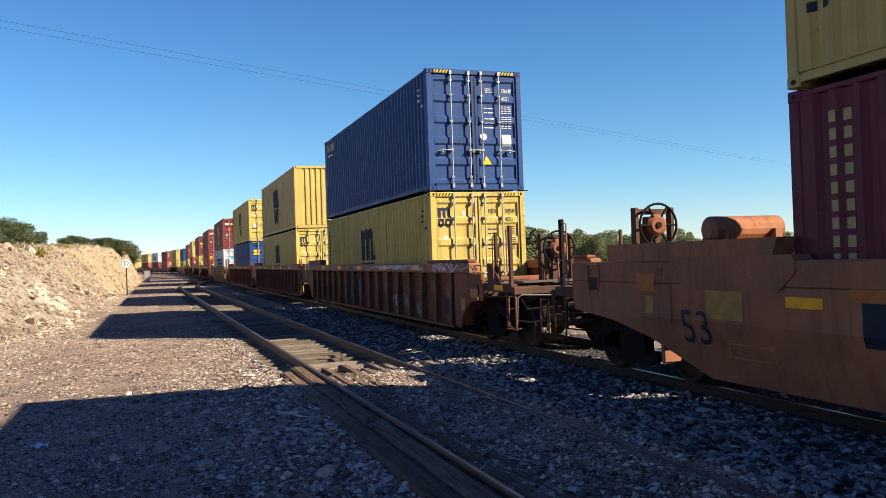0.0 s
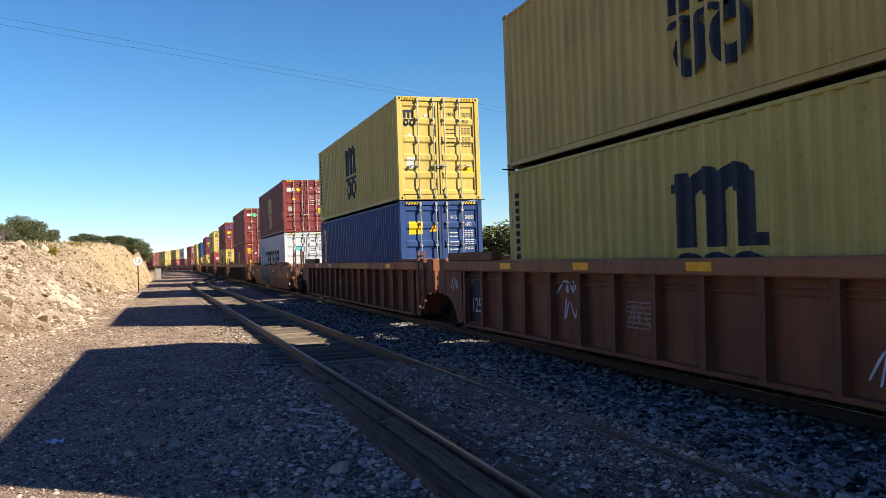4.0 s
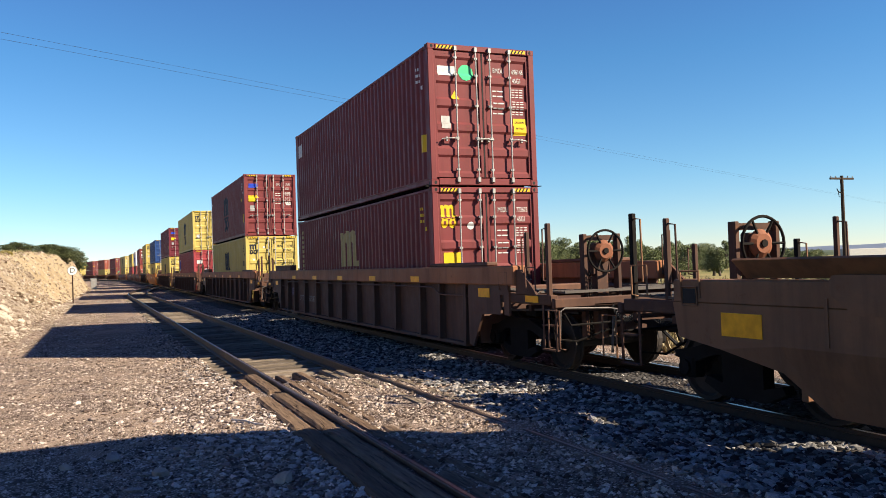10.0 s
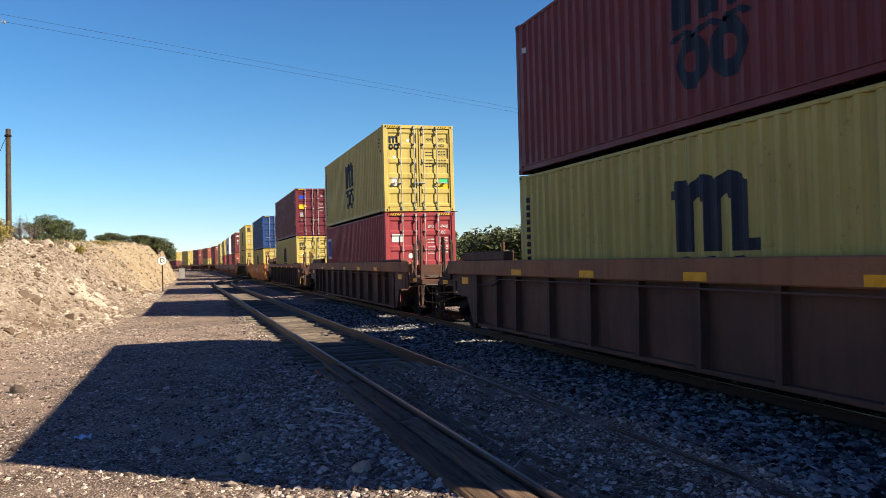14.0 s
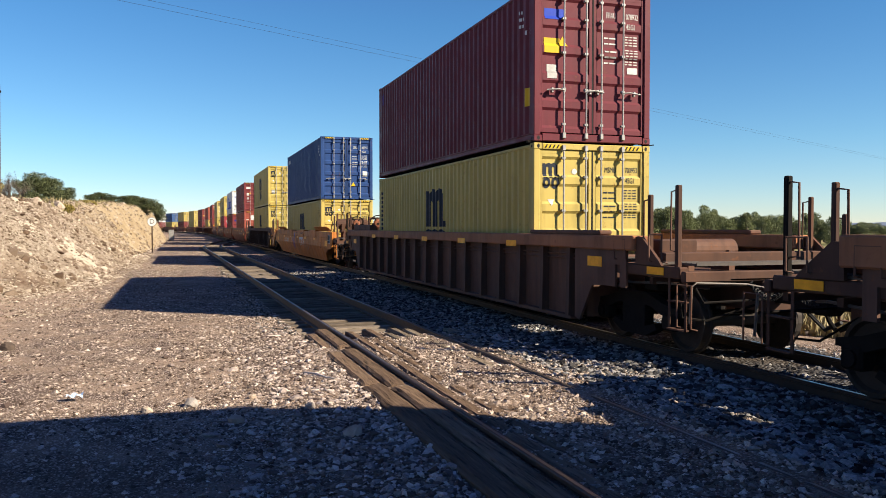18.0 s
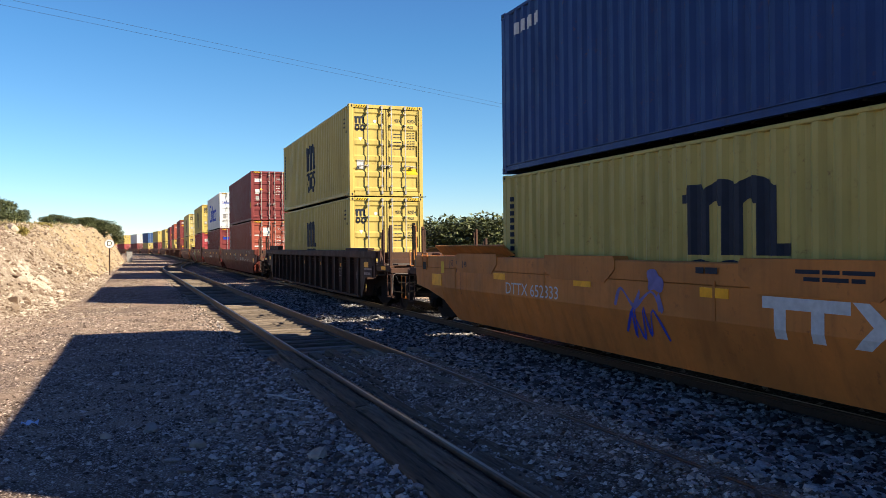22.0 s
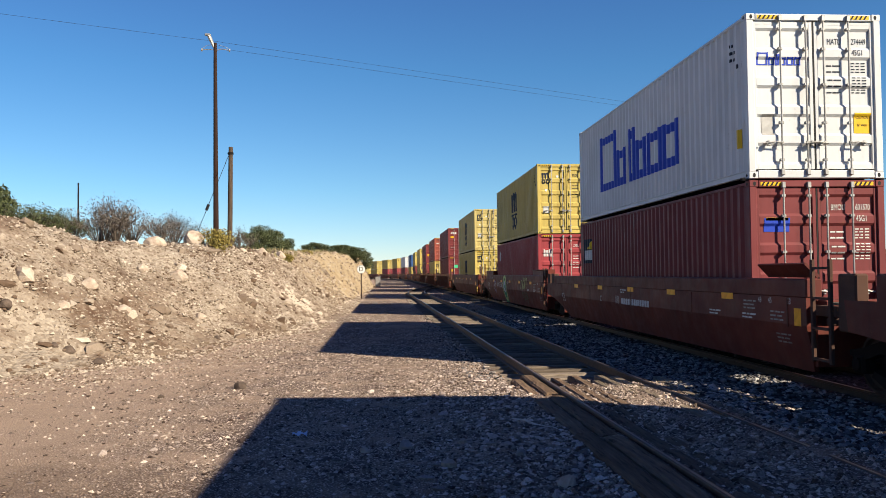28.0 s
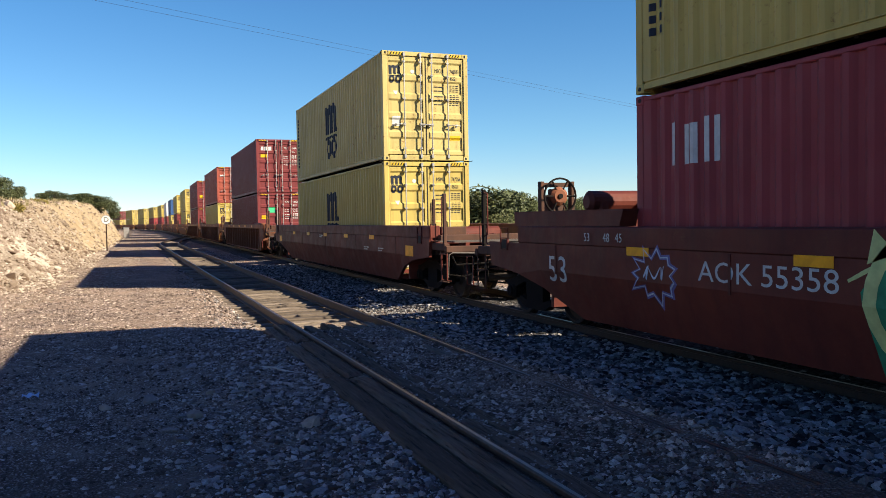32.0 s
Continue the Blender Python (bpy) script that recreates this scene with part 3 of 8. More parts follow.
def decal(key, shapes, surface):
    """A mesh of flat outlines (u, v) laid on a container's side, door or end wall, 4 mm proud of it and following its folds."""
    def build():
        bm = bmesh.new()
        for vs, fs in shapes:
            made = [bm.verts.new((v[0], v[1], 0)) for v in vs]
            for f in fs:
                try:
                    bm.faces.new([made[i] for i in f])
                except ValueError:
                    pass
        bmesh.ops.remove_doubles(bm, verts=bm.verts[:], dist=0.0004)
        prof, ax, sgn = {"side": (SIDE, 0, -1), "far": (SIDE, 0, 1), "door": (DOOR, 1, 1), "end": (ENDW, 0, 1), "flat": ([], 0, 1)}[surface.rstrip("2")]
        off = 0.006 if surface[-1] != "2" else 0.010
        span = [v.co[ax] * sgn for v in bm.verts]
        lo, hi = min(span), max(span)
        for p, _ in prof:
            if lo < p < hi:
                co, no = Vector((0, 0, 0)), Vector((0, 0, 0))
                co[ax], no[ax] = p * sgn, 1
                bmesh.ops.bisect_plane(bm, geom=bm.verts[:] + bm.edges[:] + bm.faces[:], plane_co=co, plane_no=no)
        for v in bm.verts:
            u, w = v.co[0], v.co[1]
            if surface[0] == "s":
                v.co = (-HW + 0.004 + depth_at(SIDE, -u) - off, -u, w)
            elif surface[0] == "d":
                v.co = (u, -HL + 0.035 + depth_at(DOOR, w) - off, w)
            elif surface == "end":
                v.co = (u, -HL + 0.02 + depth_at(ENDW, u) - 0.006, w)
            else:
                v.co = (u, 0, w)
        me = bpy.data.meshes.new("decal")
        bm.to_mesh(me)
        bm.free()
        me.materials.append(None)
        return me
    return shared(("decal", key, surface), build)


def rect(u0, u1, v0, v1):
    return [(u0, v0), (u1, v0), (u1, v1), (u0, v1)], [(0, 1, 2, 3)]


def poly(*pts):
    return list(pts), [tuple(range(len(pts)))]


def moved(shape, du, dv, s=1.0):
    vs, fs = shape
    return [(v[0] * s + du, v[1] * s + dv) for v in vs], fs


def ring(cu, cv, r0, r1, a0, a1, n=10, sq=1.0):
    vs, fs = [], []
    for i in range(n + 1):
        a = radians(a0 + (a1 - a0) * i / n)
        vs += [(cu + r0 * math.cos(a), cv + r0 * math.sin(a) * sq), (cu + r1 * math.cos(a), cv + r1 * math.sin(a) * sq)]
    return vs, [(2 * i, 2 * i + 1, 2 * i + 3, 2 * i + 2) for i in range(n)]


def wave_mark(u, v, s):
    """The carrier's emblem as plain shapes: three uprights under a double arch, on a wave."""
    rows = []
    for k in range(49):
        x = -0.60 + k * 0.025
        top = 0.30 if x < -0.5 else 0.40 if x < -0.30 else 0.30 + 0.13 * math.sin(math.pi * min(1.0, (x + 0.34) / 0.46)) if x < 0.06 else 0.30 + 0.13 * max(-0.4, math.sin(math.pi * min(1.12, (x - 0.0) / 0.46)))
        low = 0.20 if x < -0.5 else -0.38
        for gap in (-0.19, 0.185):
            if abs(x - gap) < 0.071:
                low = 0.10 + 0.10 * math.sqrt(max(0.0, 1 - ((x - gap) / 0.072) ** 2))
        if x > 0.47:
            low, top = -0.38, -0.26
        rows.append((x, low, top))
    out = [poly((p[0], p[1]), (q[0], p[1] if abs(p[1] - q[1]) > 0.15 else q[1]), (q[0], p[2] if abs(p[2] - q[2]) > 0.15 else q[2]), (p[0], p[2])) for p, q in zip(rows, rows[1:])]
    out += [ring(c, -0.56, 0.11, 0.19, 20, 160, 8, 0.7) for c in (-0.36, 0.0, 0.36)]
    return [moved(q, u, v, s) for q in out]


def hook_mark(u, v, s):
    """Two heavy slotted discs below the emblem."""
    out = [ring(-0.25, -0.02, 0.09, 0.23, 0, 360, 14, 1.35), ring(0.27, -0.02, 0.10, 0.24, 0, 360, 14, 1.35)]
    return [moved(q, u, v, s) for q in out]


def bars(u, v, widths, h, gap, line=None):
    """A row of plain bars that stand for writing."""
    out = []
    for w in widths:
        out.append(rect(u, u + w, v, v + h))
        u += w + gap
    return out


def slabs(u, v, h, t, gap, blocks):
    """A large word as plain framed blocks: for each its width, height and the places of its cross bars."""
    out = []
    for w, top, cross in blocks:
        out += [rect(u, u + t, v, v + h * top), rect(u + w - t, u + w, v, v + h * top)]
        out += [rect(u + t, u + w - t, v + (h * top - t) * c, v + (h * top - t) * c + t * 0.8) for c in cross]
        u += w + gap
    return out


def text_at(s, size, u, v, wide=0.8):
    vs, fs = lettering(s, size)
    return [(x[0] * wide + u, x[1] + v) for x in vs], fs


def side_mesh(sign):
    def build():
        g = Geo()
        rows = [[(sign * (HW - 0.004 - d), y, 0.155), (sign * (HW - 0.004 - d), y, HC - 0.075)] for y, d in SIDE]
        g.sheet(rows)
        if sign < 0:
            g.f = [f[::-1] for f in g.f]
        g.sheet([[(sign * (HW - 0.06), -HL + 0.1, 0.155), (sign * (HW - 0.06), -HL + 0.1, HC - 0.075)], [(sign * (HW - 0.06), HL - 0.1, 0.155), (sign * (HW - 0.06), HL - 0.1, HC - 0.075)]])
        return g.mesh("side_wall")
    return shared(("side", sign), build)


def roof_mesh():
    g = Geo()
    g.sheet([[(-HW + 0.05, y, HC - 0.012 - d), (HW - 0.05, y, HC - 0.012 - d)] for y, d in ROOF])
    g.f = [f[::-1] for f in g.f]
    g.box(-HW + 0.06, HW - 0.06, -HL + 0.1, HL - 0.1, HC - 0.07, HC - 0.05)
    return g.mesh("roof")


def floor_mesh():
    g = Geo().box(-HW + 0.06, HW - 0.06, -HL + 0.08, HL - 0.08, 0.12, 0.16)
    for k in range(24):
        y = -HL + 0.5 + k * (LC - 1.0) / 23
        g.box(-HW + 0.07, HW - 0.07, y - 0.025, y + 0.025, 0.02, 0.12)
    return g.mesh("underframe")


def end_mesh(y0):
    g = Geo()
    s = 1 if y0 > 0 else -1
    g.sheet([[(x, y0 - s * (0.02 + d), 0.16), (x, y0 - s * (0.02 + d), HC - 0.11)] for x, d in ENDW])
    if s > 0:
        g.f = [f[::-1] for f in g.f]
    g.box(-HW + 0.1, HW - 0.1, min(y0 - s * 0.10, y0 - s * 0.08), max(y0 - s * 0.10, y0 - s * 0.08), 0.1, HC - 0.1)
    return g.mesh("end_wall")


def rail_box(x, y, z, dx, dy, dz):
    return Geo().box(x - dx / 2, x + dx / 2, y - dy / 2, y + dy / 2, z - dz / 2, z + dz / 2, 0.012).mesh("frame_rail")


def bottom_rail_mesh(s):
    """A rolled channel that ends above the castings' feet, its upper flange set back."""
    y = LC / 2 - 0.17
    return Geo().prism([(s * (HW - 0.09), 0.045), (s * (HW - 0.002), 0.045), (s * (HW - 0.002), 0.112), (s * (HW - 0.026), 0.118), (s * (HW - 0.026), 0.138), (s * (HW - 0.006), 0.144), (s * (HW - 0.006), 0.158), (s * (HW - 0.09), 0.158)], 1, -y, y).mesh("bottom_rail")


def casting_mesh(sx, sy, sz):
    """A corner casting with its oval holes."""
    g = Geo()
    x1, y1 = sx * (HW + 0.003), sy * (HL + 0.003)
    x0, y0 = sx * (HW - 0.16), sy * (HL - 0.175)
    z0, z1 = (0.0, 0.118) if sz < 0 else (HC - 0.118, HC)
    g.box(min(x0, x1), max(x0, x1), min(y0, y1), max(y0, y1), z0, z1, 0.01)
    g.m = 1
    zc = (z0 + z1) / 2
    g.prism([(sx * (HW - 0.09) + 0.028 * math.cos(a) , zc + 0.04 * math.sin(a)) for a in [k * math.pi / 4 for k in range(8)]], 1, y1 - 0.001, y1 + sy * 0.0015)
    g.prism([(sy * (HL - 0.09) + 0.038 * math.cos(a), zc + 0.028 * math.sin(a)) for a in [k * math.pi / 4 for k in range(8)]], 0, x1 - 0.001, x1 + sx * 0.0015)
    return g.mesh("corner_casting", slots=2)


def door_mesh(s):
    g = Geo()
    x0, x1 = (0.012, 1.105) if s > 0 else (-1.105, -0.012)
    yf = -HL + 0.035
    inner = (x0 + 0.07, x1 - 0.07)
    g.sheet([[(inner[1], yf + d, z), (inner[0], yf + d, z)] for z, d in DOOR])
    for a, b in ((x0, inner[0]), (inner[1], x1)):
        g.box(a, b, yf - 0.004, yf + 0.05, 0.165, HC - 0.125, 0.008)
    g.box(x0, x1, yf + 0.04, yf + 0.06, 0.165, HC - 0.125)
    for z in (0.17, HC - 0.19):
        g.box(inner[0], inner[1], yf - 0.002, yf + 0.04, z, z + 0.06)
    g.m = 1
    xe = x1 if s > 0 else x0
    g.box(min(xe, xe + s * 0.012), max(xe, xe + s * 0.012), yf + 0.002, yf + 0.05, 0.165, HC - 0.125)
    if s > 0:
        g.box(-0.012, 0.012, yf - 0.006, yf + 0.03, 0.165, HC - 0.125)
    g.m = 0
    for z in (0.45, 1.05, 1.75, 2.4):
        g.box(min(xe - s * 0.03, xe + s * 0.05), max(xe - s * 0.03, xe + s * 0.05), yf - 0.02, yf, z, z + 0.09, 0.008)
    return g.mesh("door", slots=2)


def rod_mesh(x):
    yf = -HL + 0.035
    g = Geo().tube([(x, yf - 0.055, 0.10), (x, yf - 0.055, HC - 0.06)], 0.017, 8)
    for z in (0.06, HC - 0.14):
        g.box(x - 0.035, x + 0.035, yf - 0.08, yf - 0.02, z, z + 0.11, 0.01)
    for z in (0.30, 0.95, 1.62, 2.25, 2.6):
        g.box(x - 0.04, x + 0.04, yf - 0.065, yf, z, z + 0.05, 0.008)
    return g.mesh("locking_rod")


def handle_mesh(x, s, z):
    yf = -HL + 0.035
    g = Geo().tube([(x, yf - 0.075, z), (x + s * 0.12, yf - 0.085, z + 0.015), (x + s * 0.36, yf - 0.075, z - 0.01)], 0.013, 6)
    g.box(x + s * 0.24 - 0.022, x + s * 0.24 + 0.022, yf - 0.07, yf, z - 0.05, z + 0.04, 0.006)
    g.box(x - 0.028, x + 0.028, yf - 0.075, yf - 0.03, z - 0.035, z + 0.035, 0.008)
    return g.mesh("handle")


def stripe_mesh(x0, x1, dark):
    g = Geo()
    z0, z1 = HC - 0.095, HC - 0.03
    yf = -HL - 0.004
    if not dark:
        g.add([(x0, yf, z0), (x1, yf, z0), (x1, yf, z1), (x0, yf, z1)], [(0, 1, 2, 3)])
    else:
        x = x0 + 0.01
        while x + 0.085 < x1:
            g.add([(x, yf - 0.002, z0), (x + 0.035, yf - 0.002, z0), (x + 0.075, yf - 0.002, z1), (x + 0.04, yf - 0.002, z1)], [(0, 1, 2, 3)])
            x += 0.08
    return g.mesh("hazard_stripe")


KEYED = []


SHORT = 2.591 / HC


def container(d, level, mat, label, marks=(), flipped=False, short=False):
    """A forty-foot high-cube container with its door end towards -y; marks are (name, key, shapes, surface, material)."""
    thing = new("shipping_container")
    tagged(thing, label, "shipping container", "double-stacked containers on the train")
    base = RT + 0.38 + level * ((HC * SHORT if short else HC) + 0.03)
    if short and level == 0:
        thing.scale = (1, 1, SHORT)
    KEYED.append((thing, d + HL, base, 180.0 if flipped else 0.0))
    P = lambda name, key, build, mats, parent=thing, lab="": part(name, shared(key, build), mats, parent, None, lab)
    for s in (-1, 1):
        part("side_wall", side_mesh(s), mat, thing)
        P("bottom_rail", ("br", s), lambda: bottom_rail_mesh(s), mat)
        P("top_rail", ("tr", s), lambda: rail_box(s * (HW - 0.035), 0, HC - 0.050, 0.068, LC - 0.34, 0.06), mat)
        for e in (-1, 1):
            P("corner_post", ("cp", s, e), lambda: rail_box(s * (HW - 0.065), e * (HL - 0.075), HC / 2, 0.13, 0.15, HC - 0.22), mat)
            for z in (-1, 1):
                P("corner_casting", ("cc", s, e, z), lambda: casting_mesh(s, e, z), [mat, BLACK])
    P("roof", "roof", roof_mesh, mat)
    P("underframe", "under", floor_mesh, STEEL)
    P("end_wall", "endwall", lambda: end_mesh(HL), mat)
    for e in (-1, 1):
        P("sill", ("sill", e), lambda: rail_box(0, e * (HL - 0.05), 0.075, WC - 0.33, 0.10, 0.14), mat)
        P("header", ("head", e), lambda: rail_box(0, e * (HL - 0.05), HC - 0.062, WC - 0.33, 0.10, 0.118), mat)
    for s in (-1, 1):
        P("hazard_stripe", ("hs", s), lambda: stripe_mesh(-1.02 if s < 0 else 0.66, -0.66 if s < 0 else 1.02, False), STICKER)
        P("hazard_bars", ("hb", s), lambda: stripe_mesh(-1.02 if s < 0 else 0.66, -0.66 if s < 0 else 1.02, True), BLACK)["kind"] = "stuff"
        door = P("door", ("door", s), lambda: door_mesh(s), [mat, BLACK])
        for x in (0.16, 0.62):
            P("locking_rod", ("rod", s, x), lambda: rod_mesh(s * x), GALV, door, "grey steel rod with cams")
            grip = 0.62 if mat is WHITE else 0.95
            P("handle", ("handle", s, x, grip), lambda: handle_mesh(s * x, 1 if (x > 0.5) == (s > 0) else -1, grip), GALV, door)
    if level == 1:
        for s in (-1, 1):
            P("twist_lock", ("twist", s), lambda: Geo().box(s * HW - 0.10, s * HW + 0.02, -HL + 0.04, -HL + 0.13, -0.03, 0.01).tube([(s * HW, -HL + 0.08, -0.01), (s * (HW + 0.13), -HL + 0.06, 0.005)], 0.011, 6).mesh("twist_lock"), STEEL)
    for name, key, shapes, surface, m in marks:
        ob = part(name, decal(key, shapes, surface), m, thing, pose(0, 0, 0, 0, 0, 180) @ Matrix.Diagonal((1.03, 1, 1, 1)) if flipped and surface.startswith("side") else None)
        if name in ("weight_table", "side_writing", "side_number", "logo_mark", "caution_lettering", "blue_word", "dark_word", "blue_word_small", "white_word", "white_word_small"):
            ob["kind"] = "stuff"
    return thing

# ---------------------------------------------------------------- what is painted on the containers


def door_marks(code, serial, ink, extra=(), rows=True):
    """Number, size code and weight table on the door end."""
    out = [("owner_code", ("code", code), [text_at(code, 0.15, 0.40, 2.42, 0.62)], "door", ink), ("serial_number", ("serial", serial), [text_at(serial, 0.15, 0.85, 2.42, 0.60)], "door", ink), ("size_code", ("size",), [text_at("45G1", 0.15, 0.81, 2.22, 0.62)], "door", ink)]
    if rows:
        table = []
        for k in range(5):
            v = 1.98 - k * 0.105 - (0.05 if k > 1 else 0)
            table += bars(0.25, v, (0.09, 0.14), 0.026, 0.02) + bars(0.70, v, (0.05, 0.07, 0.08), 0.020, 0.03)
            table += bars(0.70, v + 0.05, (0.07, 0.05, 0.08), 0.020, 0.03)
        out.append(("weight_table", ("table",), table, "door", ink))
    return out + list(extra)


def small_wave(ink):
    return ("emblem", ("wave_small",), wave_mark(-0.86, 2.40, 0.31) + hook_mark(-0.86, 2.17, 0.34), "door", ink)


def dot(u, v, s, m):
    return ("sticker", ("dot", u, v, s), [poly(*[(u + s * math.cos(k * math.pi / 6), v + s * math.sin(k * math.pi / 6)) for k in range(12)])], "door", m)


def square(u, v, w, h, m, name="sticker"):
    return (name, ("sq", u, v, w, h), [rect(u - w / 2, u + w / 2, v - h / 2, v + h / 2)], "door", m)


def triangle(u, v, s, m, up=True):
    k = 1 if up else -1
    return ("warning_triangle", ("tri", u, v, s, up), [poly(*[(u - s, v - k * s * 0.8), (u + s, v - k * s * 0.8), (u, v + k * s)][::k])], "door", m)


def caution(u, v, w=0.30, h=0.30):
    return [square(u, v, w, h, STICKER, "caution_sticker"),
            ("caution_lettering", ("caution", u, v), [moved(text_at("CAUTION", 0.062, 0, 0), u, v + h * 0.27)] + [moved(text_at("96\" HIGH", 0.058, 0, 0), u, v - h * 0.1)], "door2", BLACK)]


def stretched(shapes, u, v, su, sv):
    return [([(p[0] * su + u, p[1] * sv + v) for p in vs], fs) for vs, fs in shapes]


def emblem(mat, u=-0.02, below=True):
    """The carrier's emblem on the side wall, with the hooked bands below it."""
    out = stretched(wave_mark(0, 0, 1), u, 1.80, 1.50, 1.20)
    if below:
        out += stretched(hook_mark(0, 0, 1), u, 0.88, 1.45, 1.15)
    return [("emblem", ("emblem", u, below), out, "side", mat)]


def big_wave(mat, v=0, s=0, u=-0.02):
    return emblem(mat, u)


def tall_wave(mat, u=-0.05):
    return emblem(mat, -0.05)


def column(mat, u, top, n, s=0.10, two=False):
    """Writing that runs down the far end, as bars."""
    out = []
    for c in range(2 if two else 1):
        for k in range(n):
            out += [rect(u + c * 0.17 - s * 0.5, u + c * 0.17 + s * 0.5, top - k * s * 1.55 - s, top - k * s * 1.55)]
    return [("side_writing", ("col", u, top, n, s, two), out, "side", mat)]


def near_column(mat, u=5.45):
    out = []
    for k, w in enumerate((0.07, 0.16, 0.13)):
        out += bars(u - 0.06, 2.46 - k * 0.13, (w * 0.45, w * 0.45), 0.06, 0.02)
    out += [rect(u + 0.22, u + 0.27, 2.02, 2.10), rect(u + 0.36, u + 0.41, 2.00, 2.12)]
    return [("side_number", ("ncol", u), out, "side", mat)]


def side_tag(u, v, w, h, m, name="side_sticker"):
    return [(name, ("stag", u, v, w, h), [rect(u - w / 2, u + w / 2, v - h / 2, v + h / 2)], "side", m)]


STAR = []
for k in range(14):
    r = 0.47 if k % 2 == 0 else 0.135
    STAR.append((r * math.sin(k * math.pi / 7), r * math.cos(k * math.pi / 7)))
star_panel = [("logo_panel", ("star_sq",), [rect(-5.23, -3.66, 0.92, 2.32)], "side", TEAL),
              ("star", ("star",), [([(0, 0)] + STAR, [(0, 1 + (k + 1) % 14, 1 + k) for k in range(14)])], "side2", LETTER)]
star_panel[1] = ("star", ("star",), [([(-4.43, 1.56)] + [(a * 1.45 - 4.43, b * 1.42 + 1.56) for a, b in STAR], [(0, 1 + (k + 1) % 14, 1 + k) for k in range(14)])], "side2", LETTER)


def strokes(u, v, h, t, letters):
    """A large dark word as plain strokes: for each block a list of (x0, y0, x1, y1) in parts of its box."""
    out = []
    for w, lines in letters:
        for x0, y0, x1, y1 in lines:
            a, b = Vector((u + x0 * w, v + y0 * h)), Vector((u + x1 * w, v + y1 * h))
            d = (b - a).normalized()
            n = Vector((-d.y, d.x)) * t / 2
            a, b = a - d * t * 0.3, b + d * t * 0.3
            out.append(poly((a - n)[:], (b - n)[:], (b + n)[:], (a + n)[:]))
        u += w + t * 1.35
    return out


def pillars(*heights):
    """Plain uprights of one block, evenly spread."""
    n = len(heights)
    return [(k / max(1, n - 1), 0, k / max(1, n - 1), h) for k, h in enumerate(heights)]


DARK_WORD = [(w, 1, (0, 0.5, 1) if k % 2 else (0, 1)) for k, w in enumerate((1.13, 1.07, 0.97, 0.99, 0.97, 1.01))]
BLUE_WORD = [(w, h, (0, 1)) for w, h in ((1.62, 1), (0.90, 0.62), (0.58, 0.86), (0.82, 0.62), (0.98, 0.64), (0.95, 0.64))]
RED_WORD = [(0.24, pillars(1, 0.9)), (0.24, pillars(0.9, 1)), (0.02, [(0.5, 0, 0.5, 1)])]


def msc_door(code, serial, ink=INK, *extra):
    return door_marks(code, serial, ink, [small_wave(ink), dot(-0.36, 2.38, 0.055, LETTER), triangle(-0.84, 1.80, 0.07, LETTER, False)] + list(extra))


def lease_door(code, serial, badge, *extra):
    return door_marks(code, serial, LETTER, [square(-0.78, 2.36, 0.42, 0.20, badge, "owner_badge"), triangle(-0.62, 1.86, 0.10, STICKER), square(-0.84, 1.30, 0.20, 0.26, GALV, "data_plate"), *extra])



CAUT = caution(0.86, 1.18, 0.28, 0.26)
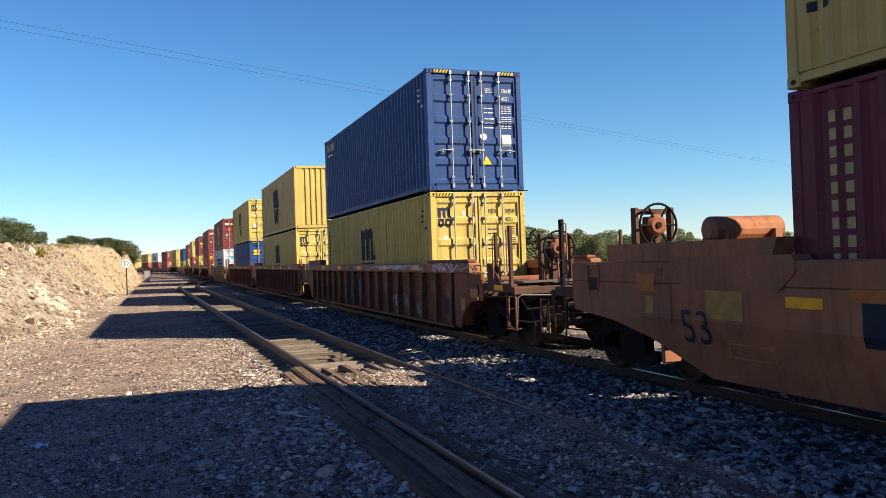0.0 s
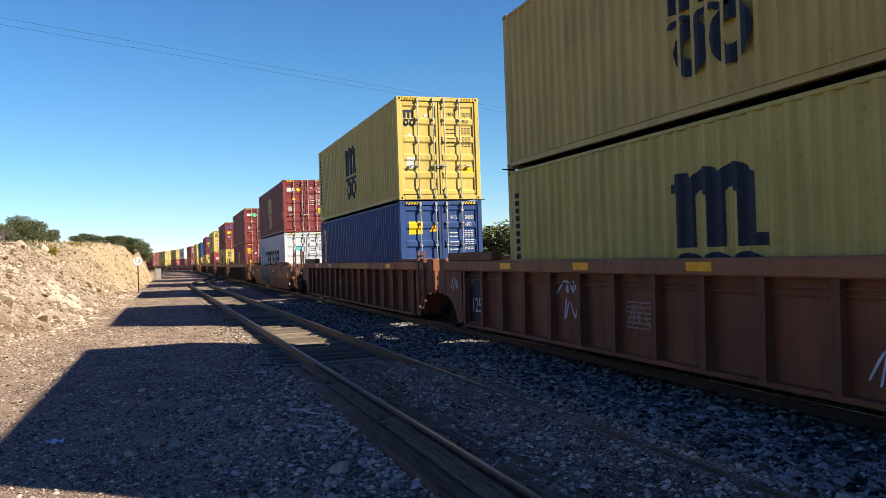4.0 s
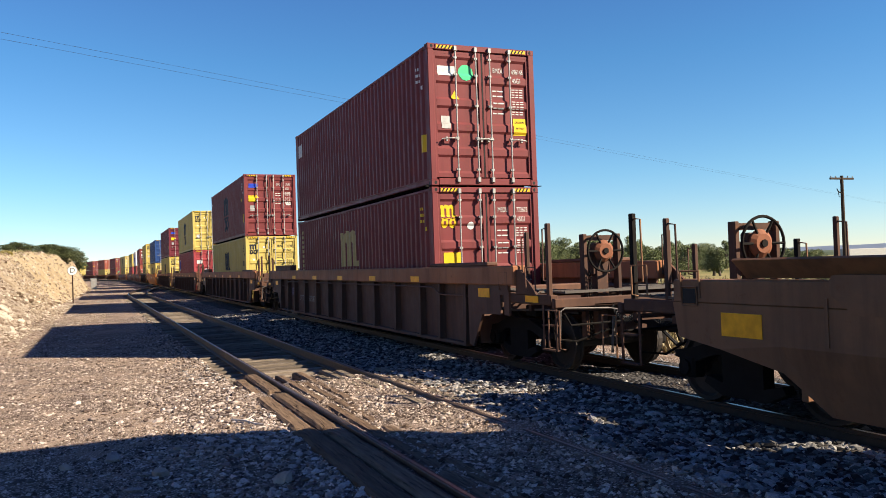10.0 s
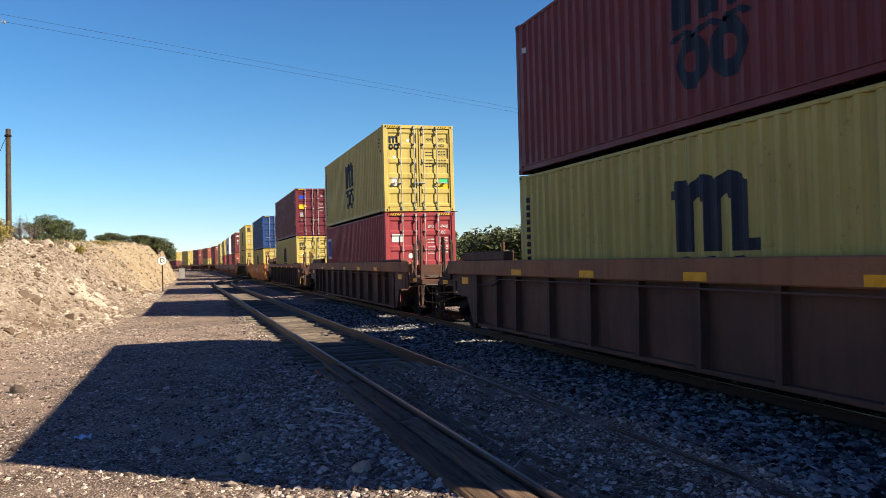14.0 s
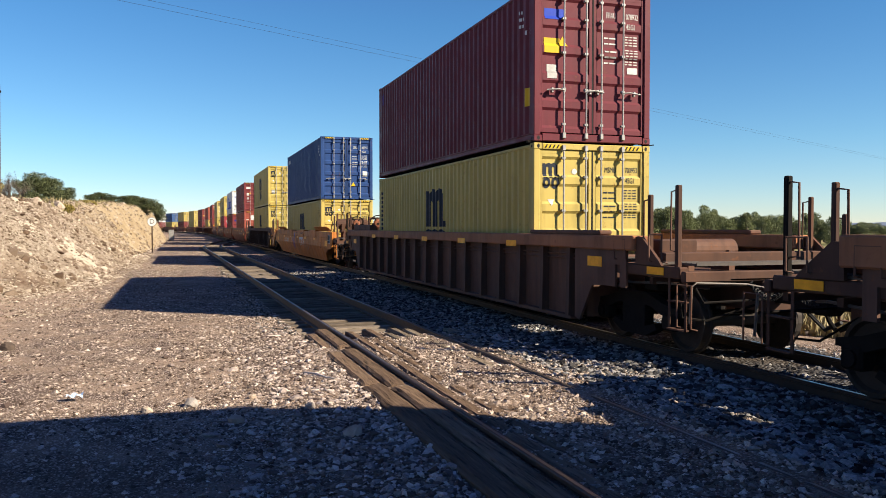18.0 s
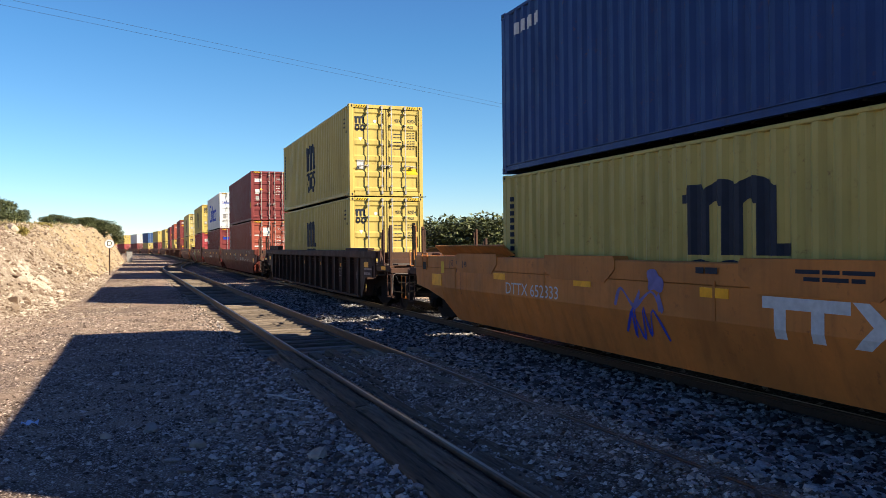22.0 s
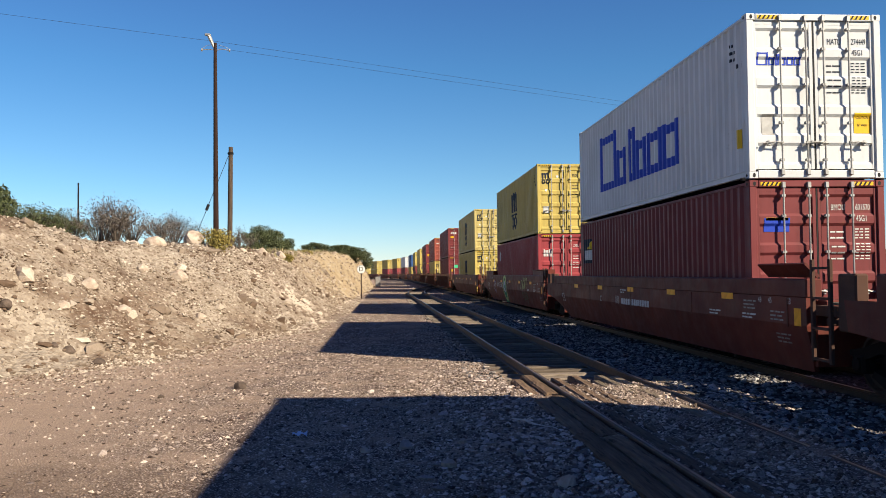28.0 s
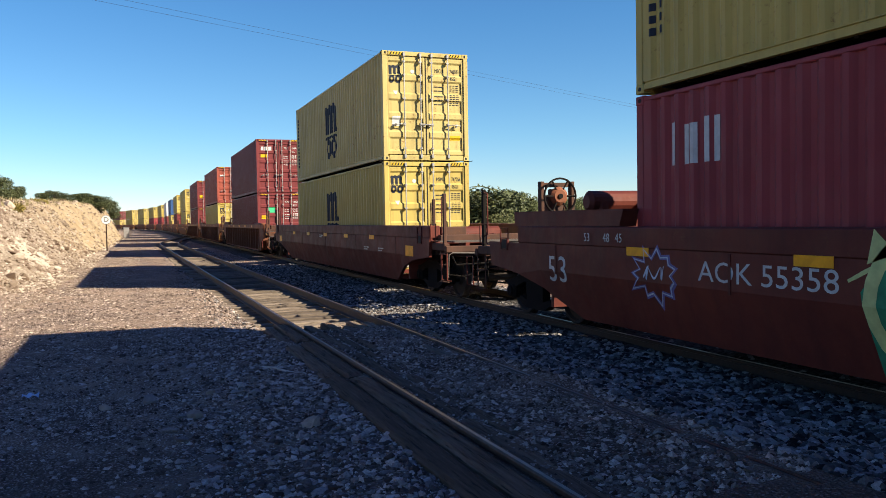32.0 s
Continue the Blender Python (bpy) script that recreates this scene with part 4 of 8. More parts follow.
# number, place of the door end along the train, upper box, lower box: (paint, label, marks, door at the far end)
Y_LABEL, M_LABEL = "yellow high-cube container with a dark carrier emblem", "maroon corrugated high-cube container"
COL = column(INK, -5.75, 2.45, 14, 0.09)
COL2 = column(INK, -5.75, 2.5, 12, 0.10, True)
UPPER = {
    0: (TAN, "tan-yellow high-cube container with dark side lettering", COL2 + big_wave(INK) + msc_door("MSCU", "413820")),
    1: (NAVY, "dark blue high-cube container with white door lettering", [("logo_mark", ("seaco",), bars(-5.65, 2.42, (0.20, 0.18, 0.2, 0.18, 0.2), 0.26, 0.05), "side", GOLD), ("logo_line", ("seaco2",), bars(-5.5, 2.25, (0.7,), 0.06, 0.04), "side", LETTER)]
        + door_marks("SEGU", "626648", LETTER, [dot(0.22, 1.30, 0.09, LETTER), square(0.82, 1.22, 0.24, 0.28, LETTER), triangle(0.28, 0.72, 0.12, STICKER)]) + near_column(LETTER)),
    2: (TAN, "tan-yellow container with its plain corrugated end forward", big_wave(INK) + [], True),
    3: (YELLOW, Y_LABEL, COL2 + big_wave(INK) + msc_door("MEDU", "757672", INK, square(-0.84, 1.05, 0.24, 0.30, LETTER), square(0.86, 0.85, 0.36, 0.16, STICKER))),
    4: (MAROON, "maroon high-cube container with a pale gold emblem", column(GOLD, -5.75, 2.45, 1) + big_wave(GOLD) + lease_door("MEDU", "941590", LETTER, dot(-0.36, 2.36, 0.10, STICKER), *CAUT)
        + side_tag(-0.2, 0.55, 0.22, 0.16, LETTER) + side_tag(5.75, 0.95, 0.20, 0.36, STICKER)),
    5: (MAROON, "maroon container with a green round door sticker", [("logo_mark", ("beacon",), [rect(-5.75, -5.2, 2.1, 2.5)], "side", LETTER)] + lease_door("BMOU", "696146", LETTER, dot(-0.36, 2.34, 0.17, GREEN), *caution(0.86, 1.25, 0.30, 0.36))
        + side_tag(5.7, 0.9, 0.28, 0.36, STICKER) + near_column(LETTER)),
    6: (MAROON, "maroon container with a dark emblem and blue badge", big_wave(INK, 1.5, 1.5) + column(LETTER, -5.75, 2.4, 1) + lease_door("FFAU", "176392", ROYAL, square(-0.84, 1.75, 0.34, 0.30, STICKER), square(0.86, 1.5, 0.22, 0.12, LETTER))
        + side_tag(5.6, 0.85, 0.24, 0.40, STICKER) + side_tag(5.2, 1.75, 0.14, 0.14, STICKER) + near_column(LETTER)),
    7: (YELLOW, "yellow high-cube container with a green and yellow door sticker", COL + big_wave(INK) + msc_door("MSMU", "507927", INK, square(-0.84, 1.0, 0.22, 0.28, LETTER), square(0.86, 1.03, 0.30, 0.16, GREEN), square(0.86, 0.86, 0.30, 0.16, STICKER)) + near_column(INK)),
    8: (WINE, "wine-red corrugated container with a blue leasing badge", [("logo_mark", ("flor",), [rect(-5.72, -5.5, 2.3, 2.62)], "side", ROYAL)] + lease_door("FFAU", "078932", ROYAL, square(-0.84, 1.78, 0.32, 0.28, STICKER), square(0.86, 1.4, 0.22, 0.12, LETTER))
        + side_tag(5.75, 0.85, 0.16, 0.34, STICKER) + near_column(LETTER)),
    9: (NAVY, "dark blue container with white door lettering", [("logo_mark", ("tex2",), bars(-5.65, 2.4, (0.22, 0.2, 0.22, 0.2), 0.20, 0.05), "side", LETTER)] + door_marks("GESU", "608742", LETTER, [triangle(0.3, 0.70, 0.11, STICKER), square(0.86, 1.2, 0.22, 0.24, LETTER)]) + near_column(LETTER)),
    10: (YELLOW, Y_LABEL, COL + big_wave(INK) + msc_door("MEDU", "425926", INK, square(-0.84, 1.0, 0.24, 0.28, LETTER), square(0.86, 0.80, 0.38, 0.20, STICKER)) + near_column(INK)),
    11: (MAROON, "maroon container with white bars down its far end", column(LETTER, -5.72, 2.5, 5, 0.22) + lease_door("TCNU", "386125", LETTER, square(-0.84, 1.7, 0.24, 0.28, LETTER), *CAUT) + side_tag(5.65, 0.9, 0.26, 0.36, STICKER)),
    12: (WHITE, "white container with a large blue word on its side", [("blue_word", ("bword",), slabs(-3.68, 0.72, 1.58, 0.26, 0.10, BLUE_WORD), "side", ROYAL), ("blue_word_small", ("bword2",), slabs(-1.02, 2.0, 0.22, 0.03, 0.014, [(w * 0.125, h, c) for w, h, c in BLUE_WORD]), "door", ROYAL)]
         + door_marks("MATU", "274449", INK, [square(-0.84, 0.95, 0.22, 0.36, GALV, "data_plate")] + caution(0.88, 0.98, 0.30, 0.36)) + near_column(INK) + side_tag(5.7, 0.75, 0.14, 0.34, STICKER)),
    13: (YELLOW, "yellow container with a green and yellow door sticker", COL2 + big_wave(INK) + msc_door("MSDU", "759371", INK, square(-0.84, 1.0, 0.24, 0.28, LETTER), square(0.86, 1.05, 0.34, 0.16, GREEN), square(0.86, 0.88, 0.34, 0.16, STICKER)) + near_column(INK)),
    14: (PALE, "faded yellow container with a rust-streaked side", COL + big_wave(INK) + msc_door("MSCU", "748033", INK, square(-0.84, 1.05, 0.22, 0.26, LETTER), square(0.84, 0.62, 0.30, 0.12, STICKER))),
    15: (MAROON, "maroon container with a white mark at the door's top", door_marks("TEMU", "614390", LETTER, [("logo_mark", ("tex",), bars(-0.95, 2.3, (0.14, 0.18, 0.16), 0.2, 0.04), "door", LETTER), square(-0.8, 2.0, 0.34, 0.16, STICKER)])),
    16: (BRICK, "faded brick-red corrugated container", door_marks("CAXU", "930412", LETTER, [square(-0.8, 2.2, 0.34, 0.12, LETTER)])),
    17: (MAROON, M_LABEL, door_marks("FSCU", "861147", LETTER, [square(-0.8, 1.2, 0.34, 0.3, STICKER)])),
    18: (YELLOW, Y_LABEL, msc_door("MEDU", "330175")),
    19: (YELLOW, Y_LABEL, msc_door("MSMU", "618204")),
    20: (BLUE, "plain blue corrugated high-cube container", door_marks("SEGU", "502217", LETTER)),
    21: (WHITE, "plain white corrugated high-cube container", door_marks("MATU", "225170", INK)),
    22: (YELLOW, Y_LABEL, msc_door("MEDU", "741902")),
    23: (YELLOW, Y_LABEL, msc_door("MSDU", "830516")),
    24: (YELLOW, Y_LABEL, msc_door("MSCU", "460238")),
    25: (YELLOW, Y_LABEL, msc_door("MEDU", "552071")),
    26: (MAROON, M_LABEL, door_marks("TCNU", "700512", LETTER)),
}
LOWER = {
    0: (WINE, "wine-red container with tan lettering down its end", column(GOLD, -5.55, 2.62, 16, 0.11, True) + door_marks("MEDU", "220418", GOLD)),
    1: (STREAKED, "yellow container with a dark emblem and rust streaks", COL + tall_wave(INK) + msc_door("MEDU", "709049") + near_column(INK)),
    2: (YELLOW, Y_LABEL, COL + tall_wave(INK) + msc_door("MSCU", "558210")),
    3: (NAVY, "dark blue container with a weathered yellow end panel", [("logo_panel", ("hap",), [rect(-5.45, -5.1, 0.9, 2.55)], "side", REFLECT), ("logo_mark", ("hap2",), [rect(-5.4, -5.2, 1.05 + k * 0.38, 1.25 + k * 0.38) for k in range(4)], "side2", NAVY)]
        + door_marks("RFCU", "502020", LETTER, [square(-0.75, 2.15, 0.40, 0.36, STICKER, "owner_badge"), triangle(-0.2, 2.15, 0.14, STICKER)])),
    4: (GREY, "pale grey container with a blue star panel and dark word", star_panel + [("dark_word", ("dword",), slabs(-2.99, 1.02, 1.0, 0.26, 0.10, DARK_WORD), "side", INK)]
        + door_marks("MRKU", "018183", INK, [square(-0.42, 2.05, 0.26, 0.26, TEAL, "logo_panel")]) + near_column(INK) + side_tag(5.6, 1.2, 0.24, 0.2, STICKER)),
    5: (MAROON, "maroon container with a pale gold emblem", column(GOLD, -5.5, 2.55, 16, 0.10, True) + tall_wave(GOLD) + door_marks("MSDU", "773675", LETTER, [("emblem", ("wave_small",), wave_mark(-0.86, 2.24, 0.31) + hook_mark(-0.86, 2.01, 0.34), "door", STICKER), dot(-0.36, 2.1, 0.08, LETTER), square(-0.78, 1.45, 0.40, 0.22, STICKER)]) + near_column(STICKER)),
    6: (YELLOW, Y_LABEL, COL + tall_wave(INK, 0.9) + msc_door("MSMU", "741766") + near_column(INK) + side_tag(5.4, 1.65, 0.18, 0.26, INK)),
    7: (RED, "red container with a white and blue leasing badge", [("logo_panel", ("bea",), [rect(-5.6, -4.75, 1.45, 2.35)], "side", LETTER), ("logo_inner", ("bea2",), [rect(-5.5, -4.85, 1.55, 2.25)], "side2", ROYAL)]
        + door_marks("BMOU", "474489", LETTER, [square(-0.78, 2.05, 0.40, 0.26, LETTER, "owner_badge"), dot(-0.34, 1.45, 0.09, LETTER)])),
    8: (YELLOW, Y_LABEL, COL + tall_wave(INK, 0.6) + msc_door("MSMU", "700953")),
    9: (YELLOW, Y_LABEL, COL + tall_wave(INK, 0.7) + msc_door("MEDU", "184420") + near_column(INK)),
    10: (YELLOW, Y_LABEL, tall_wave(INK, 0.9) + msc_door("MSDU", "829254") + near_column(INK)),
    11: (BRICK, "brick-red container with white door bands and sticker", column(LETTER, -5.72, 2.5, 6, 0.20) + door_marks("TCNU", "271243", LETTER, [square(-0.35, 2.25, 0.36, 0.50, LETTER, "owner_badge"), square(-0.9, 2.05, 0.26, 0.07, LETTER), square(-0.8, 1.4, 0.5, 0.08, LETTER)]) + near_column(LETTER)),
    12: (MAROON, "maroon container with a white, blue and yellow badge", [("logo_panel", ("beaA",), [rect(-5.75, -4.75, 1.6, 2.35)], "side", INK), ("logo_inner", ("beaB",), [rect(-5.65, -4.85, 1.7, 2.0)], "side2", LETTER), ("logo_wedge", ("beaC",), [poly((-5.3, 2.05), (-4.85, 2.02), (-4.85, 2.28))], "side2", STICKER)]
         + door_marks("BMOU", "601570", LETTER, [square(-0.72, 2.12, 0.46, 0.24, ROYAL, "owner_badge"), square(-0.72, 2.22, 0.40, 0.05, STICKER)])),
    13: (RED, "bright red container with a white word", [("white_word", ("rword",), strokes(-5.33, 1.99, 0.46, 0.11, RED_WORD), "side", LETTER), ("white_word_small", ("rword2",), strokes(-0.95, 2.0, 0.26, 0.05, [(w * 0.3, l) for w, l in RED_WORD]), "door", LETTER)] + door_marks("CXDU", "218979", LETTER)),
    14: (YELLOW, Y_LABEL, tall_wave(INK, 0.8) + msc_door("MSMU", "747256")),
    15: (MAROON, "maroon container with a pale door sticker", door_marks("TEMU", "118406", LETTER, [square(-0.45, 2.0, 0.4, 0.3, GREEN), square(-0.8, 1.6, 0.4, 0.2, STICKER)])),
    16: (YELLOW, Y_LABEL, msc_door("MSCU", "664102")),
    17: (MAROON, M_LABEL, door_marks("BMOU", "375501", LETTER)),
    18: (YELLOW, Y_LABEL, msc_door("MEDU", "902118")),
    19: (MAROON, M_LABEL, door_marks("FSCU", "663900", LETTER)),
    20: (YELLOW, Y_LABEL, msc_door("MSDU", "417733")),
    21: (MAROON, M_LABEL, door_marks("BMOU", "228010", LETTER)),
    22: (RED, "plain red corrugated high-cube container", door_marks("CXDU", "803345", LETTER)),
    23: (RED, "plain red corrugated high-cube container", door_marks("CXDU", "519627", LETTER)),
    24: (YELLOW, Y_LABEL, msc_door("MEDU", "670145")),
    25: (YELLOW, Y_LABEL, msc_door("MSMU", "310029")),
    26: (YELLOW, Y_LABEL, msc_door("MSMU", "883107")),
}
PLACE = {0: -5.55, 1: 18.11, 2: 37.65, 3: 57.39, 4: 80.86, 5: 104.63, 6: 127.97, 7: 151.68, 8: 175.35, 9: 199.08, 10: 222.68, 11: 246.38, 12: 266.05, 13: 285.61, 14: 309.38, 15: 333.32, 16: 355.98, 17: 378.20, 18: 400.42}
for k in range(19, 27):
    PLACE[k] = PLACE[k - 1] + 23.4
for k in range(27):
    for level, table in ((1, UPPER), (0, LOWER)):
        row = table[k]
        container(PLACE[k], level, row[0], row[1], row[2], len(row) > 3, k == 9)

# ---------------------------------------------------------------- well cars
WELL, SIDE_X = 8.25, 1.48


def both(g, f):
    for s in (-1, 1):
        f(g, s)
    return g


def rib_mesh(s):
    g = Geo()
    for x0, x1, x2, w in ((1.34, 1.452, 1.470, 0.024), (1.452, 1.470, 1.490, 0.055)):
        lo = x0 if w < 0.05 else 1.470
        vs = [(s * lo, -w, 0.30), (s * x2, -w, 0.30), (s * x2, w, 0.30), (s * lo, w, 0.30), (s * x0, -w, 1.39), (s * x1, -w, 1.39), (s * x1, w, 1.39), (s * x0, w, 1.39)]
        fs = [(0, 1, 5, 4), (1, 2, 6, 5), (2, 3, 7, 6), (0, 4, 7, 3), (0, 3, 2, 1), (4, 5, 6, 7)]
        g.add(vs, fs if s > 0 else [f[::-1] for f in fs])
    return g.mesh("rib")


def ribbed_side(s):
    g = Geo()
    a, b = sorted((s * 1.325, s * 1.345))
    g.prism([(-WELL, 0.34), (-WELL + 0.35, 0.30), (WELL - 0.35, 0.30), (WELL, 0.34), (WELL + 0.35, 1.39), (-WELL - 0.35, 1.39)], 0, a, b)
    a, b = sorted((s * 1.24, s * 1.455))
    g.box(a, b, -WELL + 0.2, WELL - 0.2, 0.235, 0.30, 0.01)
    return g.mesh("side_wall")


def smooth_side(s, end=10.3, corner=WELL - 0.9, rise=WELL + 0.1, square=False):
    """A flush plate whose lower half leans inwards, cut up over the wheels at both ends or square at the front."""
    g = Geo()
    vs = []
    for x in (1.482, 1.41):
        half = [(0.0, end, 1.31), (0.0, end - 0.08, 0.90), (0.0, rise + 0.8, 0.80), (0.05, rise, 0.62), (0.19, corner, 0.22)]
        first = [(0.0, 8.4, 1.31), (0.0, 8.4, 0.90), (0.028, 8.38, 0.80), (0.078, 8.36, 0.62), (0.19, 8.25, 0.22)] if square else half
        pts = [(s * (x - dx), -y, z) for dx, y, z in first] + [(s * (x - dx), y, z) for dx, y, z in half[::-1]]
        vs += pts + [(s * x, -(7.9 if square else min(rise, end - 0.5)), 0.90), (s * x, min(rise, end - 0.5), 0.90)]
    face = [(0, 1, 2, 10), (2, 3, 10), (3, 4, 10), (4, 5, 11, 10), (5, 6, 11), (6, 7, 11), (7, 8, 9, 11), (0, 10, 11, 9)]
    fs = [f[::-1] for f in face] + [tuple(i + 12 for i in f) for f in face] + [(i, i + 1, i + 13, i + 12) for i in range(9)]
    g.add(vs, fs if s < 0 else [f[::-1] for f in fs])
    return g.mesh("side_wall")


def flared_guide(s, sign, near=5.55, far=9.0):
    """A wide guide plate that leans outwards over the chord beside the stack's corner."""
    y0, y1 = sorted((sign * near, sign * far))
    return Geo().prism([(s * 1.24, 1.62), (s * 1.30, 1.60), (s * 1.49, 1.80), (s * 1.46, 1.82)], 1, y0, y1).mesh("flared_guide")


def lip_mesh(s):
    """A raised guide on the top chord."""
    a, b = sorted((s * 1.26, s * 1.494))
    c, d = sorted((s * 1.475, s * 1.494))
    g = Geo().prism([(-1.0, 1.588), (1.0, 1.588), (0.97, 1.64), (-0.97, 1.64)], 0, a, b)
    return g.prism([(-0.75, 1.26), (0.75, 1.26), (1.0, 1.45), (1.0, 1.588), (-1.0, 1.588), (-1.0, 1.45)], 0, c, d).mesh("guide_lip")


def chord_mesh(s, half, smooth, deep=False):
    a, b = sorted((s * 1.236, s * (1.479 if smooth else 1.50)))
    z0, z1 = (1.305, 1.585) if smooth else (1.34, 1.65) if deep else (1.39, 1.60)
    return Geo().box(a, b, -half, half, z0, z1, 0.02).mesh("top_chord")


def end_plate_mesh(s, sign, arched):
    """Side plate past the well, cut to an arch over the wheels, with a slot."""
    a, b = sorted((s * 1.41, s * 1.45))
    foot = [(8.5, 0.27), (8.62, 0.50), (8.82, 0.70), (9.12, 0.83)] if arched else [(8.36, 0.27), (8.76, 0.84), (9.12, 0.86)]
    pts = [(8.2, 0.30)] + foot + [(9.45, 0.86), (9.45, 1.18), (9.58, 1.18), (9.58, 0.86), (9.75, 0.86), (9.75, 1.39), (8.2, 1.39)]
    return Geo().prism([(sign * y, z) for y, z in pts], 0, a, b).mesh("end_plate")


def column_mesh(s, sign):
    """Upright casting beside the articulated joint, with an arched recess."""
    g = Geo()
    a, b = sorted((s * 1.28, s * 1.47))
    y0, y1 = sorted((sign * 9.2, sign * 9.62))
    g.box(a, b, y0, y1, 0.88, 1.66, 0.025)
    c, d = sorted((s * 1.462, s * 1.476))
    ym = (y0 + y1) / 2
    g.prism([(ym - 0.10, 0.98)] + [(ym + 0.10 * math.cos(k), 1.24 + 0.10 * math.sin(k)) for k in np.linspace(math.pi, 0, 9)] + [(ym + 0.10, 0.98)], 0, c, d)
    return g.mesh("joint_column")


def end_beam_mesh(s, sign):
    a, b = sorted((s * 1.20, s * 1.46))
    y0, y1 = sorted((sign * 6.1, sign * 9.3))
    return Geo().prism([(sign * 6.15, 1.59), (sign * 9.3, 1.59), (sign * 9.3, 1.82), (sign * 6.05, 1.82)], 0, a, b).mesh("end_beam")


def end_platform(car, sign, y0, y1, mat):
    """End platform over the truck: deck plate on cross bearers, side sills, stub sill and end sill."""
    a, b = sorted((sign * y0, sign * y1))
    B = lambda name, key, build, at=None: part(name, shared((name, sign, y1) + key, lambda: build().mesh(name)), mat, car, at)
    deck = B("deck_plate", (), lambda: Geo().box(-0.75, 0.75, a, b, 1.03, 1.07, 0.01))
    c, d = sorted((sign * y0, sign * (y1 - 0.13)))
    for s in (-1, 1):
        B("side_sill", (s,), lambda: Geo().box(min(s * 1.28, s * 1.415), max(s * 1.28, s * 1.415), c, d, 1.06, 1.21, 0.015))
    B("stub_sill", (), lambda: Geo().box(-0.24, 0.24, a, b, 0.62, 1.02, 0.02))
    e = sign * (y1 - 0.05)
    B("end_sill", (), lambda: Geo().box(-1.42, 1.42, e - 0.05, e + 0.05, 1.02, 1.16, 0.015))
    for k in range(4):
        B("cross_bearer", (), lambda: Geo().box(-1.30, 1.30, -0.04, 0.04, 0.94, 1.03), pose(0, sign * (y0 + 0.3 + k * (y1 - y0 - 0.5) / 3), 0))
    return deck


def grating_mesh(sign, y0, y1, x0, x1):
    g = Geo()
    n = max(4, int((y1 - y0) / 0.11))
    for k in range(n + 1):
        y = sign * (y0 + (y1 - y0) * k / n)
        g.box(x0, x1, y - 0.010, y + 0.010, 1.225, 1.262)
    m = max(3, int((x1 - x0) / 0.14))
    for k in range(m + 1):
        x = x0 + (x1 - x0) * k / m
        a, b = sorted((sign * y0, sign * y1))
        g.box(x - 0.010, x + 0.010, a, b, 1.225, 1.255)
    return g.mesh("walkway_grating")


def gusset_mesh(s, sign):
    """Tapered plate from the end of the top chord down to the platform."""
    a, b = sorted((s * 1.40, s * 1.44))
    return Geo().prism([(sign * y, z) for y, z in ((9.98, 1.21), (10.62, 1.21), (10.55, 1.28), (10.14, 1.585), (9.98, 1.585))], 0, a, b).mesh("gusset")


def lever_mesh(s, sign):
    """The long bent rod that lifts the coupler's pin."""
    y = sign * 11.18
    return Geo().tube([(s * 1.43, y + sign * 0.06, 0.52), (s * 1.40, y + sign * 0.05, 0.98), (s * 1.30, y, 1.02), (s * 0.55, y, 0.99), (s * 0.2, y + sign * 0.1, 0.92)], 0.017, 6).mesh("uncoupling_lever")


def pipe_mesh(sign):
    """Brake pipes and a slack rod that run along the platform's side under the sill."""
    g = Geo().tube([(-1.24, sign * 8.5, 0.98), (-1.26, sign * 9.6, 0.93), (-1.22, sign * 10.4, 0.97), (-0.9, sign * 10.9, 0.92)], 0.018, 6)
    return g.mesh("brake_pipe")


def bulkhead_mesh(sign):
    g = Geo()
    a, b = sorted((sign * (WELL + 0.02), sign * (WELL + 0.10)))
    g.box(-1.30, 1.30, a, b, 0.3, 1.28, 0.01)
    a, b = sorted((sign * (WELL + 0.1), sign * (WELL + 0.35)))
    g.box(-1.3, 1.3, a, b, 1.12, 1.28, 0.02)
    return g.mesh("bulkhead")


def end_guide_mesh(s, sign, z):
    a, b = sorted((s * 1.24, s * 1.46))
    c, d = sorted((sign * 6.45, sign * 9.0))
    return Geo().box(a, b, c, d, z, z + (0.18 if sign > 0 else 0.07), 0.02).mesh("end_guide")


def floor_beams():
    g = Geo()
    for y in (-6.02, -3.0, 0.0, 3.0, 6.02):
        g.box(-1.23, 1.23, y - 0.16, y + 0.16, 0.24, 0.388, 0.01)
    both(g, lambda g, s: g.box(min(s * 1.05, s * 1.235), max(s * 1.05, s * 1.235), -WELL + 0.6, WELL - 0.6, 0.26, 0.38))
    return g.mesh("well_floor")


def coupler_mesh(sign, y0, y1):
    g = Geo()
    a, b = sorted((sign * y0, sign * (y1 - 0.18)))
    g.box(-0.085, 0.085, a, b, 0.74, 0.90, 0.02)
    a, b = sorted((sign * (y1 - 0.30), sign * (y1 + 0.03)))
    g.box(-0.16, 0.10, a, b, 0.66, 0.98, 0.05)
    g.box(0.08, 0.19, min(a, b) + 0.05, max(a, b), 0.70, 0.94, 0.04)
    g.tube([(0.30, sign * (y1 - 0.3), 0.85), (0.34, sign * (y1 - 0.15), 0.52), (0.28, sign * (y1 + 0.0), 0.45)], 0.03, 7)
    g.tube([(-1.3, sign * (y0 + 0.05), 0.95), (-1.25, sign * (y0 + 0.14), 0.78), (-0.3, sign * (y0 + 0.14), 0.80), (-0.1, sign * (y0 + 0.1), 0.95)], 0.016, 6)
    return g.mesh("coupler")


def post_mesh(x, y, z0, z1, w):
    g = Geo().box(x - w, x + w, y - w, y + w, z0, z1, 0.012)
    return g.mesh("post")


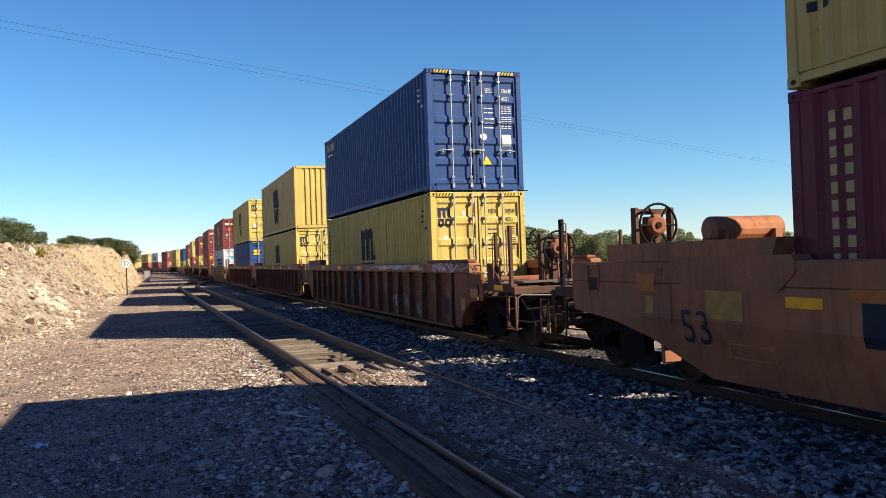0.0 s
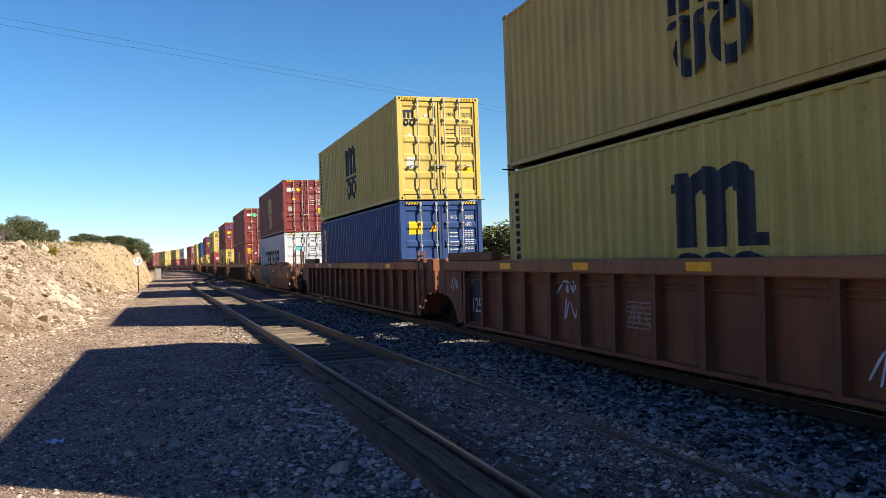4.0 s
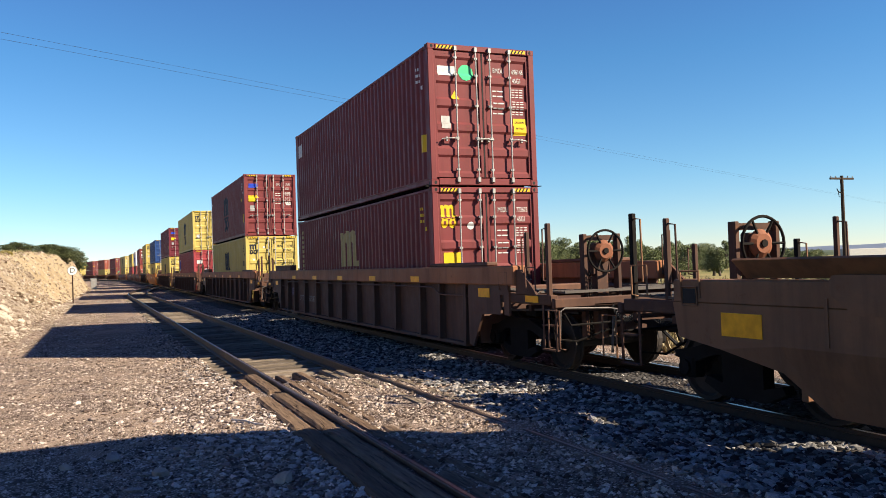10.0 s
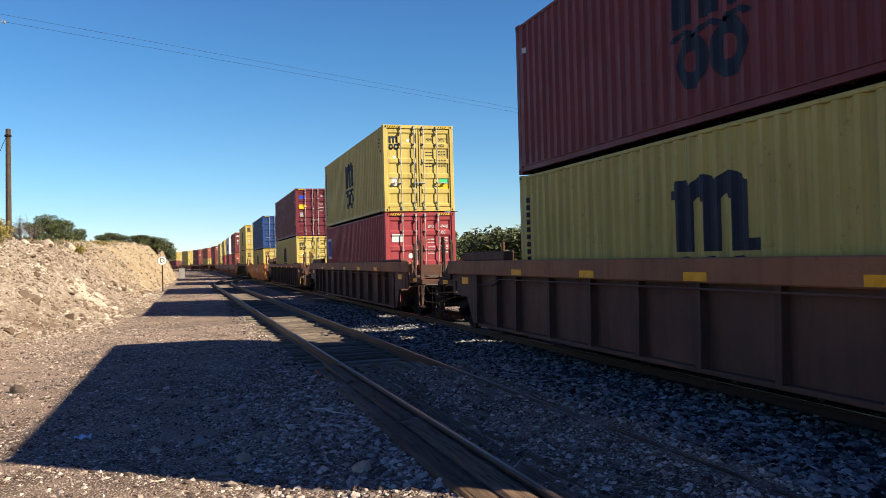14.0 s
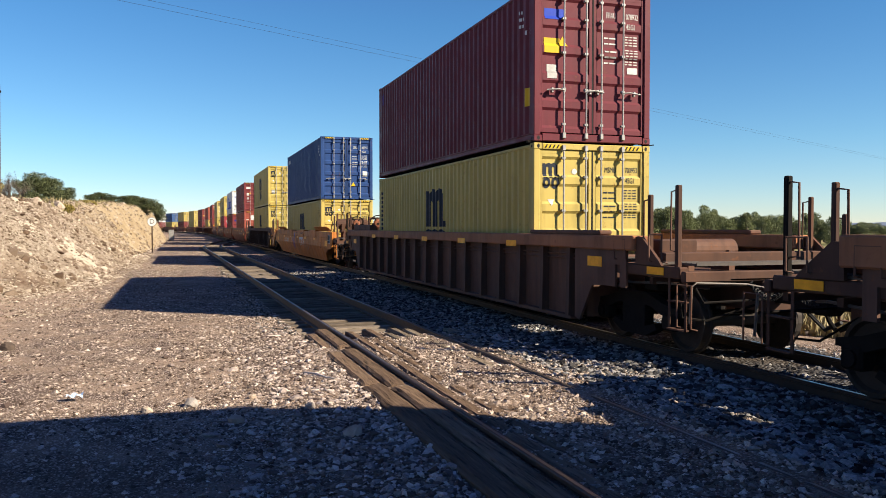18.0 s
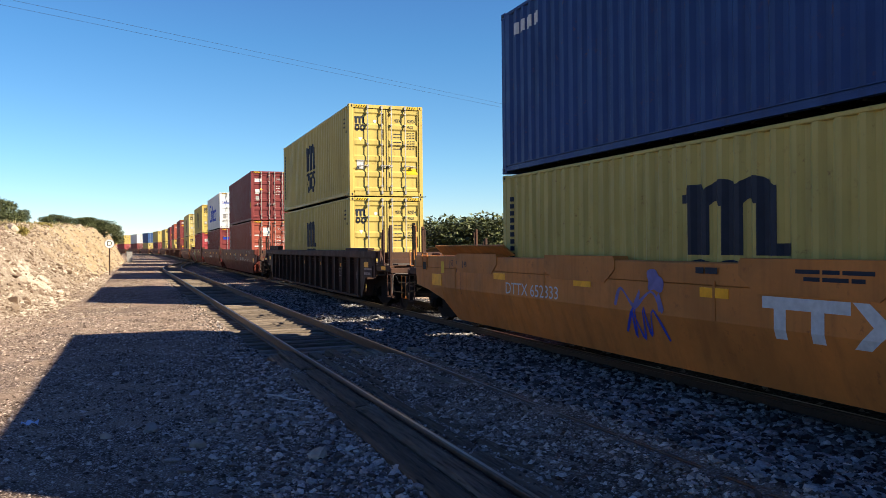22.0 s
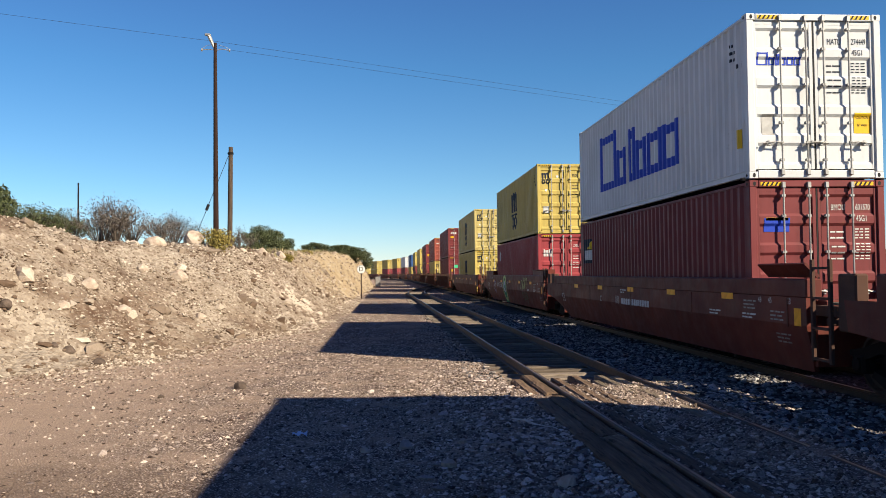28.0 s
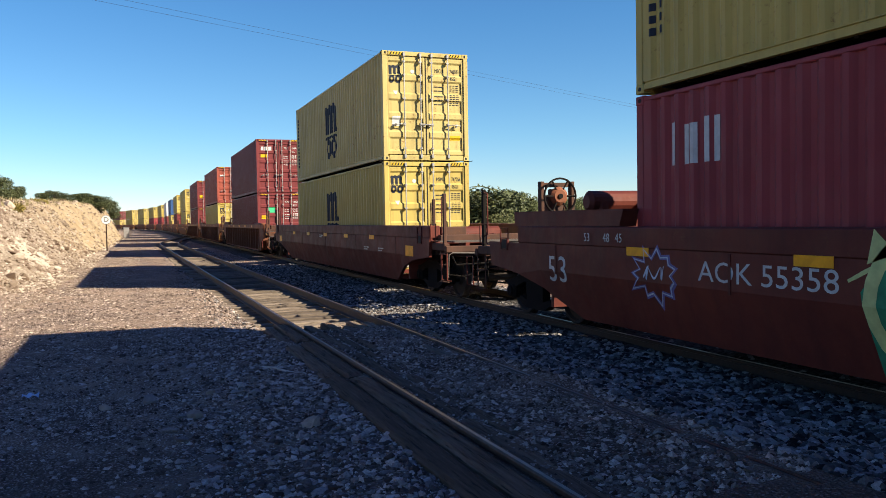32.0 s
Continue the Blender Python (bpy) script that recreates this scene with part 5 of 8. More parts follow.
def grab_mesh(x, y, z0, z1, out):
    """A bent grab iron that stands off a post."""
    return Geo().tube([(x, y, z1), (x, y + out * 0.16, z1 - 0.02), (x, y + out * 0.17, z0 + 0.02), (x, y, z0)], 0.013, 6).mesh("grab_iron")


def brake_wheel_mesh():
    g = Geo()
    n, R0, rr = 28, 0.31, 0.018
    pts = [(R0 * math.cos(2 * math.pi * k / n), 0, R0 * math.sin(2 * math.pi * k / n)) for k in range(n + 1)]
    g.tube(pts, rr, 7, False)
    for k in range(6):
        a = 2 * math.pi * k / 6
        g.tube([(0.04 * math.cos(a), 0.03, 0.04 * math.sin(a)), (R0 * math.cos(a), 0, R0 * math.sin(a))], 0.016, 5)
    g.tube([(0, -0.03, 0), (0, 0.22, 0)], 0.045, 8)
    return g.mesh("brake_wheel", smooth=False)


def brake_stand_mesh():
    g = Geo().box(-0.11, 0.11, 0.10, 0.26, 0.0, 0.95, 0.02).box(-0.17, 0.17, 0.12, 0.34, 0.45, 0.85, 0.03)
    for x in (-0.30, 0.30):
        g.box(x - 0.035, x + 0.035, 0.08, 0.20, -0.5, 1.08, 0.01)
    g.box(-0.30, 0.30, 0.12, 0.16, 0.05, 0.18).box(-0.30, 0.30, 0.12, 0.16, 0.98, 1.06)
    g.tube([(0.02, 0.2, 0.5), (0.03, 0.22, 0.0), (0.0, 0.2, -0.4)], 0.02, 5)
    return g.mesh("brake_stand")


def ladder_mesh(x, sign, y):
    """Corner steps that hang below the platform."""
    g = Geo()
    for dy in (0, 0.36):
        g.box(x - 0.006, x + 0.006, y + dy - 0.022, y + dy + 0.022, 0.40, 1.15)
    for z in (0.40, 0.76):
        g.box(x - 0.04, x + 0.05, y, y + 0.36, z, z + 0.018)
    return g.mesh("ladder")


def joint_ladder(s):
    """A ladder that stands against the last panel by the joint."""
    g = Geo()
    for y in (-9.08, -8.62):
        g.box(s * 1.50 - 0.025, s * 1.50 + 0.025, y - 0.03, y + 0.03, 0.42, 1.86, 0.006)
    for z in (0.45, 0.88, 1.30, 1.72):
        g.box(s * 1.50 - 0.03, s * 1.50 + 0.03, -9.08, -8.62, z, z + 0.035)
    return g.mesh("ladder")


def hose_mesh(x, y, sign):
    return Geo().tube([(x, y, 0.9), (x, y + sign * 0.12, 0.6), (x + 0.1, y + sign * 0.3, 0.40), (x + 0.12, y + sign * 0.55, 0.52)], 0.028, 6).mesh("air_hose")


def reservoir_mesh():
    g = Geo().tube([(-0.55, 0, 0), (-0.5, 0, 0), (0.5, 0, 0), (0.55, 0, 0)], [0.10, 0.165, 0.165, 0.10], 16)
    g.box(-0.4, -0.3, -0.22, 0.22, -0.3, 0.0).box(0.3, 0.4, -0.22, 0.22, -0.3, 0.0)
    return g.mesh("air_reservoir")


def chain_mesh(x, y, z1, z0):
    g = Geo()
    z, k = z1, 0
    while z > z0:
        w = 0.022
        ringp = []
        for j in range(7):
            a = j * math.pi / 3
            q = (w * math.cos(a), 0.045 * math.sin(a))
            ringp.append((x + (q[0] if k % 2 else 0), y + (0 if k % 2 else q[0]), z + q[1]))
        g.tube(ringp, 0.009, 4, False)
        z -= 0.062
        k += 1
    return g.mesh("chain")


def coil_mesh(x0, y0, z0, sign):
    """A coiled brake hose that sags between two cars."""
    pts = []
    for k in range(60):
        u = k / 59
        a = k * 1.25
        pts.append((x0 + 0.035 * math.cos(a), y0 + sign * 0.55 * u, z0 - 0.5 * u * (1.15 - u) + 0.035 * math.sin(a)))
    return Geo().tube(pts, 0.012, 4).mesh("coiled_hose")


def rigging_mesh(sign, y):
    g = Geo().tube([(-0.95, y - 0.5, 0.80), (-0.3, y, 0.86), (0.9, y + 0.3, 0.80)], 0.022, 6)
    g.tube([(-1.3, y + sign * 0.9, 1.0), (-1.28, y + sign * 0.95, 0.55), (-0.9, y + sign * 0.95, 0.5), (-0.2, y + sign * 1.1, 0.72)], 0.016, 5)
    g.box(-1.15, -0.85, y - 0.16, y + 0.16, 0.84, 1.02, 0.02).box(0.5, 0.85, y + 0.2, y + 0.5, 0.82, 1.02, 0.02)
    g.tube([(-0.6, y - 0.3, 0.93), (0.6, y - 0.3, 0.93)], 0.09, 9)
    return g.mesh("brake_rigging")


def wheelset_mesh():
    g = Geo()
    for s in (-1, 1):
        prof = [(0.66, 0.10), (0.69, 0.16), (0.70, 0.36), (0.675, 0.40), (0.675, 0.448), (0.705, 0.445), (0.715, 0.424), (0.80, 0.419), (0.805, 0.37), (0.76, 0.34), (0.75, 0.16), (0.80, 0.12), (0.80, 0.0)]
        rows = []
        for k in range(25):
            a = 2 * math.pi * k / 24
            rows.append([(s * x, r * math.cos(a), r * math.sin(a)) for x, r in prof])
        g.sheet(rows)
        for k in range(3):
            a = 2 * math.pi * k / 3
            g.tube([(s * 0.80, 0.06 * math.cos(a), 0.06 * math.sin(a)), (s * 1.06, 0.06 * math.cos(a), 0.06 * math.sin(a))], 0.02, 5)
    g.tube([(-1.04, 0, 0), (-0.8, 0, 0), (0.8, 0, 0), (1.04, 0, 0)], 0.085, 10)
    return g.mesh("wheelset")


def side_frame_mesh(s):
    g = Geo()
    a, b = sorted((s * 0.93, s * 1.08))
    g.prism([(-1.1, 0.52), (-1.1, 0.60), (-0.75, 0.66), (-0.35, 0.78), (0.35, 0.78), (0.75, 0.66), (1.1, 0.60), (1.1, 0.52), (0.72, 0.50), (0.42, 0.60), (0.30, 0.60), (0.30, 0.30), (0.55, 0.36), (0.60, 0.28), (0.32, 0.16), (-0.32, 0.16), (-0.60, 0.28), (-0.55, 0.36),
              (-0.30, 0.30), (-0.30, 0.60), (-0.42, 0.60), (-0.72, 0.50)], 0, a, b)
    for k in (-1, 1):
        g.box(a - 0.02, b + 0.02, k * 0.89 - 0.14, k * 0.89 + 0.14, 0.30, 0.55, 0.03)
        g.tube([(s * 1.05, k * 0.89, 0.42), (s * 1.13, k * 0.89, 0.42)], 0.09, 10)
    g.m = 0
    for k in (-0.18, 0.0, 0.18):
        g.tube([(s * 1.0, k, 0.26), (s * 1.0, k, 0.56)], 0.075, 8)
    return g.mesh("side_frame")


def bolster_mesh():
    return Geo().box(-1.05, 1.05, -0.22, 0.22, 0.56, 0.74, 0.03).box(-0.2, 0.2, -0.2, 0.2, 0.74, 0.82).box(-0.7, 0.7, -0.62, -0.5, 0.4, 0.52).box(-0.7, 0.7, 0.5, 0.62, 0.4, 0.52).mesh("bolster")


WHEELSETS = []
SMOOTH = {}


def truck_on(car, y):
    truck = part("truck", shared("bolster", bolster_mesh), STEEL, car, pose(0, y, 0))
    for s in (-1, 1):
        part("side_frame", shared(("sf", s), lambda: side_frame_mesh(s)), STEEL, truck)
    for k in (-0.89, 0.89):
        w = part("wheelset", shared("wheelset", wheelset_mesh), WHEEL, truck, pose(0, k, 0.419), "rust-brown steel wheels on an axle")
        WHEELSETS.append((w, k))
    return truck


def mark(car, key, shapes, mat, y, z, name="lettering", x=None):
    """Paint on a car's near side, bent with the plate where its lower half leans in; u runs from the far end to the near end."""
    fold = SMOOTH.get(car.name)

    def build():
        bm = bmesh.new()
        for vs, fs in shapes:
            made = [bm.verts.new((v[2] if len(v) > 2 else 0, -v[0], v[1])) for v in vs]
            for f in fs:
                bm.faces.new([made[i] for i in f])
        if fold:
            bmesh.ops.bisect_plane(bm, geom=bm.verts[:] + bm.edges[:] + bm.faces[:], plane_co=(0, 0, fold - z), plane_no=(0, 0, 1))
            for v in bm.verts:
                v.co.x += max(0.0, fold - z - v.co.z) * 0.28
        me = bpy.data.meshes.new(name)
        bm.to_mesh(me)
        bm.free()
        me.materials.append(None)
        return me
    return part(name, shared(("mark", key, z if fold else 0, fold), build), mat, car, pose(x if x is not None else -SIDE_X - 0.006, y, z))


def scribble(seed, w, h, t, n):
    """A looping band of spray paint, with no letters in it."""
    r = random.Random(seed)
    pts = []
    for k in range(n):
        pts.append(((k / (n - 1) - 0.5) * w + r.uniform(-.2, .2) * w, (0.5 if k % 2 else -0.5) * h * r.uniform(0.5, 1.0)))
    fine = []
    for k in range(len(pts) - 1):
        p0, p1 = pts[max(0, k - 1)], pts[k]
        p2, p3 = pts[k + 1], pts[min(len(pts) - 1, k + 2)]
        for j in range(5):
            u = j / 5
            fine.append(tuple(0.5 * ((2 * p1[i]) + (-p0[i] + p2[i]) * u + (2 * p0[i] - 5 * p1[i] + 4 * p2[i] - p3[i]) * u * u + (-p0[i] + 3 * p1[i] - 3 * p2[i] + p3[i]) * u ** 3) for i in range(2)))
    fine.append(pts[-1])
    vs, fs = [], []
    for i, p in enumerate(fine):
        a, b = fine[max(0, i - 1)], fine[min(len(fine) - 1, i + 1)]
        d = Vector((b[0] - a[0], b[1] - a[1])).normalized()
        k = t * (0.7 + 0.3 * math.sin(i * 0.7))
        vs += [(p[0] - d.y * k / 2, p[1] + d.x * k / 2, -0.00004 * i), (p[0] + d.y * k / 2, p[1] - d.x * k / 2, -0.00004 * i)]
    return [(vs, [(2 * i, 2 * i + 1, 2 * i + 3, 2 * i + 2) for i in range(len(fine) - 1)])]


CARS = []


def jagged(seed, w, h, t):
    """A spiky closed outline of spray paint."""
    rr = random.Random(seed)
    pts = []
    for k in range(22):
        a = k * math.pi / 11
        q = (1.0 if k % 2 else 0.68) * rr.uniform(0.82, 1.15)
        pts.append((q * w / 2 * math.cos(a), q * h / 2 * math.sin(a)))
    vs = [p for x, y in pts for p in ((x, y), (x * (1 - 2 * t / w), y * (1 - 2 * t / h)))]
    n = len(vs)
    return [(vs, [(2 * k, (2 * k + 2) % n, (2 * k + 3) % n, 2 * k + 1) for k in range(22)])]


RIBS = (-8.08, -6.88, -5.86, -4.35, -2.84, -1.42, 0.0, 1.42, 2.84, 4.35, 5.86, 6.88, 8.08)


def well_car(d, style, mat, label, front="end", rear="end", pitch=1.0, brakes=(), tall=False):
    """A well car under the stack whose door end is at d. front is the end towards -y."""
    car = tagged(new("well_car"), label, "railway well car", "well cars of the train")
    KEYED.append((car, d + HL, RT, 0.0))
    CARS.append(car)
    low = Matrix.Diagonal((1, 1, 0.92 if mat is CAR_TAN else 0.95 if mat is CAR_ORANGE else 1, 1))
    if style == "smooth":
        SMOOTH[car.name] = 0.90 * low[2][2]
    square = style == "smooth" and front == "joint"
    gear = GEAR if mat in (CAR_BROWN, CAR_SLATE, CAR_ORANGE, CAR_RUST, CAR_TAN, CAR_MAROON) else mat
    for s in (-1, 1):
        if style == "ribbed":
            wall = part("side_wall", shared(("rs", s), lambda: ribbed_side(s)), mat, car)
            n = 12 if pitch > 1.2 else 16
            for k in range(n + 1):
                if k == 0 and pitch > 1.2:
                    part("brake_pipe", shared(("pipe", s), lambda: Geo().tube([(s * 1.40, -8.3, 1.12), (s * 1.49, -7.0, 1.14), (s * 1.49, -6.6, 1.27), (s * 1.49, 6.6, 1.27), (s * 1.49, 7.0, 1.14), (s * 1.40, 8.3, 1.12)], 0.016, 6).mesh("brake_pipe")), mat, car)
                if k < 2 and pitch < 1.2:
                    part("brake_pipe", shared(("rod", s, k), lambda: Geo().tube([(s * 1.38, -8.2, 1.22 + 0.07 * k), (s * 1.38, 8.2, 1.22 + 0.07 * k)], 0.014, 6).mesh("brake_pipe")), mat, car)
                part("rib", shared(("rib", s), lambda: rib_mesh(s)), mat, wall, pose(0, RIBS[k] if pitch > 1.2 else -8.0 + k * 16.0 / n, 0))
            for sign in (-1, 1):
                part("end_plate", shared(("endp", s, sign, mat is CAR_BROWN), lambda: end_plate_mesh(s, sign, mat is CAR_BROWN)), mat, car)
        else:
            part("side_wall", shared(("ss", s, mat is CAR_TAN, mat is CAR_ORANGE, square), lambda: smooth_side(s, 9.95, 8.0, 8.42) if mat is CAR_TAN else smooth_side(s, 10.3, 8.1, 8.62) if mat is CAR_ORANGE else smooth_side(s, square=square)), mat, car, low)
            if mat is CAR_TAN or mat is CAR_ORANGE:
                for sign in (-1, 1):
                    part("flared_guide", shared(("flare", s, sign), lambda: flared_guide(s, sign)), mat, car, low)
            if square:
                part("flared_guide", shared(("flare", s, "short"), lambda: flared_guide(s, -1, 6.9, 8.38)), mat, car)
            for y in () if mat is CAR_MAROON else (-5.2, -1.4, 3.0, 6.8):
                part("guide_lip", shared(("lip", s), lambda: lip_mesh(s)), mat, car, low @ pose(0, y, 0))
        half = 10.0 if style == "ribbed" else 9.95 if mat is CAR_TAN else 10.3
        if "joint" in (front, rear):
            half = 8.775 if square else min(half, 9.15)
        part("top_chord", shared(("chord", s, half, style, pitch), lambda: chord_mesh(s, half, style == "smooth", pitch > 1.2)), CAR_CHORD if mat in (CAR_BROWN, CAR_SLATE) else mat, car, low @ pose(0, 0.375 if square else 0, 0))
    part("well_floor", shared("beams", floor_beams), mat, car)
    for sign, kind in ((-1, front), (1, rear)):
        y1 = 11.12 if kind == "end" else 9.75
        end_platform(car, sign, WELL + 0.1, y1, gear)
        for x0, x1 in ((-1.36, -0.80), (0.80, 1.36)):
            part("walkway_grating", shared(("grate", sign, y1, x0), lambda: grating_mesh(sign, WELL + 0.6, y1 - (0.6 if kind == "end" else 0.1), x0, x1)), GRATE, car)
        part("bulkhead", shared(("bulk", sign), lambda: bulkhead_mesh(sign)), mat, car)
        for s in (-1, 1):
            if tall:
                part("end_beam", shared(("ebeam", s, sign), lambda: end_beam_mesh(s, sign)), mat, car)
            elif style == "ribbed":
                part("end_guide", shared(("guide", s, sign, pitch), lambda: end_guide_mesh(s, sign, 1.652 if pitch > 1.2 else 1.602)), mat, car)
            if kind == "joint":
                part("joint_column", shared(("col", s, sign), lambda: column_mesh(s, sign)), gear if square else mat, car)
                if sign < 0:
                    part("ladder", shared(("jlad", s), lambda: joint_ladder(s)), gear if square else mat, car)
        if kind == "end":
            truck_on(car, sign * 9.35)
            part("coupler", shared(("coup", sign), lambda: coupler_mesh(sign, 11.12, 11.8)), STEEL, car)
            for s in (-1, 1):
                x, y = s * 1.34, sign * 10.85
                if not tall:
                    inner = part("post", shared(("post2", s, sign), lambda: post_mesh(x, sign * 10.2, 1.15, 2.16, 0.032)), gear, car)
                    part("grab_iron", shared(("grab2", s, sign), lambda: grab_mesh(x, sign * 10.2, 1.40, 2.10, -sign)), gear, inner)
                if style == "ribbed":
                    part("gusset", shared(("gusset", s, sign), lambda: gusset_mesh(s, sign)), gear, car)
                part("uncoupling_lever", shared(("lever", s, sign), lambda: lever_mesh(s, sign)), GRATE, car, None, "long bent grey steel lever")
                post = part("post", shared(("post", s, sign), lambda: post_mesh(x, y, 1.05, 2.26 if s < 0 else 1.9, 0.036)), gear if sign < 0 else STEEL, car)
                part("grab_iron", shared(("grab", s, sign), lambda: grab_mesh(x, y, 1.40, 2.20 if s < 0 else 1.85, -sign)), mat, post)
                part("ladder", shared(("lad", s, sign), lambda: ladder_mesh(s * 1.38, sign, sign * 10.9 - 0.18)), gear, car)
            part("crossover_grating", shared(("xgrate", sign), lambda: grating_mesh(sign, 10.62, 11.04, -1.20, 1.20)), GRATE, car)
            part("brake_pipe", shared(("epipe", sign), lambda: pipe_mesh(sign)), GRATE, car)
            part("brake_rigging", shared(("rig", sign), lambda: rigging_mesh(sign, sign * 9.9)), STEEL, car)
            part("coiled_hose", shared(("coil", sign), lambda: coil_mesh(-0.45, sign * 11.15, 1.0, sign)), BLACK, car)
            for j, (gy, gz0, gz1) in enumerate(((9.5, 1.25, 1.55), (10.4, 1.25, 1.62), (11.05, 0.45, 1.0))):
                part("grab_iron", shared(("loop", sign, j), lambda: Geo().tube([(-1.40, sign * gy, gz0), (-1.49, sign * gy, gz0 + 0.02), (-1.49, sign * gy, gz1), (-1.49, sign * (gy + 0.3), gz1), (-1.49, sign * (gy + 0.3), gz0 + 0.02), (-1.40, sign * (gy + 0.3), gz0)], 0.012, 6).mesh("grab_iron")), mat, car)
            if style == "smooth":
                if not tall:
                    part("placard", shared(("placard", sign), lambda: Geo().box(-1.490, -1.484, sign * 8.9 - 0.28, sign * 8.9 + 0.28, 0.88, 1.12).mesh("placard")), REFLECT, car, None, "large yellow reflective placard")
                if mat is CAR_ORANGE and sign < 0:
                    plate9 = part("end_cover", shared(("cover", sign), lambda: Geo().box(-1.50, -1.484, sign * 9.72 - 0.42, sign * 9.72 + 0.42, 0.78, 1.52, 0.008).mesh("end_cover")), mat, car)
                    part("notice_board", shared(("notice", sign), lambda: Geo().box(-1.506, -1.50, sign * 9.72 - 0.25, sign * 9.72 + 0.25, 1.02, 1.38).mesh("notice_board")), LETTER, plate9, None, "white-framed board with dark panels")
                    for j, (ya, yb2, za, zb) in enumerate(((-0.23, -0.01, 1.14, 1.36), (0.01, 0.23, 1.14, 1.36), (-0.23, 0.23, 1.04, 1.12))):
                        part("notice_panel", shared(("npanel", sign, j), lambda: Geo().box(-1.510, -1.506, sign * 9.72 + ya, sign * 9.72 + yb2, za, zb).mesh("notice_panel")), SPRAY_DARK, plate9)
                else:
                    part("access_hole", shared(("hole", sign), lambda: Geo().box(-1.494, -1.484, sign * 9.66 - 0.10, sign * 9.66 + 0.10, 1.20, 1.36).mesh("access_hole")), BLACK, car, None, "dark opening in the side plate")
                if mat is not CAR_ORANGE or sign > 0:
                    part("hole_frame", shared(("holef", sign), lambda: Geo().tube([(-1.492, sign * 9.66 + a, b) for a, b in ((-0.12, 1.18), (0.12, 1.18), (0.12, 1.38), (-0.12, 1.38), (-0.12, 1.18))], 0.012, 5, False).mesh("hole_frame")), mat, car)
            else:
                if mat is not CAR_BROWN:
                    part("placard", shared(("placard2", sign), lambda: Geo().box(-1.458, -1.452, sign * 8.85 - 0.22, sign * 8.85 + 0.22, 1.13, 1.28).mesh("placard")), REFLECT, car, None, "yellow reflective placard")
                part("placard", shared(("placard3", sign), lambda: Geo().box(-1.427, -1.421, sign * 10.45 - 0.2, sign * 10.45 + 0.2, 1.09, 1.19).mesh("placard")), REFLECT, car, None, "yellow reflective placard")
            part("air_hose", shared(("hose", sign), lambda: hose_mesh(0.35, sign * 11.15, sign)), BLACK, car)
            if sign in brakes:
                up = 0.22 if tall else -0.04
                yb = 9.65 if tall else 10.15 if mat is CAR_ORANGE else 10.86 if sign < 0 else 9.75
                stand = part("brake_stand", shared("bstand", brake_stand_mesh), gear, car, pose(-0.45 if tall else -0.42, sign * yb - 0.1, 1.05 + up))
                part("brake_wheel", shared("bwheel", brake_wheel_mesh), STEEL, stand, pose(0, 0.0, 0.82))
                part("wheel_dish", shared("bdish", lambda: Geo().tube([(0, -0.01, 0.82), (0, 0.03, 0.82), (0, 0.05, 0.82)], [0.11, 0.165, 0.17], 16).mesh("wheel_dish")), CAR_BROWN, stand, None, "rust-brown dished plate behind the wheel")
                part("stand_foot", shared("bfoot", lambda: Geo().box(-0.09, 0.09, 0.12, 0.24, -0.5, 0.05, 0.01).mesh("stand_foot")), mat, stand)
                part("chain", shared(("chain", sign), lambda: chain_mesh(-0.68, sign * yb - 0.06, 1.5, 0.55)), STEEL, car)
                if mat is CAR_ORANGE:
                    part("air_reservoir", shared("reservoir", reservoir_mesh), GEAR, car, pose(-0.40, sign * 9.2, 1.84) @ Matrix.Scale(1.25, 4), "dark brown air tank on the end platform")
                    part("reservoir_stand", shared("rstand9", lambda: Geo().box(-0.45, 0.45, -0.22, 0.22, -0.80, -0.30, 0.02).mesh("reservoir_stand")), GEAR, car, pose(-0.40, sign * 9.2, 1.84))
                if tall:
                    part("air_reservoir", shared("reservoir", reservoir_mesh), mat, car, pose(-0.45, sign * 7.75, 1.95))
                    part("reservoir_stand", shared("rstand", lambda: Geo().box(-0.5, 0.5, -0.3, 0.3, -0.72, -0.28, 0.02).mesh("reservoir_stand")), mat, car, pose(-0.45, sign * 7.75, 1.95))
            else:
                part("air_reservoir", shared("reservoir", reservoir_mesh), mat, car, pose(0.0, sign * 9.5, 1.38))
                part("cross_beam", shared("xbeam", lambda: Geo().box(-1.3, 1.3, -0.09, 0.09, 1.22, 1.38, 0.015).mesh("cross_beam")), gear, car, pose(0, sign * 10.4, 0))
                part("equipment_box", shared("ebox", lambda: Geo().box(-0.3, 0.3, -0.25, 0.25, 0.0, 0.30, 0.02).mesh("equipment_box")), gear, car, pose(-0.85, sign * 9.9, 1.25))
        elif sign > 0:
            truck_on(car, 9.77)
    if style == "smooth":
        for s in (-1, 1):
            for y in (-WELL + 0.4, -4.0, 0.0, 4.0, WELL - 0.4):
                part("seam", shared(("seam", s), lambda: Geo().box(s * 1.486 - 0.006, s * 1.486 + 0.006, -0.02, 0.02, 0.86, 1.30).mesh("seam")), mat, car, pose(0, y, 0))
    for k in range(5):
        part("reflector", shared("reflector", lambda: Geo().box(-0.004, 0.0, -0.24, 0.24, -0.055, 0.055).mesh("reflector")), REFLECT, car, pose(-1.352 if mat is CAR_DARK else -1.501 if style == "ribbed" else -1.486, -5.5 + k * 3.0 if mat is CAR_DARK else -5.7 + k * 2.85, 1.13 if mat is CAR_DARK else 1.42 if mat is CAR_SLATE else 1.50 if style == "ribbed" else 1.27 if mat is CAR_MAROON else 1.17))
    return car


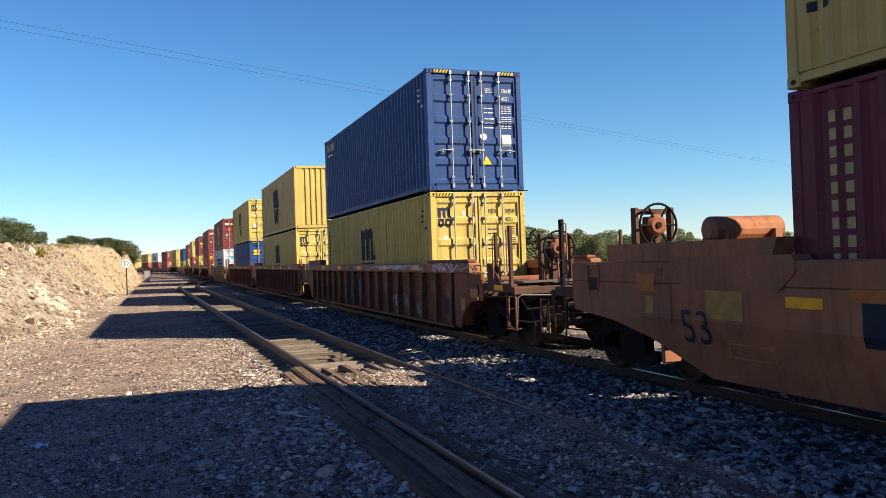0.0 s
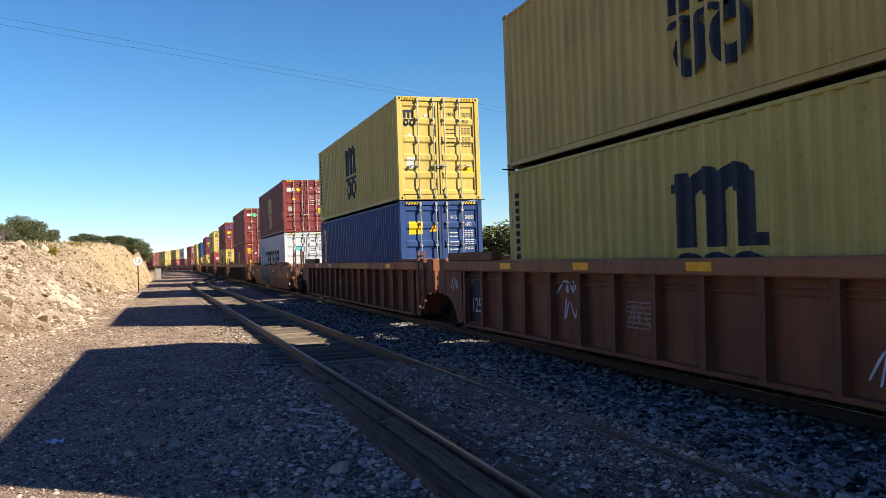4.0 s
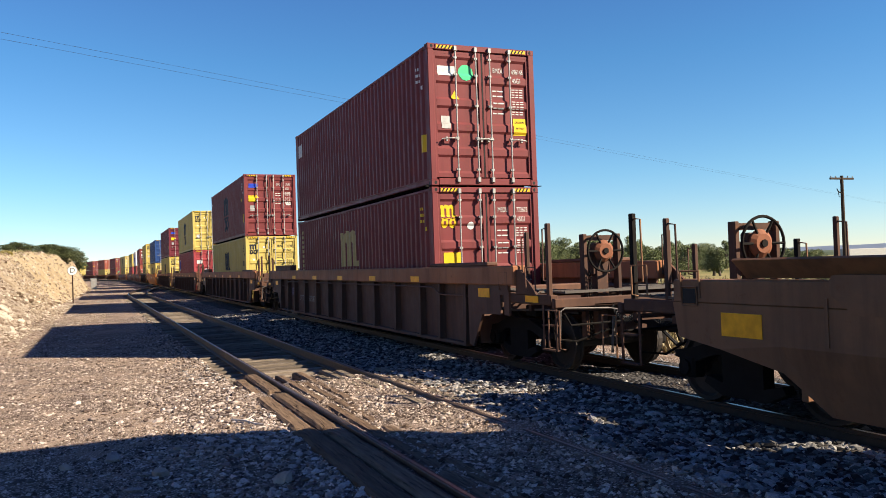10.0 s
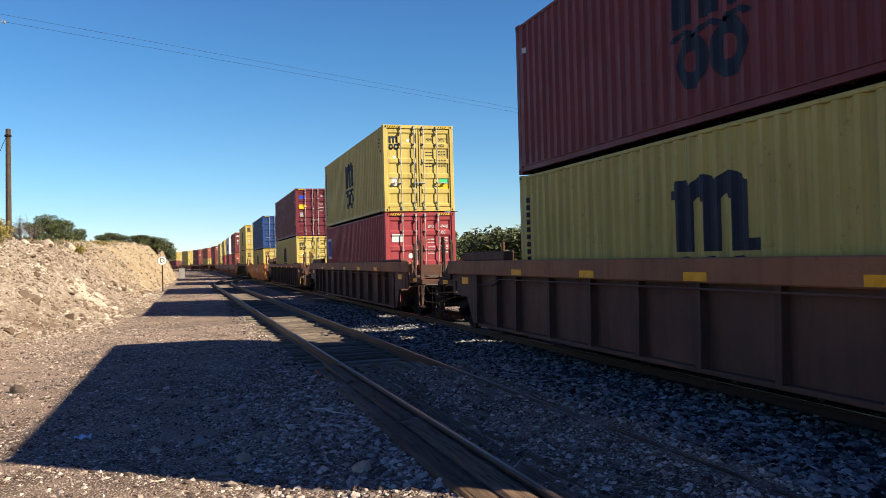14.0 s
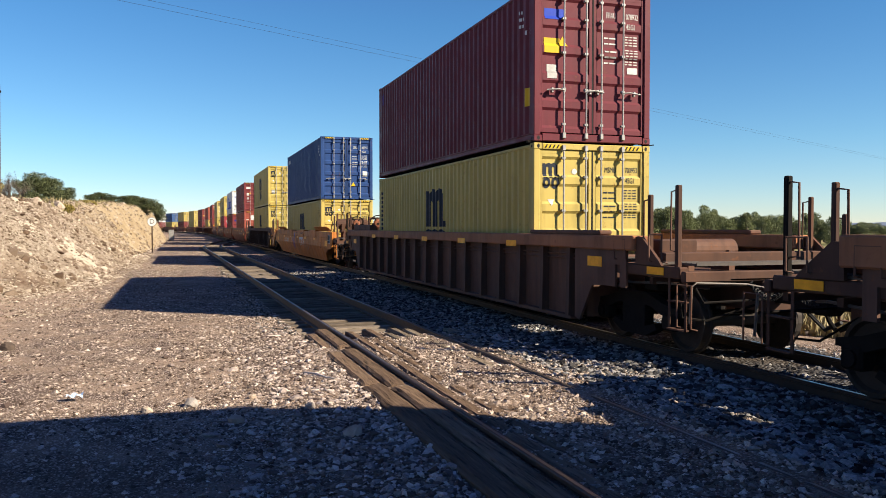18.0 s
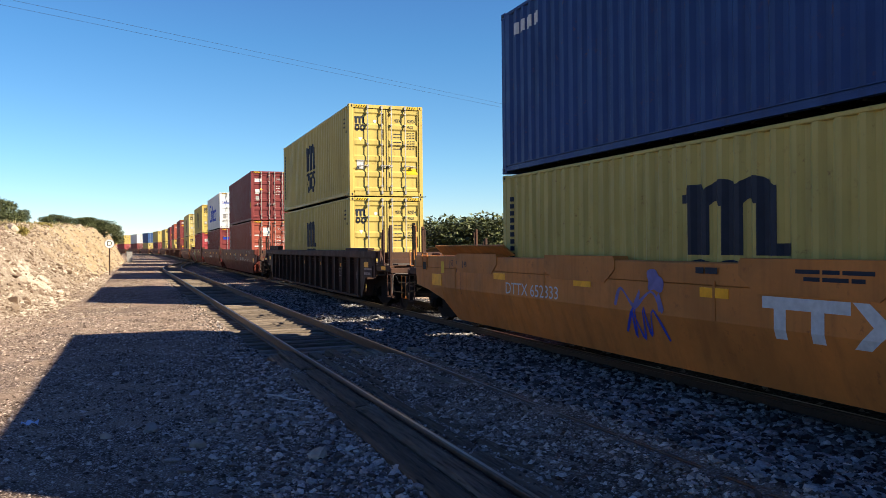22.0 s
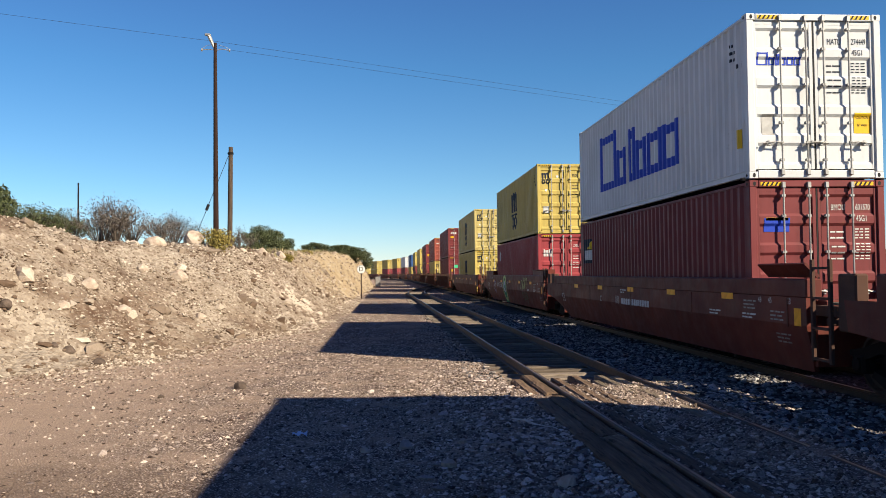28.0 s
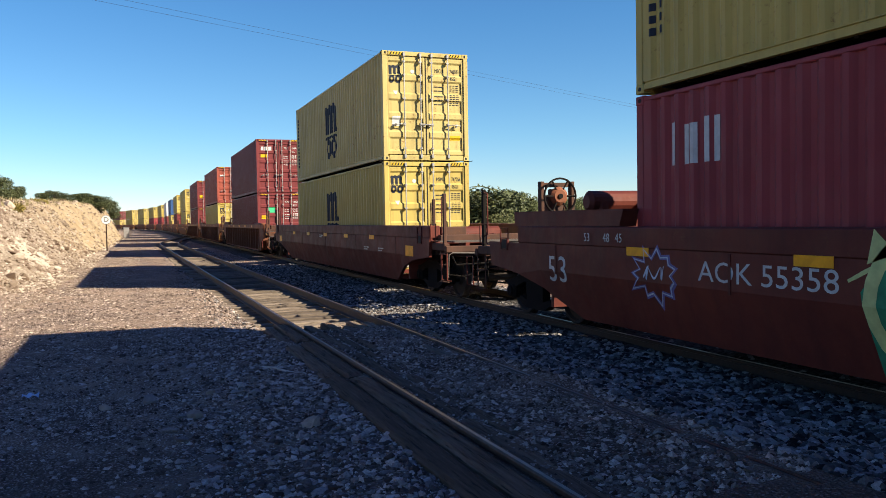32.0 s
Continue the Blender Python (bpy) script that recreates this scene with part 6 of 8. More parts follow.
RIB = "rusty brown ribbed well car carrying two stacked containers"
SPEC = {
    0: ("smooth", CAR_RUST, "rust-orange smooth-sided well car with faded paint", "end", "end", 1.0),
    1: ("ribbed", CAR_BROWN, "brown ribbed articulated well unit with chalky graffiti", "end", "joint", 1.0),
    2: ("ribbed", CAR_BROWN, "brown ribbed middle well unit with graffiti", "joint", "joint", 1.0),
    3: ("ribbed", CAR_BROWN, "brown ribbed end well unit with white graffiti", "joint", "end", 1.0),
    4: ("smooth", CAR_TAN, "tan smooth-sided well car with green graffiti", "end", "end", 1.0),
    5: ("ribbed", CAR_SLATE, RIB, "end", "end", 1.45), 6: ("ribbed", CAR_SLATE, RIB, "end", "end", 1.45), 7: ("ribbed", CAR_SLATE, RIB, "end", "end", 1.45),
    8: ("ribbed", CAR_SLATE, "grey-brown ribbed well car", "end", "end", 1.0),
    9: ("smooth", CAR_ORANGE, "orange smooth-sided well car with a white mark", "end", "end", 1.0),
    10: ("ribbed", CAR_DARK, "dark brown ribbed well car", "end", "end", 1.0),
    11: ("smooth", CAR_MAROON, "maroon-brown smooth articulated well unit", "end", "joint", 1.0),
    12: ("smooth", CAR_MAROON, "maroon-brown smooth middle well unit with white writing", "joint", "joint", 1.0),
    13: ("smooth", CAR_MAROON, "maroon-brown smooth end well unit with spray paint", "joint", "end", 1.0),
    14: ("smooth", CAR_MAROON, "maroon-brown smooth well car", "end", "end", 1.0),
}
for k in range(27):
    style, mat, label, fr, re_, pitch = SPEC.get(k, ("ribbed" if k < 18 else "smooth", CAR_BROWN, RIB if k < 18 else "brown smooth-sided well car", "end", "end", 1.0))
    well_car(PLACE[k], style, mat, label, fr, re_, pitch, [q for q, group in ((-1, (1, 5, 9, 16, 19, 22)), (1, (0, 4, 8, 13, 17, 21))) if k in group], k in (0, 13))


def words(car, text, u, z, h, mat, x=None, wide=1.0):
    mark(car, ("t", text, h, wide), [text_at(text, h * 1.4, 0, 0, wide)], mat, -u, z, "lettering", x)


def spray(car, seed, u, z, w, h, t, n, mat, x=None):
    mark(car, ("s", seed, w, h, t, n), scribble(seed, w, h, t, n), mat, -u, z, "graffiti", x)


CHORD, PANEL = -1.506, -1.352
CHORD_Z, FLAT = 1.50, -1.489
words(CARS[0], "53", -7.4, 0.80, 0.40, INK, FLAT, 1.05)
mark(CARS[0], "patch0", [rect(-0.30, 0.30, -0.21, 0.21)], STICKER_OLD, 6.87, 1.15, "faded_placard")
mark(CARS[0], "patch1", [rect(-0.20, 0.20, -0.11, 0.11)], STICKER_ORANGE, 8.37, 1.33, "faded_placard")
mark(CARS[0], "patch2", [rect(-0.08, 0.08, -0.11, 0.11)], STICKER_OLD, 8.29, 1.05, "faded_placard")
mark(CARS[0], "patch3", [rect(-0.25, 0.25, -0.06, 0.06)], STICKER_ORANGE, 4.9, 1.26, "faded_placard")
mark(CARS[0], "patch4", [rect(-0.22, 0.22, -0.2, 0.2)], INK, 4.8, 1.0, "dark_panel")
mark(CARS[0], "frame0", [rect(-0.35, 0.35, 0.07, 0.085), rect(-0.35, 0.35, -0.085, -0.07), rect(-0.35, -0.335, -0.07, 0.07), rect(0.335, 0.35, -0.07, 0.07)], STICKER_OLD, 6.55, 0.60, "stencil_frame")
for t, u in (("53", -8.04), ("48", -7.27), ("45", -6.8), ("40", -6.0)):
    words(CARS[0], t, u, 1.45, 0.09, INK, FLAT)
words(CARS[0], "20", -6.0, 1.32, 0.09, INK, FLAT)
for k, u in enumerate((-6.5, -5.5, -4.45, -3.45, 0.5, 2.5)):
    spray(CARS[1], 30 + k, u, 0.92, 0.62, 0.36, 0.022, 9, SPRAY_OLD, PANEL)
for k, (u, z) in enumerate(((3.48, 0.66), (4.48, 0.68), (5.5, 0.55))):
    spray(CARS[1], 40 + k, u, z, 0.55, 0.40, 0.028, 10, SPRAY, PANEL)
    spray(CARS[1], 44 + k, u, z + 0.32, 0.5, 0.2, 0.016, 9, SPRAY_OLD, PANEL)
words(CARS[1], "53", 6.52, 0.75, 0.28, SPRAY_DARK, PANEL)
spray(CARS[1], 48, 7.5, 0.98, 0.6, 0.3, 0.03, 9, SPRAY_RUST, PANEL)
mark(CARS[1], "dark_box", [rect(-0.24, 0.24, -0.16, 0.16)], INK, -7.5, 0.66, "dark_panel", PANEL)
mark(CARS[1], "tag_plate", [rect(-0.11, 0.11, -0.13, 0.13)], STICKER_OLD, -8.68, 0.76, "faded_placard", -1.456)
mark(CARS[1], "tag_plate2", [rect(-0.2, 0.2, -0.09, 0.09)], STICKER_OLD, -9.3, 1.0, "faded_placard", -1.456)
spray(CARS[1], 49, 3.55, 1.51, 4.3, 0.12, 0.016, 60, SPRAY, CHORD)
spray(CARS[1], 50, 7.7, 1.51, 1.5, 0.20, 0.04, 16, SPRAY, CHORD)
spray(CARS[1], 51, 9.05, 1.50, 1.1, 0.10, 0.05, 7, SPRAY_OLD, CHORD)
mark(CARS[2], "black_panel2", [rect(-0.48, 0.48, -0.52, 0.52)], INK, 7.5, 0.86, "dark_panel", PANEL + 0.002)
words(CARS[2], "1251", -7.5, 0.68, 0.30, LETTER, PANEL - 0.003, 0.9)
words(CARS[2], "53", -7.8, 1.17, 0.10, LETTER, PANEL - 0.003)
spray(CARS[2], 66, -8.6, 1.12, 0.35, 0.3, 0.035, 8, SPRAY, -1.456)
spray(CARS[2], 67, -3.52, 1.17, 0.66, 0.28, 0.045, 9, SPRAY, PANEL)
spray(CARS[2], 68, -3.5, 0.82, 0.5, 0.36, 0.045, 7, SPRAY, PANEL)
mark(CARS[2], "fine2", sum((bars(-0.35, -0.07 * k, (0.3, 0.1, 0.25), 0.02, 0.02) for k in range(6)), []), SPRAY_OLD, 1.5, 1.0, "stencil", PANEL)
for k, u in enumerate((-1.5, -0.5)):
    mark(CARS[1], ("teal", k), [rect(-0.44, 0.44, -0.53, 0.53)], SPRAY_BLUE, -u, 0.86, "graffiti", PANEL + 0.002)
    mark(CARS[1], ("arch", k), [ring(0, 0, 0.20, 0.25, 0, 180, 10, 0.35)], SPRAY, -u, 1.45, "graffiti", CHORD)
    spray(CARS[1], 53 + k, u - 0.1, 0.80, 0.45, 0.85, 0.03, 4, SPRAY, PANEL)
mark(CARS[1], "loop", [ring(0, 0, 0.06, 0.085, 0, 360, 14, 1.6), ring(0.22, 0.1, 0.05, 0.075, 120, 420, 12, 1.2)], SPRAY, 0.45, 0.98, "graffiti", PANEL - 0.003)
words(CARS[1], "DTTX 787152", 1.3, CHORD_Z, 0.10, INK, CHORD)
spray(CARS[1], 56, -8.8, 1.50, 0.7, 0.2, 0.045, 10, SPRAY, CHORD)
mark(CARS[1], "fine0", bars(-0.4, 0, (0.3, 0.2, 0.25), 0.03, 0.03) + bars(-0.35, -0.06, (0.2, 0.3, 0.15), 0.03, 0.03), INK, 1.2, 1.53, "stencil", CHORD)
spray(CARS[2], 60, 6.45, CHORD_Z, 0.5, 0.14, 0.03, 8, SPRAY, CHORD)
spray(CARS[2], 61, -1.5, 0.85, 0.6, 0.4, 0.025, 9, SPRAY_OLD, PANEL)
words(CARS[2], "56", 6.75, 0.78, 0.26, SPRAY_DARK, PANEL)
spray(CARS[2], 63, 2.5, 0.6, 0.5, 0.4, 0.03, 6, SPRAY, PANEL)
spray(CARS[2], 64, 3.55, 0.6, 0.3, 0.5, 0.03, 6, SPRAY, PANEL)
spray(CARS[2], 65, 5.5, 0.75, 0.6, 0.6, 0.02, 11, SPRAY_OLD, PANEL)
mark(CARS[2], "black_panel", [rect(-0.46, 0.46, -0.52, 0.52)], INK, -7.5, 0.86, "dark_panel", PANEL + 0.002)
words(CARS[2], "48", 7.3, 1.12, 0.13, LETTER, PANEL - 0.003)
mark(CARS[2], "panel_lines", sum((bars(-0.33, -0.06 - 0.09 * k, w, 0.03, 0.02) for k, w in enumerate(((0.2, 0.1, 0.2), (0.16, 0.2, 0.14), (0.1, 0.24, 0.16), (0.2, 0.12), (0.16, 0.1, 0.1)))), []), LETTER, -7.5, 0.75, "stencil", PANEL - 0.003)
for k, u in enumerate((-6.5, -3.5, -2.5, -1.5, 0.5, 2.5, 4.5)):
    spray(CARS[3], 70 + k, u, 0.80, 0.58, 0.62, 0.045 if k < 4 else 0.025, 10, SPRAY if k < 4 else SPRAY_OLD, PANEL)
spray(CARS[3], 77, -6.6, 1.12, 0.62, 0.30, 0.05, 12, SPRAY, PANEL)
spray(CARS[3], 78, -6.5, 0.80, 0.4, 0.10, 0.03, 6, SPRAY, PANEL)
words(CARS[3], "DTTX", -5.5, 1.1, 0.18, INK, PANEL)
spray(CARS[3], 80, -3.0, CHORD_Z, 0.6, 0.12, 0.025, 9, SPRAY, CHORD)
mark(CARS[3], "gold_run", [rect(-2.0, 2.0, -0.09, 0.09)], STICKER_OLD, -1.0, CHORD_Z, "faded_band", CHORD)
words(CARS[4], "FEC 70045", -4.5, 1.22, 0.14, INK, FLAT)
def blob(seed, w, h, grow=0.0):
    """A swollen, uneven outline."""
    rr = random.Random(seed)
    ph = [rr.uniform(0, 6.28) for _ in range(4)]
    pts = []
    for j in range(32):
        a = j * math.pi / 16
        q = 1 + 0.16 * math.sin(2 * a + ph[0]) + 0.13 * math.sin(3 * a + ph[1]) + 0.08 * math.sin(5 * a + ph[2])
        sq = (abs(math.cos(a)) ** 4 + abs(math.sin(a)) ** 4) ** -0.25
        pts.append((q * sq * (w / 2 + grow) * math.cos(a), min(0.56, max(-0.56, q * sq * (h / 2 + grow) * math.sin(a)))))
    return [([(0, 0)] + pts, [(0, 1 + j, 1 + (j + 1) % 32) for j in range(32)])]


for k in range(6):
    u, z = -3.05 + k * 0.74 + (0.1 if k % 2 else 0), 0.92 - 0.03 * k
    mark(CARS[4], ("halo", k), blob(k + 3, 0.95, 1.10, 0.05), CAMO, -u, z, "graffiti", -1.486 - 0.0005 * k)
for k in range(6):
    u, z = -3.05 + k * 0.74 + (0.1 if k % 2 else 0), 0.92 - 0.03 * k
    mark(CARS[4], ("edge", k), blob(k + 3, 0.72, 1.02, 0.03), SPRAY_OLD, -u, z, "graffiti", -1.490 - 0.0005 * k)
    mark(CARS[4], ("blob", k), blob(k + 3, 0.72, 1.02, 0.0), (SPRAY_DARK, SPRAY_BLUE, SPRAY_DARK)[k % 3], -u, z, "graffiti", -1.494 - 0.0005 * k)
    mark(CARS[4], ("ring", k), [ring(0.04, 0.1, 0.12, 0.21, 40 + 70 * k, 250 + 80 * k, 12, 1.5)], SPRAY_GREEN, -u, z, "graffiti", -1.499)
    spray(CARS[4], 90 + k, u, z, 0.5, 0.8, 0.018, 5, SPRAY_OLD, -1.502)
mark(CARS[4], "owner_name", bars(0, 0, (0.16, 0.08, 0.3, 0.2, 0.3, 0.3, 0.24, 0.2, 0.3, 0.3, 0.24), 0.20, 0.05), SPRAY_DARK, -1.4, 1.0, "owner_bars")["kind"] = "stuff"
words(CARS[5], "DTTX", -5.17, 0.74, 0.18, LETTER_WORN, PANEL, 1.15)
words(CARS[5], "623087", -3.86, 0.74, 0.18, LETTER_WORN, PANEL, 1.15)
spray(CARS[5], 100, -6.45, 0.92, 0.6, 0.36, 0.022, 12, SPRAY_LILAC, PANEL)
words(CARS[9], "53", 7.44, 0.88, 0.26, INK)
words(CARS[9], "53", -8.0, 1.36, 0.11, INK, FLAT)
words(CARS[9], "48", -7.26, 1.35, 0.11, INK, -1.499)
for k, (u, z, h) in enumerate(((-8.12, 1.33, 0.07), (-7.72, 1.38, 0.035), (-7.72, 1.22, 0.035), (-7.40, 1.35, 0.07))):
    mark(CARS[9], ("tick", h), [rect(-0.012, 0.012, -h, h)], INK, -u, z, "index_mark", -1.499)
mark(CARS[9], "seam9", [rect(-0.006, 0.006, -0.24, 0.24)], INK, 7.55, 0.98, "seam")
mark(CARS[9], "patch9", [rect(-0.09, 0.09, -0.12, 0.12)], STICKER, 8.55, 1.27, "sticker")
words(CARS[9], "DTTX 652333", -4.5, 0.97, 0.20, LETTER, None, 1.15)
mark(CARS[9], "white_mark", [rect(-1.0, 0.10, 0.09, 0.21), rect(-0.84, -0.68, -0.21, 0.09), rect(-0.36, -0.20, -0.21, 0.09), poly((0.12, 0.21), (0.30, 0.21), (0.56, 0.0), (0.30, -0.21), (0.12, -0.21), (0.34, 0.0))], LETTER, -1.74, 0.97, "logo_mark")
spray(CARS[9], 101, -1.35, 0.70, 1.0, 0.45, 0.05, 9, ROYAL)
spray(CARS[9], 102, -1.35, 1.02, 1.0, 0.28, 0.07, 9, SPRAY_VIOLET)
mark(CARS[9], "violet", blob(9, 0.3, 0.26), SPRAY_VIOLET, 1.1, 1.26, "graffiti")
mark(CARS[9], "fine9", bars(-0.4, 0, (0.3, 0.2, 0.35), 0.04, 0.03) + bars(-0.3, -0.07, (0.2, 0.3, 0.15), 0.04, 0.03), INK, -1.6, 1.42, "stencil", -1.498)
mark(CARS[9], "fine10", bars(-0.2, 0, (0.14, 0.2), 0.07, 0.03), INK, 0.1, 1.38, "stencil", -1.498)
spray(CARS[9], 103, 3.4, 0.80, 2.0, 0.45, 0.035, 9, SPRAY_OLD)
for z, t in ((1.10, "20"), (0.98, "40")):
    words(CARS[10], t, 5.72, z - 0.12, 0.11, LETTER, PANEL)
words(CARS[10], "53", 5.28, 0.88, 0.28, SPRAY_OLD, PANEL, 0.9)
words(CARS[10], "45", 6.7, 1.02, 0.09, SPRAY_OLD, PANEL)
mark(CARS[10], "fine11", bars(-0.4, 0, (0.3, 0.2, 0.25), 0.05, 0.03) + bars(-0.4, -0.14, (0.2, 0.12, 0.3), 0.07, 0.03), SPRAY_OLD, -9.0, 1.06, "stencil", -1.452)
spray(CARS[10], 104, 7.5, 0.9, 0.5, 0.34, 0.016, 9, SPRAY_OLD, PANEL)
words(CARS[11], "AOK 55358", 3.55, 1.02, 0.20, LETTER, -1.4945, 1.25)
words(CARS[11], "A", 0.9, 1.0, 0.18, LETTER)
words(CARS[11], "53", -7.8, 0.95, 0.26, LETTER)
for i, (t, u) in enumerate((("40", 6.04), ("45", 6.8), ("48", 7.35))):
    words(CARS[11], t, u, 1.43, 0.12, LETTER, -1.506)
words(CARS[12], "53", -7.6, 0.85, 0.28, LETTER)
words(CARS[12], "C", -2.78, 0.96, 0.16, LETTER)
mark(CARS[12], "owner3", bars(0, 0, (0.05, 0.05, 0.05), 0.20, 0.05) + bars(0.5, 0, (0.22, 0.12, 0.14, 0.14, 0.12, 0.14, 0.14, 0.14, 0.1, 0.12, 0.08, 0.06, 0.14, 0.14), 0.15, 0.03), LETTER, 1.3, 0.88, "owner_bars")["kind"] = "stuff"
words(CARS[13], "53", -7.8, 0.92, 0.40, LETTER, None, 1.1)
words(CARS[13], "AOK 55358", -3.53, 1.08, 0.23, LETTER, None, 1.25)
mark(CARS[13], "burst", jagged(7, 1.05, 0.72, 0.03), SPRAY, 5.36, 1.0, "graffiti", -1.492)
mark(CARS[13], "burst_haze", jagged(7, 1.15, 0.80, 0.10), SPRAY_VIOLET, 5.36, 1.0, "graffiti")
spray(CARS[13], 111, -5.36, 1.02, 0.55, 0.22, 0.03, 8, SPRAY, -1.495)
for i, (t, u) in enumerate((("53", -6.9), ("48", -6.4), ("45", -6.1))):
    words(CARS[13], t, u, 1.43, 0.12, LETTER, -1.506)
mark(CARS[13], "green_a", [poly((-0.5, -0.7), (0.5, -0.7), (0.62, 0.1), (0.35, 0.45), (-0.35, 0.45), (-0.62, 0.1))], SPRAY_GREEN, 1.7, 0.92, "graffiti")
mark(CARS[13], "green_b", [ring(0, 0, 0.46, 0.60, 0, 360, 20, 1.1), poly((-0.55, 0.35), (-0.25, 0.45), (-0.48, 0.66)), poly((0.25, 0.45), (0.55, 0.35), (0.48, 0.66))], SPRAY_LIME, 1.7, 0.92, "graffiti", -1.489)
mark(CARS[13], "green_c", [ring(0, 0.08, 0.10, 0.30, 0, 360, 16)], SPRAY, 1.7, 0.92, "graffiti", -1.492)
spray(CARS[13], 113, -1.7, 1.25, 1.1, 0.3, 0.04, 7, SPRAY_LIME)
spray(CARS[13], 114, 4.0, 1.16, 1.35, 0.70, 0.05, 13, SPRAY_LIME, -1.488)
mark(CARS[13], "drips", [rect(u, u + 0.05, -h, 0) for u, h in ((-0.55, 0.3), (-0.2, 0.42), (0.1, 0.34), (0.38, 0.5), (0.6, 0.28))], SPRAY_GREEN, -4.0, 0.84, "graffiti", -1.487)["kind"] = "stuff"
mark(CARS[11], "roundel", [ring(0, 0, 0.17, 0.195, 0, 360, 20), rect(-0.10, 0.10, 0.02, 0.05), rect(-0.08, 0.08, -0.06, -0.03)], LETTER, -0.15, 1.02, "roundel")
for k in (12, 13):
    mark(CARS[k], "end_placard", [rect(-0.10, 0.10, -0.13, 0.13)], REFLECT, -8.15, 1.02, "placard")
    for t, u in (("53", 7.9), ("45", 7.3), ("48", 6.95)):
        words(CARS[k], t, u, 1.24, 0.09, LETTER)
    for j, (u, z) in enumerate(((7.55, 1.06), (7.65, 0.72), (6.6, 1.2))):
        mark(CARS[k], ("endnote", j), bars(-0.25, 0, (0.12, 0.18, 0.1), 0.025, 0.03) + bars(-0.25, -0.06, (0.2, 0.16), 0.025, 0.03) + bars(-0.25, -0.12, (0.1, 0.14, 0.12), 0.025, 0.03), LETTER_WORN, -u, z, "stencil")
for k in (11, 12, 13, 14):
    for j, u in enumerate((-0.6, 5.2, 6.6)):
        mark(CARS[k], ("stencil", j), bars(-0.3, 0, (0.14, 0.10, 0.2), 0.028, 0.03) + bars(-0.3, -0.055, (0.2, 0.14), 0.024, 0.03), LETTER, -u, 0.98 + 0.25 * (j == 0), "stencil")

# ---------------------------------------------------------------- stones, planks and the crossing
OCTA = (np.array([(1, 0, 0), (-1, 0, 0), (0, 1, 0), (0, -1, 0), (0, 0, 1), (0, 0, -1)], float),
        np.array([(0, 2, 4), (2, 1, 4), (1, 3, 4), (3, 0, 4), (2, 0, 5), (1, 2, 5), (3, 1, 5), (0, 3, 5)]))
_p = (1 + 5 ** 0.5) / 2
ICO = (np.array([(-1, _p, 0), (1, _p, 0), (-1, -_p, 0), (1, -_p, 0), (0, -1, _p), (0, 1, _p), (0, -1, -_p), (0, 1, -_p), (_p, 0, -1), (_p, 0, 1), (-_p, 0, -1), (-_p, 0, 1)]) / 1.902,
       np.array([(0, 11, 5), (0, 5, 1), (0, 1, 7), (0, 7, 10), (0, 10, 11), (1, 5, 9), (5, 11, 4), (11, 10, 2), (10, 7, 6), (7, 1, 8), (3, 9, 4), (3, 4, 2), (3, 2, 6), (3, 6, 8), (3, 8, 9), (4, 9, 5), (2, 4, 11), (6, 2, 10), (8, 6, 7), (9, 8, 1)]))


def stones(name, pts, size, mat, label, seed, shape=OCTA, flat=0.65, category="stones"):
    """Many angular stones in one mesh, half sunk where they lie."""
    r = np.random.RandomState(seed)
    base, faces = shape
    n, m = len(pts), len(base)
    v = base[None] * (1 + r.uniform(-0.3, 0.3, (n, m, 1))) + r.uniform(-0.18, 0.18, (n, m, 3))
    v *= size[:, None, None] * np.stack([r.uniform(0.7, 1.35, n), r.uniform(0.7, 1.35, n), r.uniform(flat * 0.7, flat * 1.3, n)], 1)[:, None]
    a, b = r.uniform(0, 6.28, n), r.uniform(-0.5, 0.5, n)
    ca, sa, cb, sb = np.cos(a), np.sin(a), np.cos(b), np.sin(b)
    x, y, z = v[..., 0], v[..., 1], v[..., 2]
    y, z = y * cb[:, None] - z * sb[:, None], y * sb[:, None] + z * cb[:, None]
    x, y = x * ca[:, None] - y * sa[:, None], x * sa[:, None] + y * ca[:, None]
    v = np.stack([x, y, z], -1) + pts[:, None]
    f = (faces[None] + (np.arange(n) * m)[:, None, None]).reshape(-1, 3)
    me = bpy.data.meshes.new(name)
    me.vertices.add(n * m)
    me.vertices.foreach_set("co", v.reshape(-1))
    me.loops.add(f.size)
    me.loops.foreach_set("vertex_index", f.reshape(-1))
    me.polygons.add(len(f))
    me.polygons.foreach_set("loop_start", np.arange(0, f.size, 3))
    me.polygons.foreach_set("use_smooth", np.zeros(len(f), bool))
    me.update(calc_edges=True)
    me.materials.append(mat)
    ob = new(name, me)
    return tagged(ob, label, category, kind="stuff")


def crossing_height(x, y):
    """Dirt and gravel packed up to the rails where the farm road crosses the siding."""
    k = float(np.interp(x, [0.4, 1.3, 1.9, 2.4, 2.6, 3.1, 3.5, 3.9, 4.06, 4.5, 5.1, 5.6, 5.9], [-0.06, 0.035, 0.080, 0.10, 0.094, 0.108, 0.118, 0.124, 0.132, 0.124, 0.07, 0.0, -0.08]))
    k += float(np.interp(x, [3.5, 3.95, 4.3, 5.0], [0, 1, 1, 0])) * float(np.interp(y, [8.2, 10.0], [0.030, 0.0]))
    e = float(np.interp(y, [0, 12.6, 14.4], [1, 1, 0]))
    return k * e - 0.08 * (1 - e) + 0.024 * noise.fractal((x * 2.2, y * 2.2, 4), 0.8, 2.1, 4)


r6 = np.random.RandomState(8)


